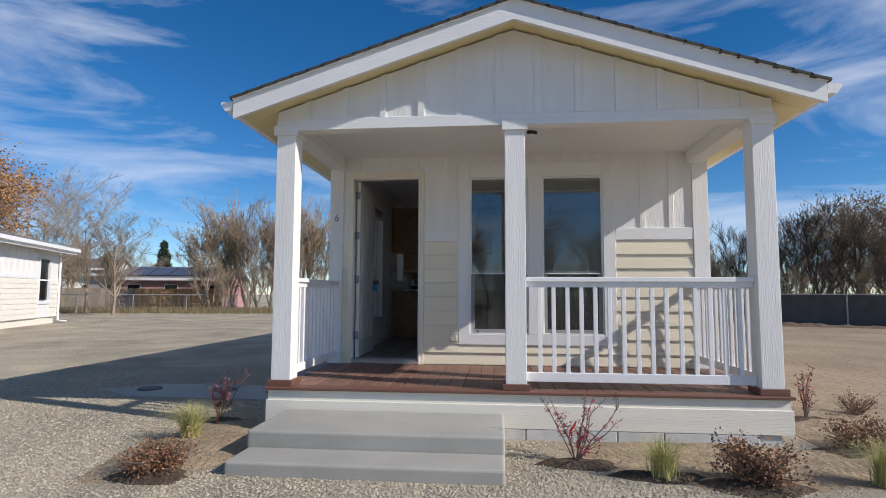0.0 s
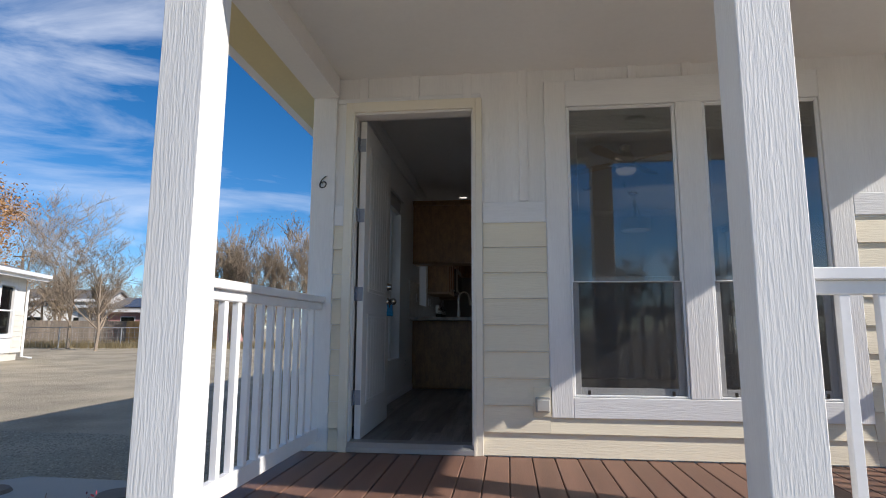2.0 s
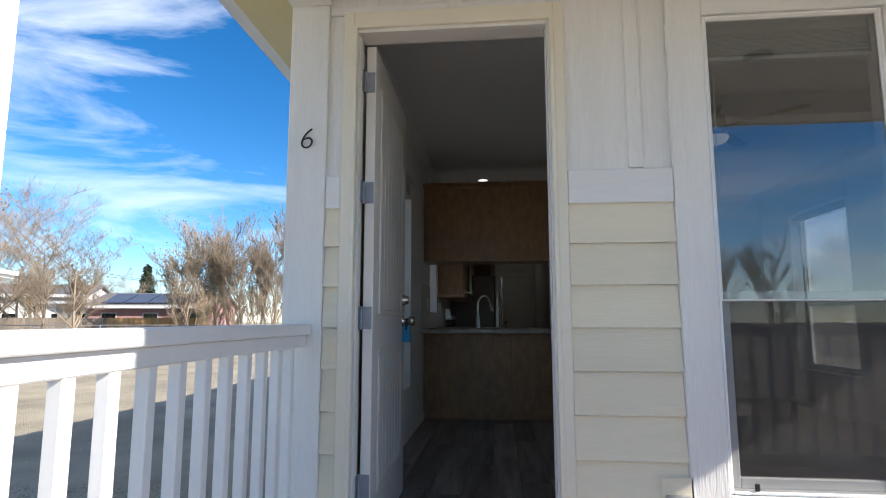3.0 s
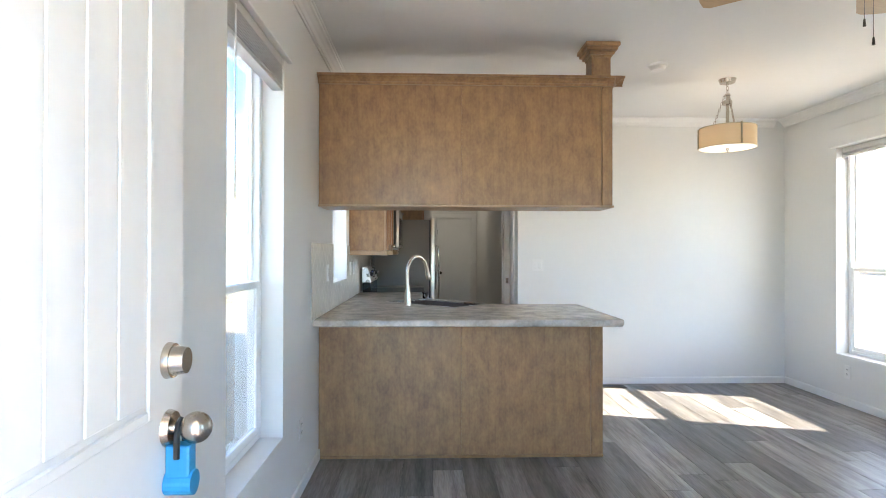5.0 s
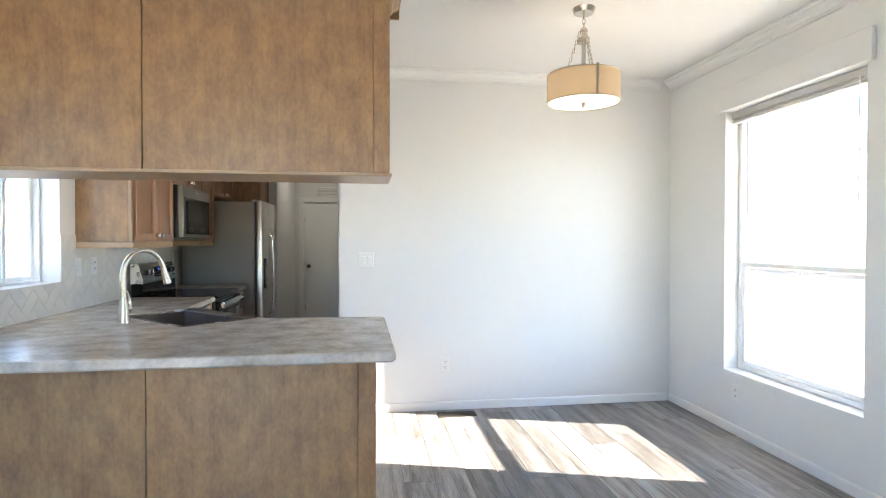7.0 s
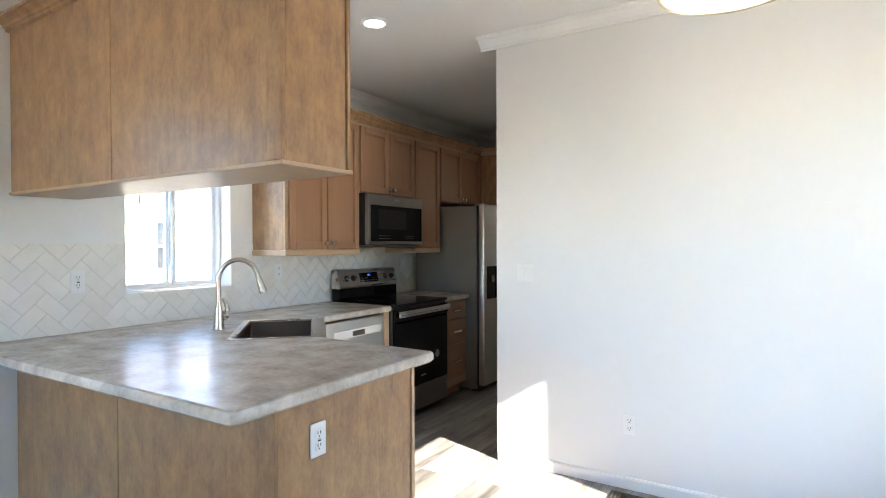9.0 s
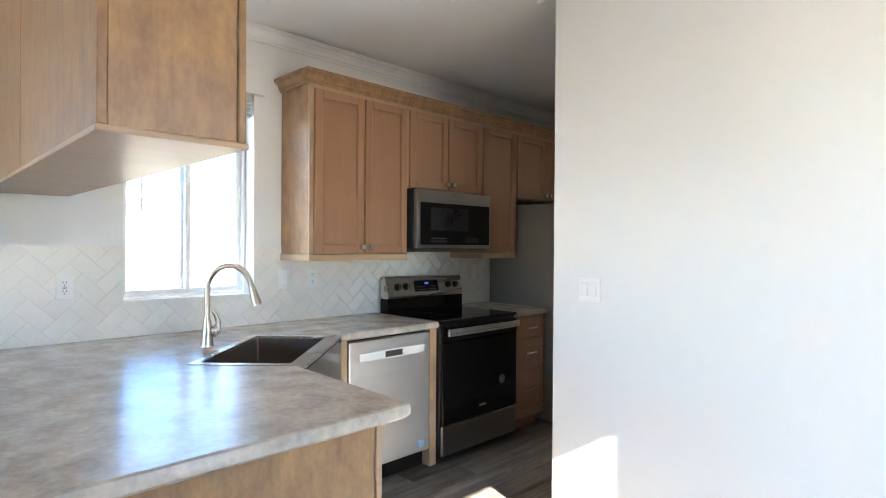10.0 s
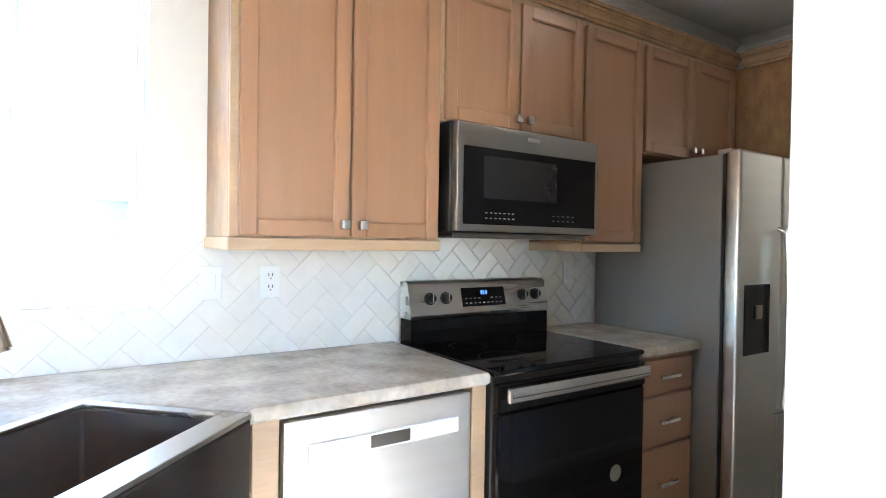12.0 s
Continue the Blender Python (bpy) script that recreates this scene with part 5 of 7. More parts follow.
part("legend_bars", bm, M["blind"], disp)
for y in (5.765, 5.845, 6.275, 6.355):
    bm = B()
    a = Vector((pm(1.095), y, 1.095))
    rod(bm, a, a + tilt * 0.008, 0.026, 0.026, 20)
    rod(bm, a + tilt * 0.008, a + tilt * 0.028, 0.021, 0.018, 20)
    kn = part("knob", bm, M["black"], rg, "black control knob", True)
    bm = B()
    box(bm, a.x + 0.027, y - 0.003, 1.083, a.x + 0.032, y + 0.003, 1.12, 0.001)
    part("pointer", bm, M["chrome"], kn)
bm = B()
box(bm, 0.646, 5.672, 0.245, 0.672, 6.428, 0.775, 0.006)
od = part("oven_door", bm, M["black_gloss"], rg, "black glass oven door")
bm = B()
box(bm, 0.646, 5.672, 0.777, 0.676, 6.428, 0.872, 0.006)
part("door_top", bm, M["black_gloss"], od)
bm = B()
rod(bm, (0.70, 5.70, 0.842), (0.70, 6.40, 0.842), 0.017, 0.017, 16)
box(bm, 0.675, 5.705, 0.829, 0.70, 5.735, 0.855, 0.002)
box(bm, 0.675, 6.365, 0.829, 0.70, 6.395, 0.855, 0.002)
box(bm, 0.69, 5.69, 0.817, 0.715, 6.41, 0.867, 0.008, 2)
part("oven_handle", bm, M["chrome"], od, "wide bright oven handle", True)
bm = B()
rod(bm, (0.6722, 6.26, 0.46), (0.673, 6.26, 0.46), 0.032, 0.032, 22)
part("sticker", bm, M["fridge_side"], od)
bm = B()
box(bm, 0.6725, 6.02, 0.31, 0.6735, 6.09, 0.325)
part("maker_mark", bm, M["chrome"], od)
bm = B()
box(bm, 0.646, 5.672, 0.05, 0.668, 6.428, 0.238, 0.006)
part("storage_drawer", bm, M["steel_dark"], rg, "dark stainless storage drawer")
for y in (5.70, 6.40):
    bm = B()
    rod(bm, (0.58, y, 0.0), (0.58, y, 0.035), 0.016, 0.016, 10)
    rod(bm, (0.10, y, 0.0), (0.10, y, 0.035), 0.016, 0.016, 10)
    part("foot", bm, M["black"], rg)

# microwave
mw = thing("microwave", (0.2, 6.05, 1.36), "stainless over-the-range microwave with a black door", "microwave")
bm = B()
box(bm, 0.0, 5.672, 1.372, 0.375, 6.43, 1.782, 0.004)
part("body", bm, M["black"], mw)
bm = B()
box(bm, 0.3755, 5.68, 1.376, 0.41, 6.43, 1.776, 0.006, 2)
fr = part("door", bm, M["steel_mid"], mw, "stainless door frame")
bm = B()
box(bm, 0.4105, 5.708, 1.402, 0.414, 6.412, 1.69, 0.002)
part("door_glass", bm, M["black_gloss"], fr, "black glass")
bm = B()
box(bm, 0.4142, 5.80, 1.50, 0.4147, 6.18, 1.66)
part("door_window", bm, mat("mw_window", (0.018, 0.018, 0.02), 0.12, bump=0), fr)
bm = B()
for k in range(7):
    for zz in (1.425, 1.445):
        box(bm, 0.4142, 5.81 + 0.022 * k, zz, 0.4147, 5.82 + 0.022 * k, zz + 0.003)
part("legend_bars", bm, M["blind"], fr)
bm = B()
for k in range(5):
    for zz in (1.425, 1.445):
        box(bm, 0.4142, 6.16 + 0.028 * k, zz, 0.4147, 6.168 + 0.028 * k, zz + 0.003)
part("legend_bars", bm, M["blind"], fr)
bm = B()
box(bm, 0.4102, 6.02, 1.735, 0.4112, 6.09, 1.752)
part("maker_mark", bm, M["chrome"], fr)
bm = B()
box(bm, 0.04, 5.70, 1.352, 0.36, 6.41, 1.371, 0.003)
part("vent_base", bm, M["steel_dark"], mw)

# refrigerator
fg = thing("refrigerator", (0.4, 7.225, 0), "stainless side-by-side refrigerator with water dispenser", "refrigerator")
bm = B()
box(bm, 0.03, 6.865, 0.02, 0.725, 7.615, 1.735, 0.006)
part("cabinet", bm, M["fridge_side"], fg, "dark grey side panels")
bm = B()
box(bm, 0.727, 6.865, 0.06, 0.74, 7.615, 1.735)
part("gasket", bm, M["black"], fg)
for y0, y1 in ((6.862, 7.223), (7.229, 7.618)):
    bm = B()
    box(bm, 0.741, y0, 0.06, 0.805, y1, 1.75, 0.014, 3)
    part("door", bm, M["steel"], fg, "", True)
for y in (7.190, 7.262):
    bm = B()
    pts = [(0.80, y, 1.42), (0.845, y, 1.40)] + [(0.845 + 0.012 * math.sin(math.pi * k / 8), y, 1.38 - 0.095 * k) for k in range(9)] + [(0.845, y, 0.60), (0.80, y, 0.58)]
    tube(bm, pts, 0.011, 10)
    part("door_handle", bm, M["chrome"], fg, "long bowed bar handle", True)
bm = B()
box(bm, 0.8052, 6.910, 0.865, 0.809, 7.125, 1.17, 0.003)
ds = part("dispenser", bm, M["black_gloss"], fg, "black water dispenser")
bm = B()
box(bm, 0.8092, 6.995, 1.02, 0.818, 7.045, 1.08, 0.003)
part("paddle", bm, M["steel_dark"], ds)
bm = B()
box(bm, 0.70, 6.865, 1.7355, 0.76, 6.925, 1.757, 0.004)
part("hinge_cover", bm, M["steel"], fg)
bm = B()
box(bm, 0.66, 6.885, 0.0, 0.73, 7.595, 0.058)
part("grille", bm, M["black"], fg)

# ---------------------------------------------------------------- small fixtures


def plate(x, y, z, facing, kind, gfci=False, horizontal=False):
    """A wall plate. facing: the outward direction."""
    label = {"outlet": "white duplex outlet on its wall plate", "switch": "white rocker light switch plate", "double": "white double rocker light switch plate"}[kind]
    ob = thing("wall_outlet" if kind == "outlet" else "light_switch", (x, y, z), label, "outlet" if kind == "outlet" else "switch", "wall plates")
    ang = {"+x": 90, "-x": -90, "-y": 0, "+y": 180}[facing]
    m = Matrix.Translation((x, y, z)) @ Matrix.Rotation(radians(ang), 4, "Z")
    w = 0.057 if kind == "double" else 0.036

    def put(nm, v, material, bevel=0.002):
        bm = box(B(), *v, bevel)
        bm.transform(m)
        part(nm, bm, material, ob)

    put("plate", (-w, -0.006, -0.058, w, 0.0, 0.058), M["plastic"])
    if kind == "outlet":
        for dz in (-0.021, 0.021):
            put("receptacle", (-0.017, -0.009, dz - 0.016, 0.017, -0.0061, dz + 0.016), M["plastic"])
            put("slot", (-0.008, -0.0098, dz - 0.002, -0.005, -0.0091, dz + 0.009), M["slot"], 0)
            put("slot", (0.005, -0.0098, dz - 0.002, 0.008, -0.0091, dz + 0.009), M["slot"], 0)
            put("slot", (-0.0025, -0.0098, dz - 0.012, 0.0025, -0.0091, dz - 0.007), M["slot"], 0)
        if gfci:
            put("button", (-0.008, -0.0105, -0.005, 0.008, -0.0092, -0.001), M["slot"], 0)
            put("button", (-0.008, -0.0105, 0.001, 0.008, -0.0092, 0.005), M["blind"], 0)
    else:
        for c in ((-0.023, 0.023) if kind == "double" else (0.0,)):
            put("rocker", (c - 0.016, -0.011, -0.033, c + 0.016, -0.0061, 0.033), M["plastic"], 0.003)


plate(0.0075, 3.775, 1.183, "+x", "outlet", True)
plate(0.0075, 4.925, 1.180, "+x", "switch")
plate(0.0075, 5.13, 1.180, "+x", "outlet")
plate(0.0075, 6.68, 1.182, "+x", "switch")
plate(0.0, 2.995, 0.357, "+x", "outlet")
plate(1.815, 5.5, 1.197, "-y", "double")
plate(2.44, 5.5, 0.363, "-y", "outlet")
plate(4.36, 4.645, 0.29, "-x", "outlet")
plate(1.84, 3.685, 0.712, "+x", "outlet", True)

# pendant lamp
pl = thing("pendant_lamp", (3.053, 4.20, CEIL), "tan drum-shade pendant lamp lit, hung on chains", "lamp")
px, py = 3.053, 4.20
bm = B()
rod(bm, (px, py, CEIL - 0.03), (px, py, CEIL - 0.001), 0.055, 0.065, 28)
part("canopy", bm, M["nickel"], pl, "brushed nickel canopy", True)
bm = B()
for k in range(4):
    z = 2.665 - 0.03 * k
    tube(bm, [(px + 0.009 * math.cos(a) * (k % 2), py + 0.009 * math.cos(a) * (1 - k % 2), z - 0.018 + 0.018 * math.sin(a)) for a in [2 * math.pi * i / 12 for i in range(13)]], 0.0025, 6)
part("chain", bm, M["nickel"], pl, "", True)
bm = B()
rod(bm, (px, py, 2.34), (px, py, 2.56), 0.012, 0.012, 14)
rod(bm, (px, py, 2.49), (px, py, 2.52), 0.034, 0.034, 20)
rod(bm, (px, py, 2.56), (px, py, 2.575), 0.024, 0.018, 18)
part("stem", bm, M["nickel"], pl, "", True)
for k in range(3):
    a0 = 2 * math.pi * k / 3 + 0.5
    d = Vector((math.cos(a0), math.sin(a0), 0))
    bm = B()
    for i in range(9):
        f = i / 9
        c = Vector((px, py, 0)) + d * (0.025 + 0.075 * f) + Vector((0, 0, 2.55 - 0.22 * f))
        w = Vector((-d.y, d.x, 0)) if i % 2 else d
        tube(bm, [c + w * (0.006 * math.cos(a)) + Vector((0, 0, 0.014 * math.sin(a))) for a in [2 * math.pi * j / 10 for j in range(11)]], 0.002, 5)
    part("side_chain", bm, M["nickel"], pl, "", True)
bm = B()
R = 0.205
segs = 48
rings = []
for r, z in ((R, 2.15), (R, 2.305), (R - 0.004, 2.305), (R - 0.004, 2.15)):
    rings.append([bm.verts.new((px + r * math.cos(2 * math.pi * i / segs), py + r * math.sin(2 * math.pi * i / segs), z)) for i in range(segs)])
for k in range(4):
    a, b = rings[k], rings[(k + 1) % 4]
    for i in range(segs):
        j = (i + 1) % segs
        bm.faces.new((a[i], a[j], b[j], b[i]))
sh = part("shade", bm, M["shade"], pl, "tan fabric drum shade", True)
for z in (2.148, 2.304):
    bm = B()
    tube(bm, [(px + (R + 0.001) * math.cos(2 * math.pi * i / segs), py + (R + 0.001) * math.sin(2 * math.pi * i / segs), z) for i in range(segs + 1)], 0.0035, 6)
    part("shade_rim", bm, M["brass"], sh)
bm = B()
rod(bm, (px, py, 2.148), (px, py, 2.153), R - 0.006, R - 0.006, 48)
part("diffuser", bm, M["diffuser"], pl, "glowing white diffuser")
bm = B()
rod(bm, (px, py, 2.118), (px, py, 2.148), 0.006, 0.013, 12)
part("finial", bm, M["nickel"], pl, "", True)
for k in range(3):
    a0 = 2 * math.pi * k / 3 + 0.5
    bm = B()
    c = Vector((px + (R + 0.002) * math.cos(a0), py + (R + 0.002) * math.sin(a0), 0))
    box(bm, c.x - 0.006, c.y - 0.006, 2.15, c.x + 0.006, c.y + 0.006, 2.315, 0.002)
    part("bracket", bm, M["brass"], pl)
lamp = bpy.data.lights.new("pendant_bulb", "POINT")
lamp.energy, lamp.color, lamp.shadow_soft_size = 0.022, (1.0, 0.84, 0.64), 0.08
new("pendant_bulb", lamp).location = (px, py, 2.235)

# ceiling fan
fan = thing("ceiling_fan", (2.507, 2.10, CEIL), "ceiling fan with pale wood blades and a bowl light", "fan")
bm = B()
rod(bm, (2.507, 2.10, CEIL - 0.05), (2.507, 2.10, CEIL - 0.001), 0.05, 0.07, 24)
rod(bm, (2.507, 2.10, 2.60), (2.507, 2.10, CEIL - 0.04), 0.014, 0.014, 12)
rod(bm, (2.507, 2.10, 2.47), (2.507, 2.10, 2.60), 0.10, 0.085, 28)
part("motor", bm, M["nickel"], fan, "", True)
for k in range(4):
    a = radians(141 + 90 * k)
    m = Matrix.Translation((2.507, 2.10, 2.525)) @ Matrix.Rotation(a, 4, "Z") @ Matrix.Rotation(radians(10), 4, "X")
    bm = B()
    prism(bm, [(0.15, -0.05), (0.45, -0.065), (0.63, -0.068), (0.655, -0.05), (0.66, 0.0), (0.655, 0.05), (0.63, 0.068), (0.45, 0.065), (0.15, 0.05)], -0.004, 0.004)
    bm.transform(m)
    bl = part("blade", bm, M["fan_wood"], fan, "pale wood fan blade")
    bm = B()
    box(bm, 0.08, -0.018, -0.012, 0.22, 0.018, -0.005, 0.003)
    bm.transform(m)
    part("blade_arm", bm, M["nickel"], bl)
bm = B()
rod(bm, (2.507, 2.10, 2.44), (2.507, 2.10, 2.47), 0.075, 0.08, 24)
part("light_collar", bm, M["nickel"], fan, "", True)
bm = B()
bmesh.ops.create_uvsphere(bm, u_segments=24, v_segments=12, radius=0.105, matrix=Matrix.Translation((2.507, 2.10, 2.44)) @ Matrix.Diagonal((1, 1, 0.6, 1)))
bmesh.ops.delete(bm, geom=[v for v in bm.verts if v.co.z > 2.4405], context="VERTS")
part("bowl", bm, glow("fan_bowl_glass", (1.0, 0.88, 0.70), 0.16), fan, "frosted glass bowl light", True)
for dx, dy, z in ((-0.018, 0.03, 2.288), (0.02, 0.03, 2.212)):
    bm = B()
    rod(bm, (2.507 + dx, 2.10 + dy, z), (2.507 + dx, 2.10 + dy, 2.46), 0.0012, 0.0012, 5)
    rod(bm, (2.507 + dx, 2.10 + dy, z - 0.03), (2.507 + dx, 2.10 + dy, z), 0.006, 0.004, 8)
    part("pull_chain", bm, M["dark_metal"], fan)

# recessed lights, smoke detector, floor register
for x, y in ((0.62, 4.22), (1.12, 4.89), (1.1, 6.9), (1.15, 9.0)):
    rl = thing("recessed_light", (x, y, CEIL), "round white recessed ceiling light switched on", "lamp", "recessed lights")
    bm = B()
    tube(bm, [(x + 0.068 * math.cos(2 * math.pi * i / 28), y + 0.068 * math.sin(2 * math.pi * i / 28), CEIL - 0.004) for i in range(29)], 0.012, 6)
    part("trim_ring", bm, M["plastic"], rl, "", True)
    bm = B()
    rod(bm, (x, y, CEIL - 0.006), (x, y, CEIL - 0.001), 0.058, 0.058, 24)
    part("lens", bm, M["bulb"], rl, "glowing lens")
    can = bpy.data.lights.new("recessed_lamp", "AREA")
    can.shape, can.size, can.energy, can.color = "DISK", 0.1, 0.15 if y > 8 else (0.012 if y < 6 else 0.002), (1.0, 0.93, 0.84)
    new("recessed_lamp", can).matrix_world = look((x, y, CEIL - 0.012), (x, y + 0.0001, 0))
bm = B()
sx, sy = 2.365, 3.88
sdet = thing("smoke_detector", (sx, sy, CEIL), "round white smoke detector on the ceiling", "detector")
rod(bm, (sx, sy, CEIL - 0.02), (sx, sy, CEIL - 0.001), 0.068, 0.07, 28)
part("base", bm, M["plastic"], sdet, "", True)
bm = B()
rod(bm, (sx, sy, CEIL - 0.042), (sx, sy, CEIL - 0.02), 0.045, 0.06, 28)
part("cover", bm, M["plastic"], sdet, "", True)
reg = thing("floor_register", (2.5, 5.36, 0), "brown slotted metal floor register near the wall", "vent")
bm = B()
box(bm, 2.36, 5.30, 0.0, 2.66, 5.42, 0.006, 0.002)
part("frame", bm, M["vent_dark"], reg)
for k in range(13):
    bm = B()
    box(bm, 2.375 + 0.021 * k, 5.315, 0.006, 2.384 + 0.021 * k, 5.405, 0.011)
    part("louvre", bm, M["vent_dark"], reg)

# porch fixtures
num = bpy.data.curves.new("house_number", "FONT")
num.body, num.size, num.extrude = "6", 0.14, 0.004
num.offset, num.shear = -0.0035, 0.2
num.align_x, num.align_y = "CENTER", "CENTER"
tagged(new("house_number", num), "dark metal house number 6 on the corner board", "house number")
hn = bpy.data.objects["house_number"]
hn.data.materials.append(M["dark_metal"])
hn.matrix_world = pose(-0.06, -0.042, 1.80, 90, 0, 0)
ol = thing("outdoor_outlet", (1.45, -0.03, 0.30), "clear-covered weatherproof outlet box on the siding", "outlet")
bm = B()
box(bm, 1.40, -0.03, 0.21, 1.525, -0.024, 0.40, 0.003)
part("backing_plate", bm, M["siding_h"], ol)
bm = B()
box(bm, 1.415, -0.045, 0.24, 1.51, -0.031, 0.335, 0.004)
part("box_frame", bm, M["galv"], ol)
bm = B()
box(bm, 1.42, -0.085, 0.25, 1.505, -0.046, 0.325, 0.006)
part("cover", bm, mat("grey_clear_cover", (0.45, 0.45, 0.43), 0.2, vary=0.05, bump=0), ol, "smoky clear cover")
pc = thing("porch_light", (2.36, -1.0, 2.585), "dark round flush porch ceiling light", "lamp")
bm = B()
rod(bm, (2.36, -1.0, 2.55), (2.36, -1.0, 2.584), 0.07, 0.085, 24)
part("base", bm, M["dark_metal"], pc, "", True)
bm = B()
rod(bm, (2.36, -1.0, 2.52), (2.36, -1.0, 2.55), 0.05, 0.068, 24)
part("lens", bm, M["plastic"], pc, "", True)

# ---------------------------------------------------------------- growing things
def tree_mesh(name, seed, height, spread=0.55, levels=4, trunk=0.12, fork=0.25, twig_r=0.006, upright=0.5, kids=(5, 5, 5, 4)):
    """A bare tree: tapered limbs that fork into fine twigs. Returns the wood's mesh data and the twig tips."""
    r = random.Random(seed)
    vs, fs, tips = [], [], []

    def limb(p, d, length, r0, level):
        sides = 6 if level < 2 else (4 if level == 2 else 3)
        n = 4 if level < 2 else 3
        pts, q, dd = [p], p.copy(), d.copy()
        for k in range(n):
            dd = (dd + Vector((r.uniform(-1, 1), r.uniform(-1, 1), r.uniform(-0.4, 0.8))) * 0.16).normalized()
            q = q + dd * (length / n)
            pts.append(q.copy())
        base = len(vs)
        for i, c in enumerate(pts):
            rad = max(twig_r * 0.5, r0 * (1 - 0.75 * i / n))
            ax = (pts[min(i + 1, n)] - pts[max(i - 1, 0)]).normalized()
            s = ax.cross(Vector((0.3, 0.9, 0.1))).normalized()
            t = s.cross(ax)
            for k in range(sides):
                a = 2 * math.pi * k / sides
                vs.append(tuple(c + rad * (math.cos(a) * s + math.sin(a) * t)))
        for i in range(n):
            for k in range(sides):
                j = (k + 1) % sides
                fs.append((base + i * sides + k, base + i * sides + j, base + (i + 1) * sides + j, base + (i + 1) * sides + k))
        if level >= levels:
            tips.append(pts[-1])
            return
        for k in range(kids[min(level, len(kids) - 1)]):
            f = r.uniform(fork if level == 0 else 0.2, 1.0)
            i = min(n - 1, int(f * n))
            at = pts[i].lerp(pts[i + 1], f * n - i)
            a = r.uniform(0, 2 * math.pi)
            out = Vector((math.cos(a), math.sin(a), 0)) * spread + Vector((0, 0, r.uniform(0.0, 0.5)))
            nd = (dd * upright + out).normalized()
            limb(at, nd, length * r.uniform(0.42, 0.62), max(twig_r, r0 * (1 - 0.7 * f) * 0.6), level + 1)

    limb(Vector((0, 0, -0.1)), Vector((0, 0, 1)), height * 0.62, trunk, 0)
    me = bpy.data.meshes.new(name)
    me.from_pydata(vs, [], fs)
    return me, tips


def leaf_mesh(name, tips, seed, per, size, jitter, droop=0.0):
    r = random.Random(seed)
    vs, fs = [], []
    for t in tips:
        for _ in range(per):
            c = t + Vector((r.gauss(0, jitter), r.gauss(0, jitter), r.gauss(0, jitter) - droop * r.random()))
            a = Vector((r.uniform(-1, 1), r.uniform(-1, 1), r.uniform(-1, 1))).normalized()
            b = a.cross(Vector((r.uniform(-1, 1), r.uniform(-1, 1), r.uniform(-1, 1)))).normalized()
            s = size * r.uniform(0.6, 1.3)
            i = len(vs)
            vs.extend((tuple(c - a * s), tuple(c + b * s * 0.5), tuple(c + a * s), tuple(c - b * s * 0.5)))
            fs.append((i, i + 1, i + 2, i + 3))
    me = bpy.data.meshes.new(name)
    me.from_pydata(vs, [], fs)
    return me


def make_tree(name, seed, height, label, leaves=None, wood="twig", **kw):
    ob = thing(name, (0, 0, 0), label, "tree", "trees around the lot")
    me, tips = tree_mesh("trunk", seed, height, **kw)
    me.materials.append(M[wood])
    t = new("trunk", me)
    t.parent = ob
    if leaves:
        lm = leaf_mesh("crown", tips, seed + 1, *leaves[1:])
        lm.materials.append(M[leaves[0]])
        c = new("crown", lm)
        c.parent = ob
    return ob


EYE = Vector((2.07, -6.9))


def polar(az, dist):
    """A place on the ground by bearing from the approach path, clockwise from the house axis."""
    return EYE.x + dist * math.sin(radians(az)), EYE.y + dist * math.cos(radians(az))


def plant_tree(proto, az, dist, scale, turn):
    x, y = polar(az, dist)
    ob = copy_thing(proto, pose(x, y, GROUND, 0, 0, turn))
    ob.scale = (scale, scale, scale * random.Random(turn).uniform(0.92, 1.08))
    return ob


bare_a = make_tree("bare_tree", 11, 7.6, "leafless grey-brown deciduous tree", spread=0.62, levels=4, trunk=0.085, kids=(10, 7, 6, 5), twig_r=0.0075)
bare_b = make_tree("bare_tree", 23, 7.0, "leafless tree with thin spreading twigs", spread=0.72, levels=4, trunk=0.09, fork=0.22, kids=(10, 7, 6, 5), twig_r=0.0075)
thick = make_tree("bare_thicket_tree", 31, 7.2, "dense leafless thicket tree with fine upright twigs", spread=0.42, levels=4, trunk=0.10, fork=0.04, upright=0.8, kids=(12, 7, 5, 4), twig_r=0.012)
# this tree's wood is coloured dark to look backlit
dusky = make_tree("bare_thicket_tree", 33, 7.4, "dense leafless thicket tree behind the screened fence, coloured dark as if backlit", wood="twig_backlit", spread=0.5, levels=4, trunk=0.11, fork=0.03, upright=0.75, kids=(13, 7, 5, 4), twig_r=0.013)
hazy = make_tree("bare_thicket_tree", 37, 7.2, "dense leafless thicket tree keeping a few tan leaves", ("leaf_willow", 1, 0.06, 0.2), spread=0.42, levels=4, trunk=0.10, fork=0.04, upright=0.8, kids=(12, 7, 5, 4), twig_r=0.012)
rust = make_tree("rust_leaf_tree", 41, 9.0, "tall tree with rust-orange autumn leaves", ("leaf_rust", 34, 0.075, 0.42), spread=0.7, levels=3, trunk=0.2, fork=0.3, kids=(9, 7, 6))
willow = make_tree("willow_tree", 47, 9.0, "large willow with thinning yellow-green leaves", ("leaf_willow", 8, 0.10, 0.4, 0.9), spread=0.8, levels=3, trunk=0.25, fork=0.3, kids=(9, 7, 7))
pine = thing("pine_tree", (0, 0, 0), "dark green conifer beyond the fence", "tree", "trees around the lot")
rpi = random.Random(3)
bm = B()
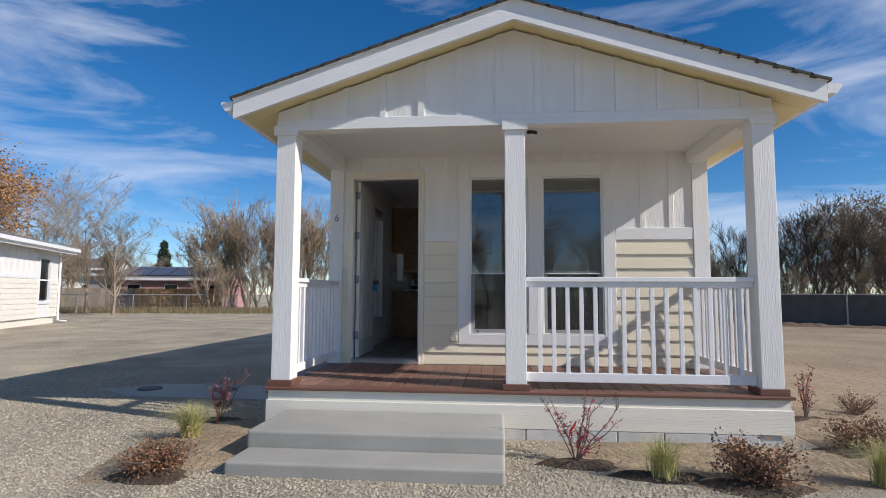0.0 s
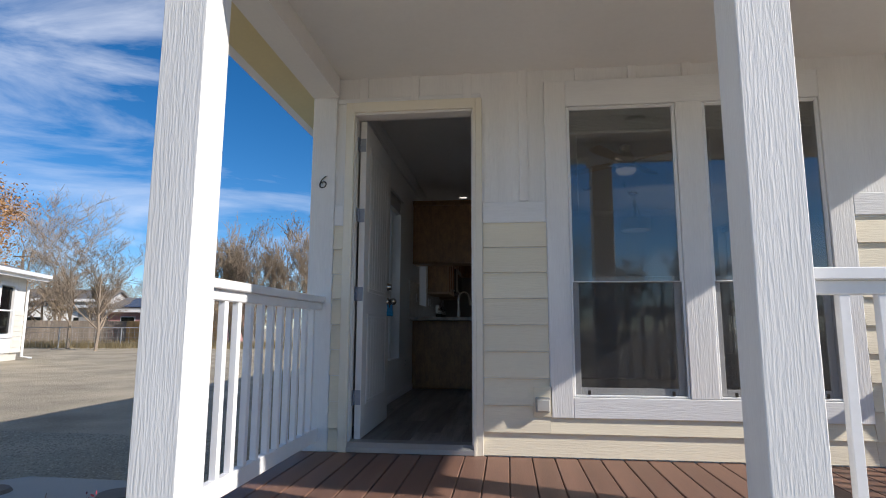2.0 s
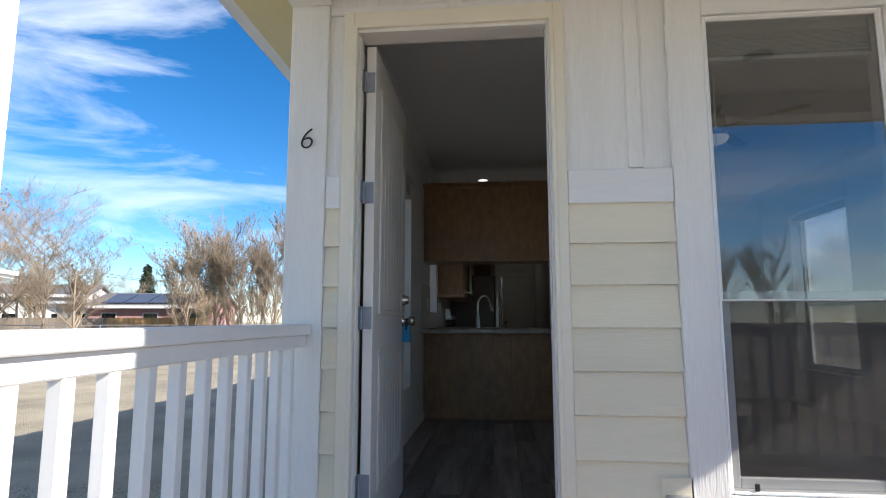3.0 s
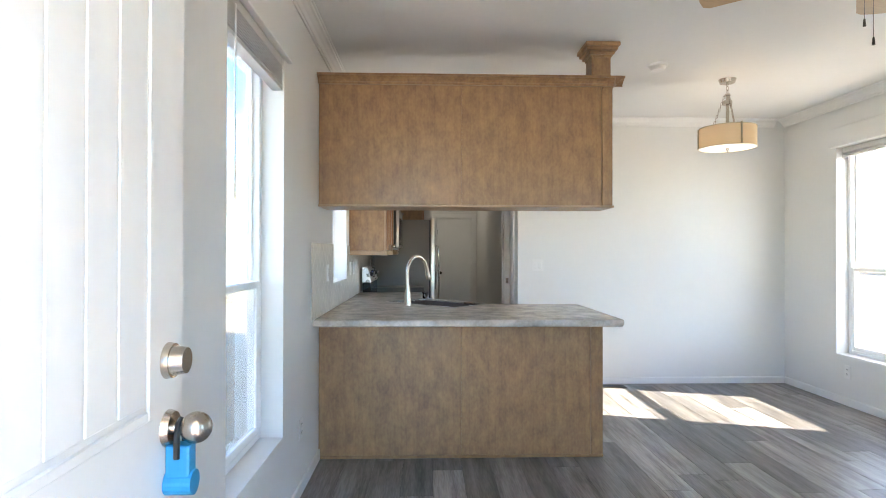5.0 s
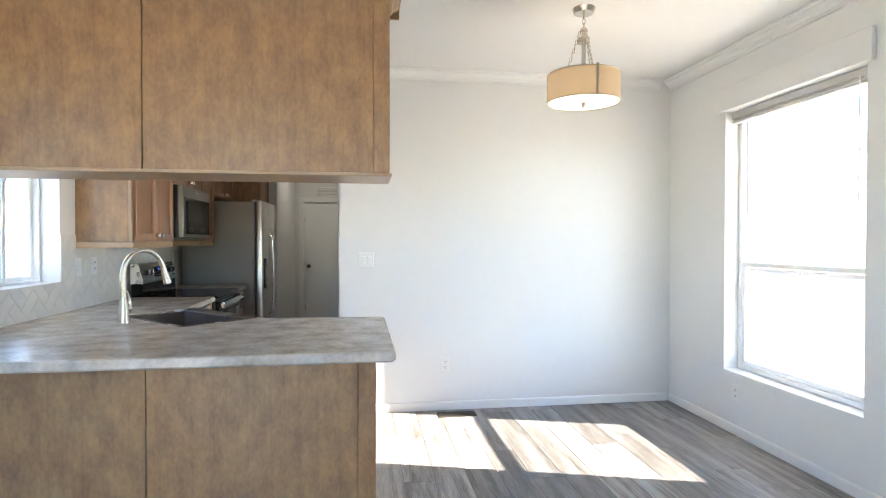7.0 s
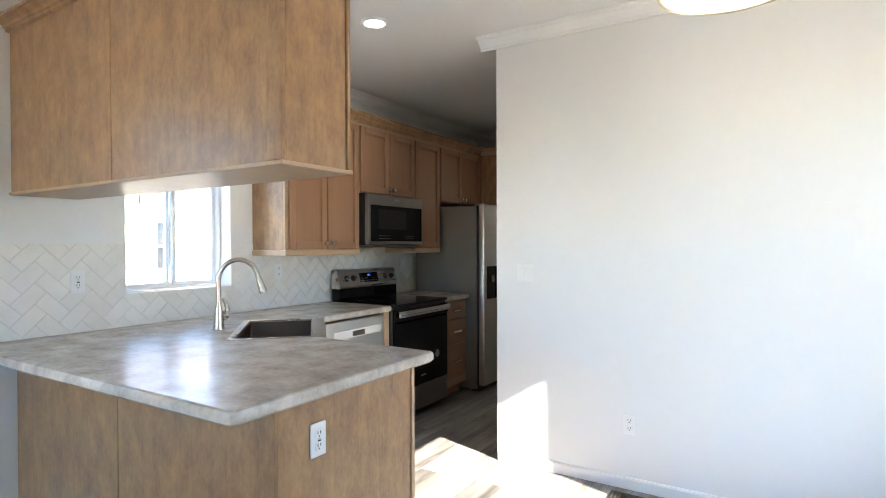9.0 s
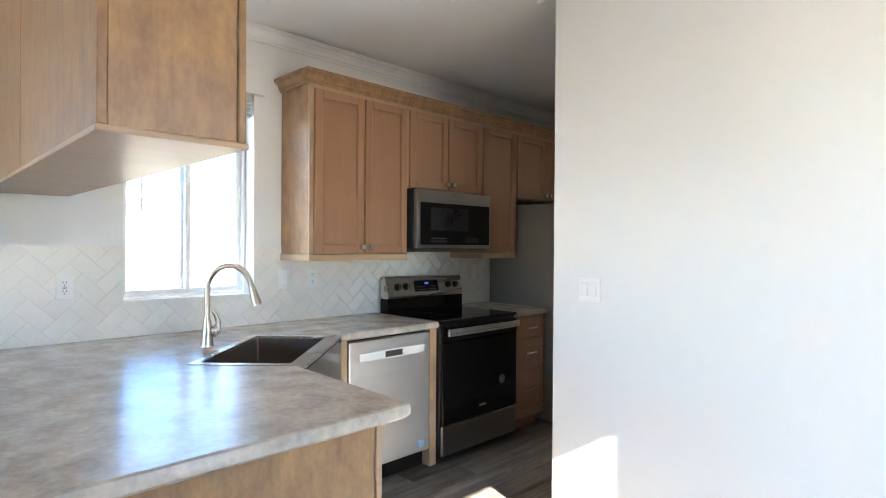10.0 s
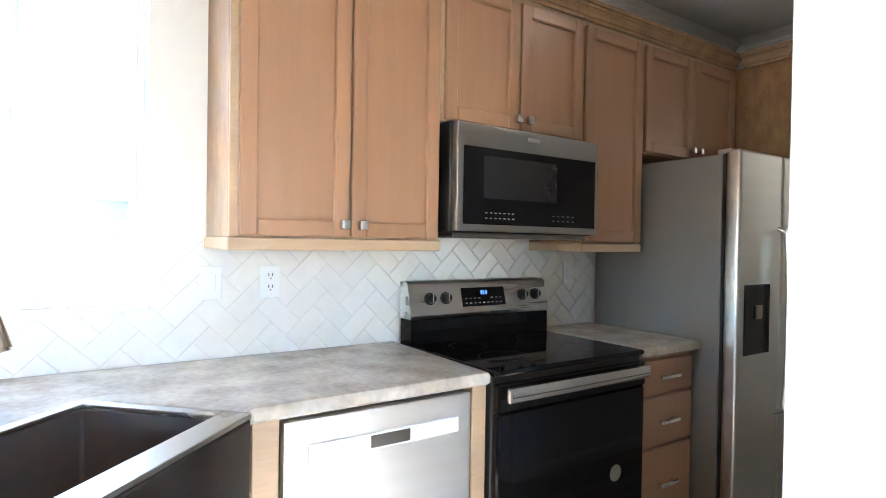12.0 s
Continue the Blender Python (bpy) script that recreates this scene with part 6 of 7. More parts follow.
rod(bm, (0, 0, 0), (0, 0, 6.5), 0.18, 0.03, 8)
part("trunk", bm, M["bark"], pine)
pt = []
for k in range(900):
    h = rpi.uniform(1.0, 6.8)
    rr = (6.9 - h) * 0.33 * math.sqrt(rpi.uniform(0.1, 1)) * (0.8 + 0.3 * math.sin(h * 5))
    a = rpi.uniform(0, 6.283)
    pt.append(Vector((rr * math.cos(a), rr * math.sin(a), h)))
lm = leaf_mesh("crown", pt, 8, 9, 0.14, 0.12)
lm.materials.append(M["leaf_pine"])
c = new("crown", lm)
c.parent = pine

# the prototypes take a place of their own, the rest are copies
for proto, az, dist, s, turn in ((bare_a, -38.2, 41, 1.12, 10), (bare_b, -36.2, 38, 1.0, 60), (thick, -24.0, 43, 1.05, 20), (dusky, 18.5, 58, 0.95, 33), (hazy, -28.9, 43, 1.08, 80), (rust, -45.5, 40, 1.15, 0), (willow, 31.5, 62, 1.2, 0), (pine, -32.3, 64, 0.95, 0)):
    x, y = polar(az, dist)
    proto.matrix_basis = pose(x, y, GROUND, 0, 0, turn) @ Matrix.Diagonal((s, s, s, 1))
for proto, az, dist, s, turn in (
        (bare_a, -41.3, 46, 1.3, 120), (bare_b, -40.2, 52, 1.25, 200), (bare_b, -33.6, 60, 0.8, 260), (bare_a, -34.8, 66, 0.85, 310),
        (thick, -28.3, 44, 1.08, 200), (thick, -27.2, 43, 1.0, 245), (hazy, -26.2, 45, 1.12, 290), (thick, -25.0, 44, 1.08, 330),
        (hazy, -22.8, 45, 1.15, 15), (thick, -21.6, 44, 1.1, 65), (thick, -20.3, 45, 1.15, 110), (hazy, -19.0, 45, 1.12, 170), (thick, -17.8, 46, 1.1, 222), (thick, -16.4, 46, 1.08, 266),
        (dusky, 19.8, 60, 1.0, 71), (hazy, 21.0, 57, 0.95, 102), (dusky, 22.3, 60, 1.05, 140), (dusky, 23.6, 58, 1.0, 190), (hazy, 24.8, 60, 1.05, 238), (dusky, 26.0, 58, 1.05, 280),
        (dusky, 27.2, 56, 1.15, 322), (willow, 29.2, 64, 1.05, 120), (dusky, 28.4, 55, 1.2, 12), (hazy, 29.8, 56, 1.15, 52), (dusky, 31.2, 55, 1.2, 92), (hazy, 32.6, 55, 1.2, 132), (dusky, 34.0, 54, 1.2, 172), (willow, 34.5, 62, 1.15, 240), (dusky, 35.6, 54, 1.2, 212), (hazy, 37.5, 53, 1.2, 262),
        (dusky, 46, 42, 1.0, 20), (hazy, 49, 41, 1.05, 70), (dusky, 52, 41, 1.0, 120), (dusky, 55, 40, 1.05, 170), (hazy, 58, 40, 1.0, 220), (dusky, 61, 40, 1.05, 270), (dusky, 64, 40, 1.0, 320), (hazy, 67, 40, 1.0, 15), (dusky, 70, 41, 1.0, 60),
        (dusky, 20.5, 50, 0.55, 44), (hazy, 22.0, 51, 0.5, 88), (dusky, 24.0, 50, 0.55, 132), (dusky, 25.6, 49, 0.5, 176), (hazy, 27.0, 48, 0.5, 220), (dusky, 28.5, 47, 0.55, 264), (dusky, 30.0, 46, 0.5, 308), (hazy, 31.6, 46, 0.5, 352), (dusky, 33.2, 45, 0.55, 36), (dusky, 35, 45, 0.5, 74), (thick, -24.8, 41, 0.5, 51), (hazy, -27, 41, 0.45, 95), (hazy, -39.4, 50, 0.95, 139), (hazy, -36.6, 50, 0.85, 33), (thick, -22, 42, 0.5, 10), (rust, -49, 44, 1.1, 140), (thick, 150, 33, 1.0, 30), (hazy, 156, 35, 1.0, 75), (thick, 161, 34, 1.1, 140), (thick, 167, 36, 1.0, 200), (hazy, 174, 35, 1.05, 250), (thick, 181, 36, 1.1, 310), (thick, 187, 34, 1.0, 5), (hazy, 194, 35, 1.1, 95), (bare_b, 165, 26, 0.95, 80), (bare_a, 172, 34, 1.1, 20), (bare_b, 190, 30, 1.1, 140), (pine, 178, 48, 1.0, 40)):
    plant_tree(proto, az, dist, s, turn)


def blade_tuft(name, x, y, height, count, spread, seed, label):
    r = random.Random(seed)
    vs, fs = [], []
    for k in range(count):
        a, lean = r.uniform(0, 6.283), r.uniform(0.05, 1.0) * spread
        h = height * r.uniform(0.6, 1.1)
        b = Vector((r.gauss(0, 0.03), r.gauss(0, 0.03), 0))
        d = Vector((math.cos(a), math.sin(a), 0))
        w = Vector((-d.y, d.x, 0)) * 0.0024
        i = len(vs)
        for f in (0.0, 0.4, 0.75):
            p = b + d * (lean * f * f) + Vector((0, 0, h * f * (1.1 - 0.3 * f * lean / spread)))
            vs.extend((tuple(p - w * (1 - f)), tuple(p + w * (1 - f))))
        p = b + d * lean + Vector((0, 0, h * (0.85 - 0.2 * lean / spread)))
        vs.append(tuple(p))
        fs.extend(((i, i + 1, i + 3, i + 2), (i + 2, i + 3, i + 5, i + 4), (i + 4, i + 5, i + 6)))
    me = bpy.data.meshes.new(name)
    me.from_pydata(vs, [], fs)
    me.materials.append(M["grass"])
    ob = tagged(new(name, me), label, "grass tuft", "porch bed plants")
    ob.location = (x, y, GROUND + 0.01)


def shrub(name, x, y, height, width, stems, leaf, per, size, seed, label, jitter=0.035):
    r = random.Random(seed)
    ob = thing(name, (x, y, GROUND), label, "shrub", "porch bed plants")
    bm = B()
    tips = []
    for k in range(stems):
        a = r.uniform(0, 6.283)
        lean = width * math.sqrt(r.random())
        pts = [Vector((x, y, GROUND - 0.01))]
        top = Vector((x + lean * math.cos(a), y + lean * math.sin(a), GROUND + height * r.uniform(0.35, 1.08)))
        for f in (0.35, 0.7, 1.0):
            pts.append(pts[0].lerp(top, f) + Vector((r.gauss(0, 0.012), r.gauss(0, 0.012), 0.05 * height * math.sin(f * 3))))
        tube(bm, pts, [0.006, 0.005, 0.004, 0.002], 5)
        for j in range(7):
            f = r.uniform(0.25, 1.0) * 2.99
            i = min(2, int(f))
            tips.append(pts[i].lerp(pts[i + 1], f - i))
            if r.random() < 0.5:
                q = tips[-1] + Vector((r.uniform(-0.07, 0.07), r.uniform(-0.07, 0.07), r.uniform(0.0, 0.09)))
                tube(bm, [tips[-1], q], [0.003, 0.0015], 4)
                tips.append(q)
    part("woody_stem", bm, M["bark"], ob)
    lm = leaf_mesh("foliage", tips, seed + 5, per, size, jitter)
    lm.materials.append(M[leaf])
    o = new("foliage", lm)
    o.parent = ob
    o.matrix_parent_inverse = BASE[ob].inverted()


for k, (x, y, w, h) in enumerate(((2.62, -2.56, 0.34, 0.14), (3.15, -2.80, 0.36, 0.12), (3.72, -2.96, 0.40, 0.20), (4.95, -2.0, 0.40, 0.2), (5.2, -0.8, 0.34, 0.2), (-0.46, -3.16, 0.32, 0.2), (-0.82, -1.5, 0.28, 0.2))):
    patch("mulch_mound", x, y, w, h, "low mound of dark mulch round a shrub", M["mulch"], 0.035, 30 + k)
shrub("barberry_shrub", 2.60, -2.50, 0.54, 0.36, 12, "leaf_red", 7, 0.010, 61, "sparse barberry shrub with dark red leaves", 0.012)
shrub("barberry_shrub", -0.85, -1.40, 0.46, 0.30, 10, "leaf_red", 6, 0.011, 62, "small barberry shrub with dark red leaves beside the steps", 0.013)
shrub("nandina_shrub", 3.77, -2.90, 0.24, 0.32, 40, "leaf_bronze", 7, 0.014, 63, "low nandina shrub with bronze-red leaves", 0.042)
shrub("nandina_shrub", -0.44, -3.12, 0.19, 0.25, 38, "leaf_bronze", 8, 0.012, 64, "low nandina shrub with bronze-green leaves beside the steps", 0.04)
shrub("nandina_shrub", 5.06, -1.86, 0.20, 0.28, 36, "leaf_bronze", 7, 0.014, 65, "low nandina shrub with bronze leaves at the house corner", 0.042)
shrub("barberry_shrub", 5.8, -0.54, 0.22, 0.22, 20, "leaf_bronze", 6, 0.009, 66, "fine bronze-red shrub in the side bed", 0.03)
shrub("barberry_shrub", 5.21, -0.70, 0.5, 0.16, 9, "leaf_red", 5, 0.011, 67, "thin barberry shrub at the house corner", 0.012)
blade_tuft("grass_tuft", 3.15, -2.84, 0.36, 520, 0.40, 71, "fine yellow-green feather grass tuft in the porch bed")
blade_tuft("grass_tuft", -0.70, -2.20, 0.40, 620, 0.52, 72, "fine yellow-green feather grass tuft beside the steps")
blade_tuft("grass_tuft", 4.63, -2.83, 0.38, 520, 0.42, 73, "fine yellow-green feather grass tuft past the porch corner")
# red ribbon tied to a stem
bm = B()
tube(bm, [(2.545, -2.545, GROUND + 0.20), (2.555, -2.55, GROUND + 0.26), (2.585, -2.55, GROUND + 0.29), (2.60, -2.545, GROUND + 0.33)], [0.006, 0.009, 0.009, 0.005], 6)
solo("red_ribbon", bm, mat("red_ribbon_plastic", (0.55, 0.02, 0.03), 0.5, bump=0), "bright red plastic ribbon tied to a stem", "ribbon")
# plant flag and tag
bm = B()
box(bm, -0.745, -1.66, GROUND, -0.733, -1.648, GROUND + 0.13)
solo("plant_tag", bm, mat("red_tag", (0.6, 0.03, 0.04), 0.5, bump=0), "small red plant tag stuck in the bed", "tag")

# dry grass along the far fences
rg2 = random.Random(9)
vs, fs = [], []
for k in range(5200):
    az = rg2.uniform(-46, -14)
    x, y = polar(az, rg2.gauss(37.5, 0.8) / math.cos(radians(az + 6)))
    h = rg2.uniform(0.15, 0.55)
    i = len(vs)
    w = 0.03
    vs.extend(((x - w, y, GROUND), (x + w, y, GROUND), (x + rg2.gauss(0, 0.12), y + rg2.gauss(0, 0.1), GROUND + h)))
    fs.append((i, i + 1, i + 2))
me = bpy.data.meshes.new("dry_weeds")
me.from_pydata(vs, [], fs)
me.materials.append(M["dry_grass"])
tagged(new("dry_weeds", me), "dry tan weeds along the far fence", "weeds", kind="stuff")

# ---------------------------------------------------------------- neighbours and fences
nb = thing("neighbour_house", (-17.2, 15.75, GROUND), "white and cream manufactured house across the gravel", "house")
nm = Matrix.Translation((-17.2, 15.75, GROUND)) @ Matrix.Rotation(radians(20.4), 4, "Z") @ Matrix.Scale(1.15, 4)  # local +x faces the lot, -y runs toward the road


def nb_part(nm_, bm, material, parent=nb, label=""):
    bm.transform(nm)
    return part(nm_, bm, material, parent, label)


nb_part("wall", wall_cells(B(), "y", -18, 0, 0.25, 2.75, -0.15, 0.0, [(-1.60, -0.78, 0.85, 2.35), (-10.05, -9.25, 0.85, 2.35)]), M["siding_white"])
bm = B()
box(bm, -6, -0.15, 0.25, -0.15, 0.0, 2.75)
nb_part("end_wall", bm, M["siding_white"])
bm = B()
box(bm, -6, -17.9, 0.0, -0.05, -0.1, 0.25)
nb_part("skirt", bm, M["skirt"])
for k in range(8):
    z = 0.25 + 0.17 * k
    for y0, y1 in ((-18, -10.17), (-9.13, -1.72), (-0.66, 0.0)):
        bm = B()
        prism(bm, [(0.002, z), (0.028, z), (0.012, z + 0.17), (0.002, z + 0.17)], y0, y1, "y")
        nb_part("plank", bm, M["skirt"])
bm = B()
box(bm, 0.002, -18, 1.61, 0.03, -1.72, 1.73)
nb_part("band_board", bm, M["rail_white"])
for k in range(44):
    y = -17.8 + 0.4 * k
    if -1.8 < y < -0.6 or -10.3 < y < -9.0:
        continue
    bm = B()
    box(bm, 0.002, y - 0.03, 1.73, 0.02, y + 0.03, 2.75)
    nb_part("batten", bm, M["siding_white"])
for w0, w1 in ((-1.60, -0.78), (-10.05, -9.25)):
    nw = nb_part("window", box(B(), -0.06, w0 + 0.03, 0.88, -0.03, w1 - 0.03, 2.32), M["black_gloss"])
    for v in ((0.002, w0 - 0.12, 0.73, 0.035, w0, 2.47), (0.002, w1, 0.73, 0.035, w1 + 0.12, 2.47), (0.002, w0, 0.73, 0.035, w1, 0.85), (0.002, w0, 2.35, 0.035, w1, 2.47), (-0.03, w0, 1.56, -0.005, w1, 1.61)):
        nb_part("window_frame", box(B(), *v), M["rail_white"], nw)
bm = B()
prism(bm, [(0.45, 2.62), (0.45, 2.82), (-3.1, 3.75), (-6.6, 2.82), (-6.6, 2.62), (-3.1, 3.55)], -18.6, 0.4, "y")
nb_part("roof", bm, M["grey_roof"])
bm = B()
box(bm, 0.451, -18.6, 2.60, 0.48, 0.42, 2.84)
box(bm, 0.48, -18.6, 2.70, 0.59, 0.42, 2.82)
nb_part("gutter", bm, M["rail_white"])
bm = B()
tube(bm, [(0.5, 0.1, 2.7), (0.06, 0.02, 2.5), (0.06, 0.02, 0.1), (0.35, 0.05, 0.05)], 0.04, 6)
nb_part("downspout", bm, M["rail_white"])

def far_house(az, dist, turn, w, d, h, pitch, wall, label, solar=False, trim="rail_white"):
    x, y = polar(az, dist)
    ob = thing("far_house", (x, y, GROUND), label, "house", "houses beyond the fence")
    m = Matrix.Translation((x, y, GROUND)) @ Matrix.Rotation(radians(turn), 4, "Z")

    def add(nm_, bm, material, parent=ob):
        bm.transform(m)
        return part(nm_, bm, material, parent)

    add("wall", box(B(), -w / 2, -d / 2, 0, w / 2, d / 2, h), M[wall])
    bm = B()
    prism(bm, [(-d / 2 - 0.4, h - 0.1), (-d / 2 - 0.4, h + 0.08), (0, h + pitch), (d / 2 + 0.4, h + 0.08), (d / 2 + 0.4, h - 0.1), (0, h + pitch - 0.18)], -w / 2 - 0.3, w / 2 + 0.3, "x")
    add("roof", bm, M["grey_roof"])
    add("fascia", box(B(), -w / 2 - 0.3, -d / 2 - 0.45, h - 0.12, w / 2 + 0.3, -d / 2 - 0.41, h + 0.10), M[trim])
    for s in (-1, 1):
        bm = B()
        prism(bm, [(-d / 2, h), (0, h + pitch - 0.2), (d / 2, h)], s * w / 2 - 0.05, s * w / 2 + 0.05, "x")
        add("gable", bm, M[wall])
    n = max(2, int(w / 3))
    for k in range(n):
        c = -w / 2 + (k + 0.5) * w / n
        g = add("window", box(B(), c - 0.5, -d / 2 - 0.03, 1.0, c + 0.5, -d / 2 + 0.02, 2.0), M["black_gloss"])
        add("window_frame", box(B(), c - 0.56, -d / 2 - 0.02, 0.94, c + 0.56, -d / 2 - 0.001, 2.06), M["rail_white"], g)
    if solar:
        for k in range(4):
            bm = B()
            y0, y1 = -d / 2 + 0.1, -0.6
            zz = lambda q: h + 0.08 + (pitch - 0.08) * (q + d / 2 + 0.4) / (d / 2 + 0.4) + 0.05
            c0 = -w / 2 + 0.8 + k * 1.7
            prism(bm, [(y0, zz(y0)), (y1, zz(y1)), (y1, zz(y1) + 0.05), (y0, zz(y0) + 0.05)], c0, c0 + 1.6, "x")
            add("solar_panel", bm, M["solar"])


far_house(-30.4, 56, 12, 9, 7, 2.5, 1.2, "pink", "low pink stucco house with dark solar panels", True)
far_house(-36.4, 60, 5, 8, 6, 2.9, 0.35, "grey_paint", "low grey house beyond the fence")
far_house(-40.0, 62, 20, 10, 7, 3.4, 1.1, "siding_white", "pale house beyond the fence")

# board fence
bf = thing("board_fence", (*polar(-31, 47), GROUND), "weathered tan wooden board fence along the far lot", "fence")
me_b = bpy.data.meshes.new("fence_board")
tmp = box(B(), -0.07, -0.01, 0.0, 0.07, 0.01, 1.65)
tmp.to_mesh(me_b)
tmp.free()
me_g = me_b.copy()
me_b.materials.append(M["fence_wood"])
me_g.materials.append(M["fence_grey"])
p0, p1 = Vector(polar(-34.5, 47.5)), Vector(polar(-27.2, 46.5))
for k in range(42):
    q = p0.lerp(p1, k / 41)
    piece("fence_board", me_b, bf, pose(q.x, q.y, GROUND, 0, 0, 30))
gf = thing("board_fence", (*polar(-38, 47), GROUND), "weathered grey wooden board fence along the far lot", "fence")
p0, p1 = Vector(polar(-45, 50)), Vector(polar(-34.6, 47.5))
for k in range(62):
    q = p0.lerp(p1, k / 61)
    piece("fence_board", me_g, gf, pose(q.x, q.y, GROUND, 0, 0, 30))


def mesh_fence(name, a, b, height, screen, label, step=2.4):
    a, b = Vector(a), Vector(b)
    ob = thing(name, (*((a + b) / 2), GROUND), label, "fence")
    n = max(1, round((b - a).length / step))
    for k in range(n + 1):
        q = a.lerp(b, k / n)
        part("post", rod(B(), (q.x, q.y, GROUND - 0.05), (q.x, q.y, GROUND + height), 0.035, 0.035, 8), M["galv"], ob)
    part("top_rail", rod(B(), (a.x, a.y, GROUND + height), (b.x, b.y, GROUND + height), 0.025, 0.025, 8), M["galv"], ob)
    d = (b - a).normalized()
    nrm = Vector((-d.y, d.x))
    if screen:
        bm = B()
        m = Matrix(((d.x, nrm.x, 0, a.x), (d.y, nrm.y, 0, a.y), (0, 0, 1, GROUND), (0, 0, 0, 1)))
        box(bm, 0, 0.04, 0.03, (b - a).length, 0.048, height - 0.03)
        bm.transform(m)
        part("privacy_screen", bm, M["screen"], ob, "dark woven privacy screen")
    else:
        bm = B()
        for k in range(int((b - a).length / 0.3)):
            q = a + d * (0.3 * k)
            rod(bm, (q.x, q.y, GROUND), (q.x, q.y, GROUND + height), 0.006, 0.006, 4)
        for zz in (0.3, 0.6, 0.9):
            rod(bm, (a.x, a.y, GROUND + zz), (b.x, b.y, GROUND + zz), 0.006, 0.006, 4)
        part("wire_mesh", bm, M["galv"], ob)
    return ob


mesh_fence("screened_fence", (8.0, 22.5), (30.0, 12.0), 1.35, True, "chain-link fence with a dark privacy screen")
mesh_fence("screened_fence", (30.0, 12.0), (33.0, -10.0), 1.35, True, "chain-link fence with a dark privacy screen")
mesh_fence("wire_fence", polar(-43, 44), polar(-17, 42), 1.2, False, "thin wire fence before the far houses", 3.0)
bm = B()
rb = random.Random(12)
rows = []
for k in range(121):
    f = k / 120
    x, y = 8.0 + 22 * f, 22.0 - 10.5 * f
    h = 0.10 + 0.05 * math.sin(9 * f) + rb.uniform(-0.03, 0.05)
    rows.append([bm.verts.new((x + 0.43 * o, y + 0.9 * o + rb.uniform(-0.06, 0.06), GROUND + h * g - 0.01))
                 for o, g in ((-1.5, 0), (-1.0, 0.45), (-0.55, 0.9), (-0.1, 1.0), (0.3, 0.5), (0.5, 0))])
for p, q in zip(rows, rows[1:]):
    for i in range(5):
        bm.faces.new((p[i], p[i + 1], q[i + 1], q[i]))
solo("soil_berm", bm, M["berm"], "low dark soil berm along the screened fence", "soil", kind="stuff")

# pole lines
for az, dist, h in ((-42.5, 70, 8.5), (-20.0, 74, 8.5), (158, 62, 8.5), (150, 70, 8.0)):
    x, y = polar(az, dist)
    up = thing("utility_pole", (x, y, GROUND), "weathered wooden utility pole with a crossarm", "pole", "utility poles")
    part("shaft", rod(B(), (x, y, GROUND), (x, y, GROUND + h), 0.14, 0.10, 10), M["bark"], up)
    part("crossarm", box(B(), x - 1.0, y - 0.06, GROUND + h - 0.6, x + 1.0, y + 0.06, GROUND + h - 0.48), M["bark"], up)
wires = thing("power_lines", (*polar(-31, 70), GROUND + 7.5), "thin dark power lines between utility poles", "cable")
a, b = Vector((*polar(-42.5, 70), GROUND + 8.0)), Vector((*polar(-20.0, 74), GROUND + 8.0))
for o in (-0.8, 0.8):
    bm = B()
    tube(bm, [a.lerp(b, k / 16) + Vector((o, 0, -2.4 * math.sin(math.pi * k / 16))) for k in range(17)], 0.02, 4)
    part("wire", bm, M["black"], wires)

# ---------------------------------------------------------------- surface pieces
# herringbone tile on the kitchen wall
splash = thing("backsplash", (0.003, 5.0, 0.916), "cream herringbone tile backsplash with grey grout", "backsplash", kind="structure")
Y0, Y1, Z0, Z1 = 3.262, 6.89, 0.916, 1.385
bm = wall_cells(B(), "y", Y0, Y1, Z0, Z1, 0.0005, 0.0035, [(4.03, 4.73, 1.10, Z1)])
part("grout_bed", bm, M["grout"], splash)


def clip(poly, axis, value, keep):
    res = []
    for i in range(len(poly)):
        p, q = poly[i - 1], poly[i]
        ip, iq = keep * (p[axis] - value) >= 0, keep * (q[axis] - value) >= 0
        if ip != iq:
            t = (value - p[axis]) / (q[axis] - p[axis])
            res.append((p[0] + t * (q[0] - p[0]), p[1] + t * (q[1] - p[1])))
        if iq:
            res.append(q)
    return res


def area(p):
    return abs(sum(p[i - 1][0] * p[i][1] - p[i][0] * p[i - 1][1] for i in range(len(p)))) / 2


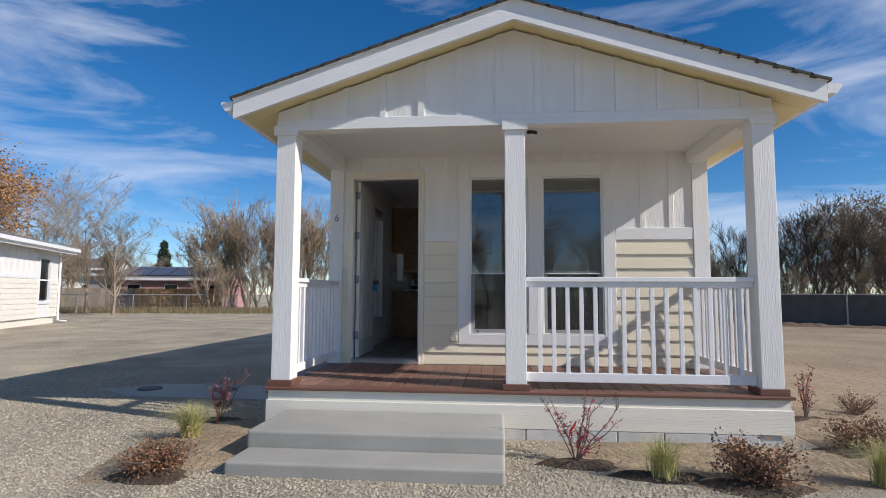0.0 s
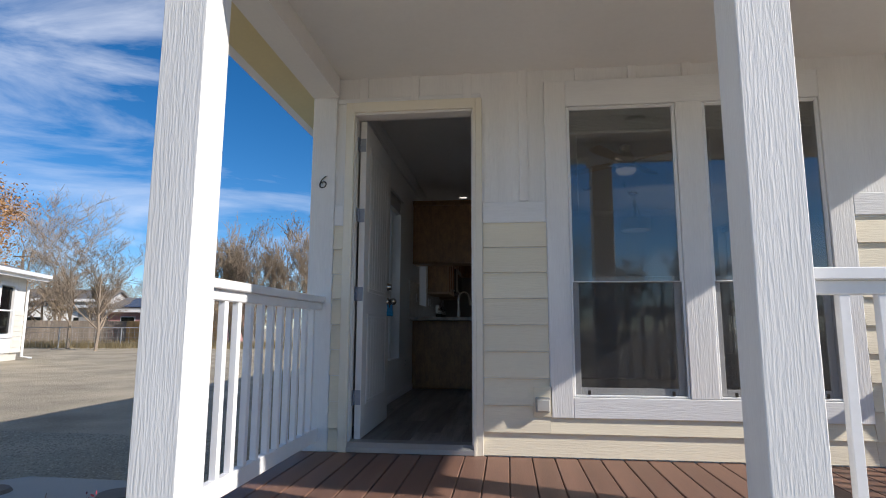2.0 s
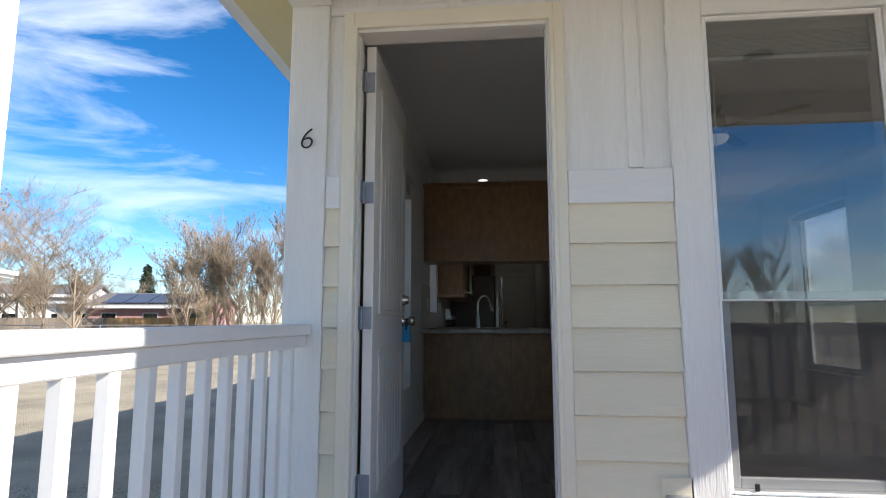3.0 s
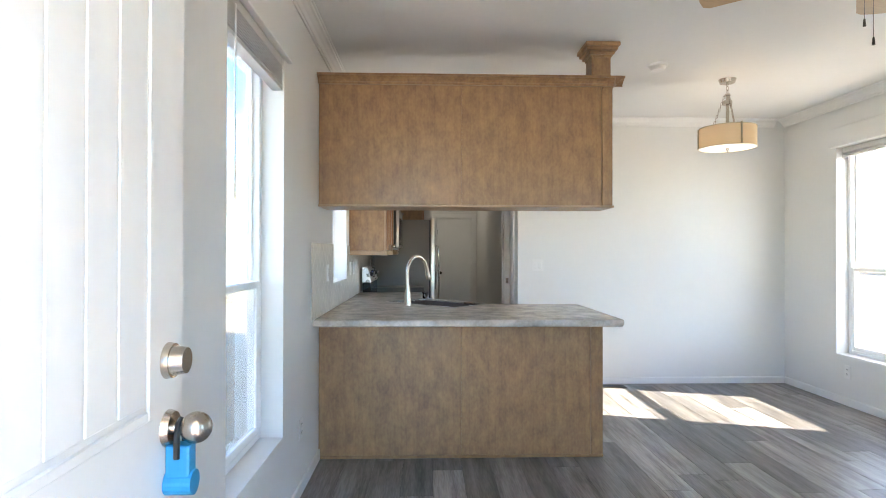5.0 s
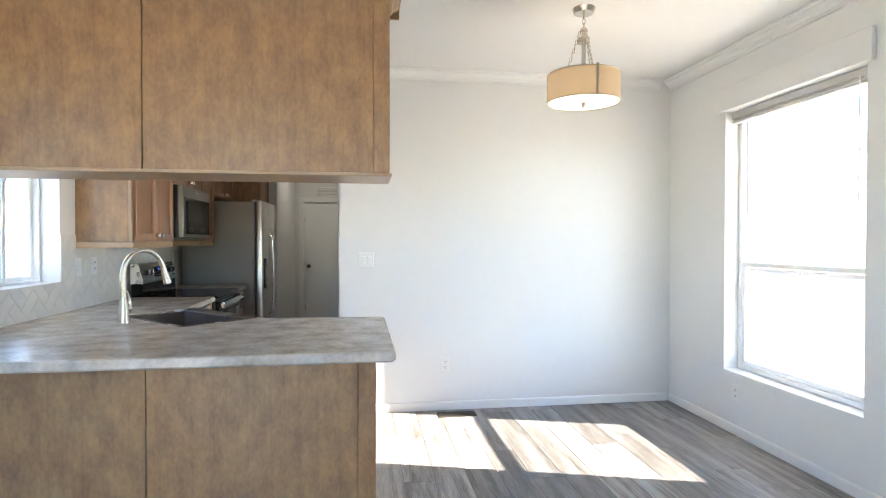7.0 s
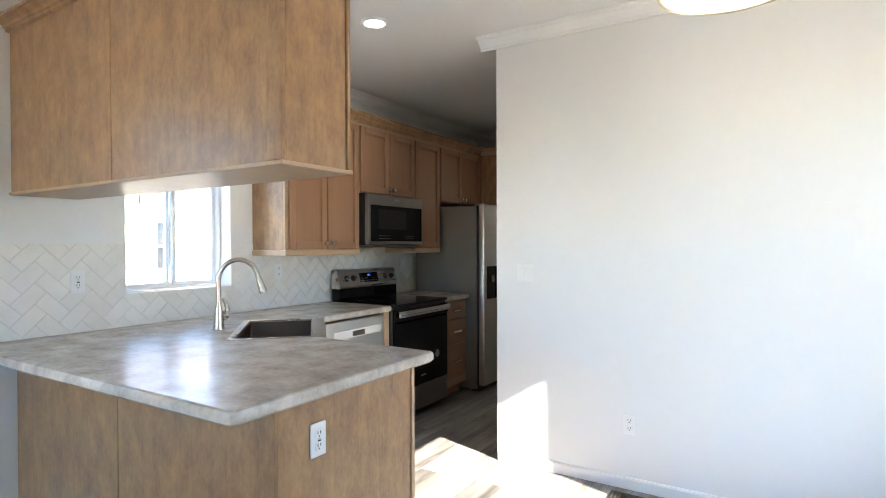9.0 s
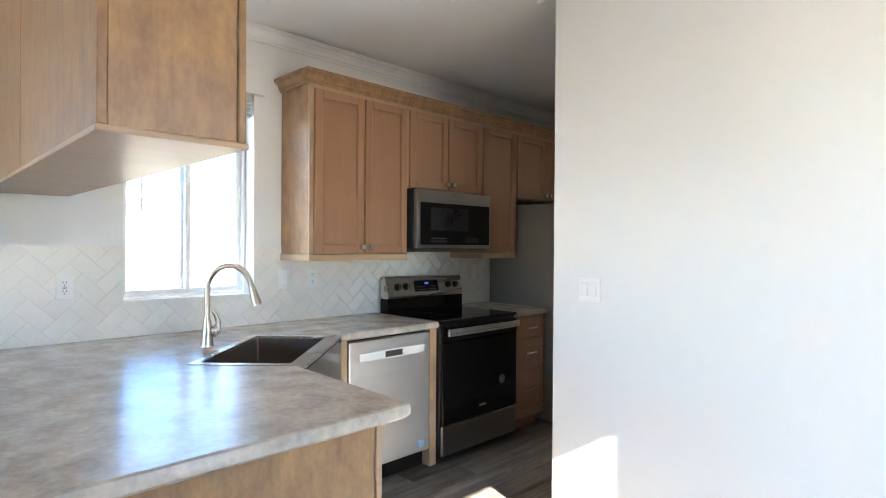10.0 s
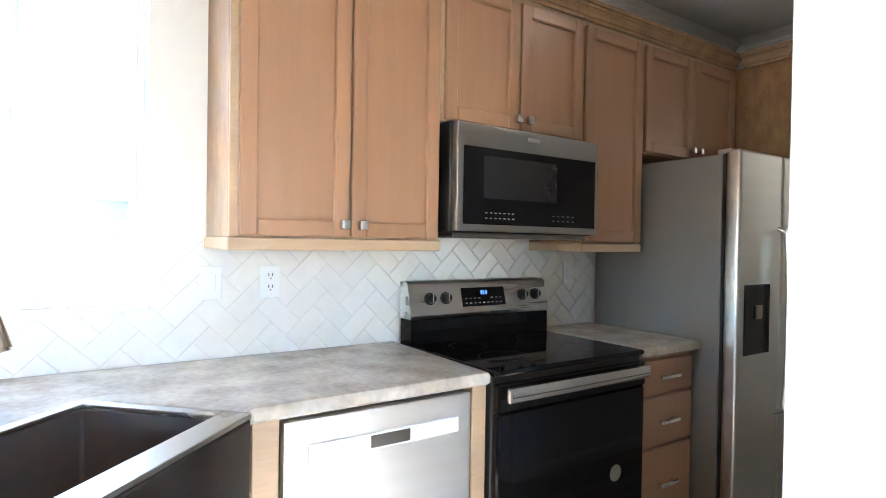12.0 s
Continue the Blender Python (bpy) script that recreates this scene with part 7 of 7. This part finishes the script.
TL, TW, G = 0.152, 0.076, 0.0028
c45 = math.sqrt(0.5)
count = 0
for i in range(-45, 80):
    for j in range(-45, 80):
        for upright in (False, True):
            # herringbone cell: steps of one tile width along both diagonals, shifted pairs
            if upright:
                a0, b0 = i * TW + 4 * TW * j + TL, i * TW - TW
                w, h = TW, TL
            else:
                a0, b0, w, h = i * TW + 4 * TW * j, i * TW, TL, TW
            pts = [(a0 + G / 2, b0 + G / 2), (a0 + w - G / 2, b0 + G / 2), (a0 + w - G / 2, b0 + h - G / 2), (a0 + G / 2, b0 + h - G / 2)]
            poly = [(4.6 + (p - q) * c45, 0.6 + (p + q) * c45) for p, q in pts]
            if max(p[0] for p in poly) < Y0 or min(p[0] for p in poly) > Y1 or max(p[1] for p in poly) < Z0 or min(p[1] for p in poly) > Z1:
                continue
            for ax, v, k in ((0, Y0, 1), (0, Y1, -1), (1, Z0, 1), (1, Z1, -1)):
                poly = clip(poly, ax, v, k)
                if len(poly) < 3:
                    break
            if len(poly) < 3:
                continue
            bits = [poly]
            if max(p[0] for p in poly) > 4.03 and min(p[0] for p in poly) < 4.73 and max(p[1] for p in poly) > 1.10:
                low = clip(poly, 1, 1.10, -1)
                up = clip(poly, 1, 1.10, 1)
                bits = [low]
                if len(up) >= 3:
                    bits += [clip(up, 0, 4.03, -1), clip(up, 0, 4.73, 1)]
            for bit in bits:
                if len(bit) < 3 or area(bit) < 0.0002:
                    continue
                tb = B()
                prism(tb, bit, 0.0036, 0.0068, "x")
                part("tile", tb, M["tile"], splash)
                count += 1

# floor planks
PW, PL = 0.183, 1.22
plank_me = bpy.data.meshes.new("floor_plank")
tmp = box(B(), -PW / 2 + 0.0008, -PL / 2 + 0.0008, -0.006, PW / 2 - 0.0008, PL / 2 - 0.0008, 0.0, 0.0012)
tmp.to_mesh(plank_me)
tmp.free()
plank_me.materials.append(M["plank"])
rf = random.Random(77)
for i in range(24):
    x = 0.0 + PW * (i + 0.5)
    off = rf.uniform(0, PL)
    for j in range(-1, 9):
        y = 0.11 + off + PL * (j + 0.5) - PL / 2
        if y - PL / 2 < 0.10:
            if y + PL / 2 > 0.25:
                tb = box(B(), x - PW / 2 + 0.0008, 0.11, -0.006, x + PW / 2 - 0.0008, y + PL / 2 - 0.0008, 0.0, 0.0012)
                part("floor_plank", tb, M["plank"], floor)
            continue
        if x > 1.8 and y > 6.3 or y > 9.6:
            continue
        if x + PW / 2 > 4.36:
            tb = box(B(), x - PW / 2 + 0.0008, y - PL / 2 + 0.0008, -0.006, 4.358, y + PL / 2 - 0.0008, 0.0, 0.0012)
            part("floor_plank", tb, M["plank"], floor)
            continue
        piece("floor_plank", plank_me, floor, pose(x, y, 0))
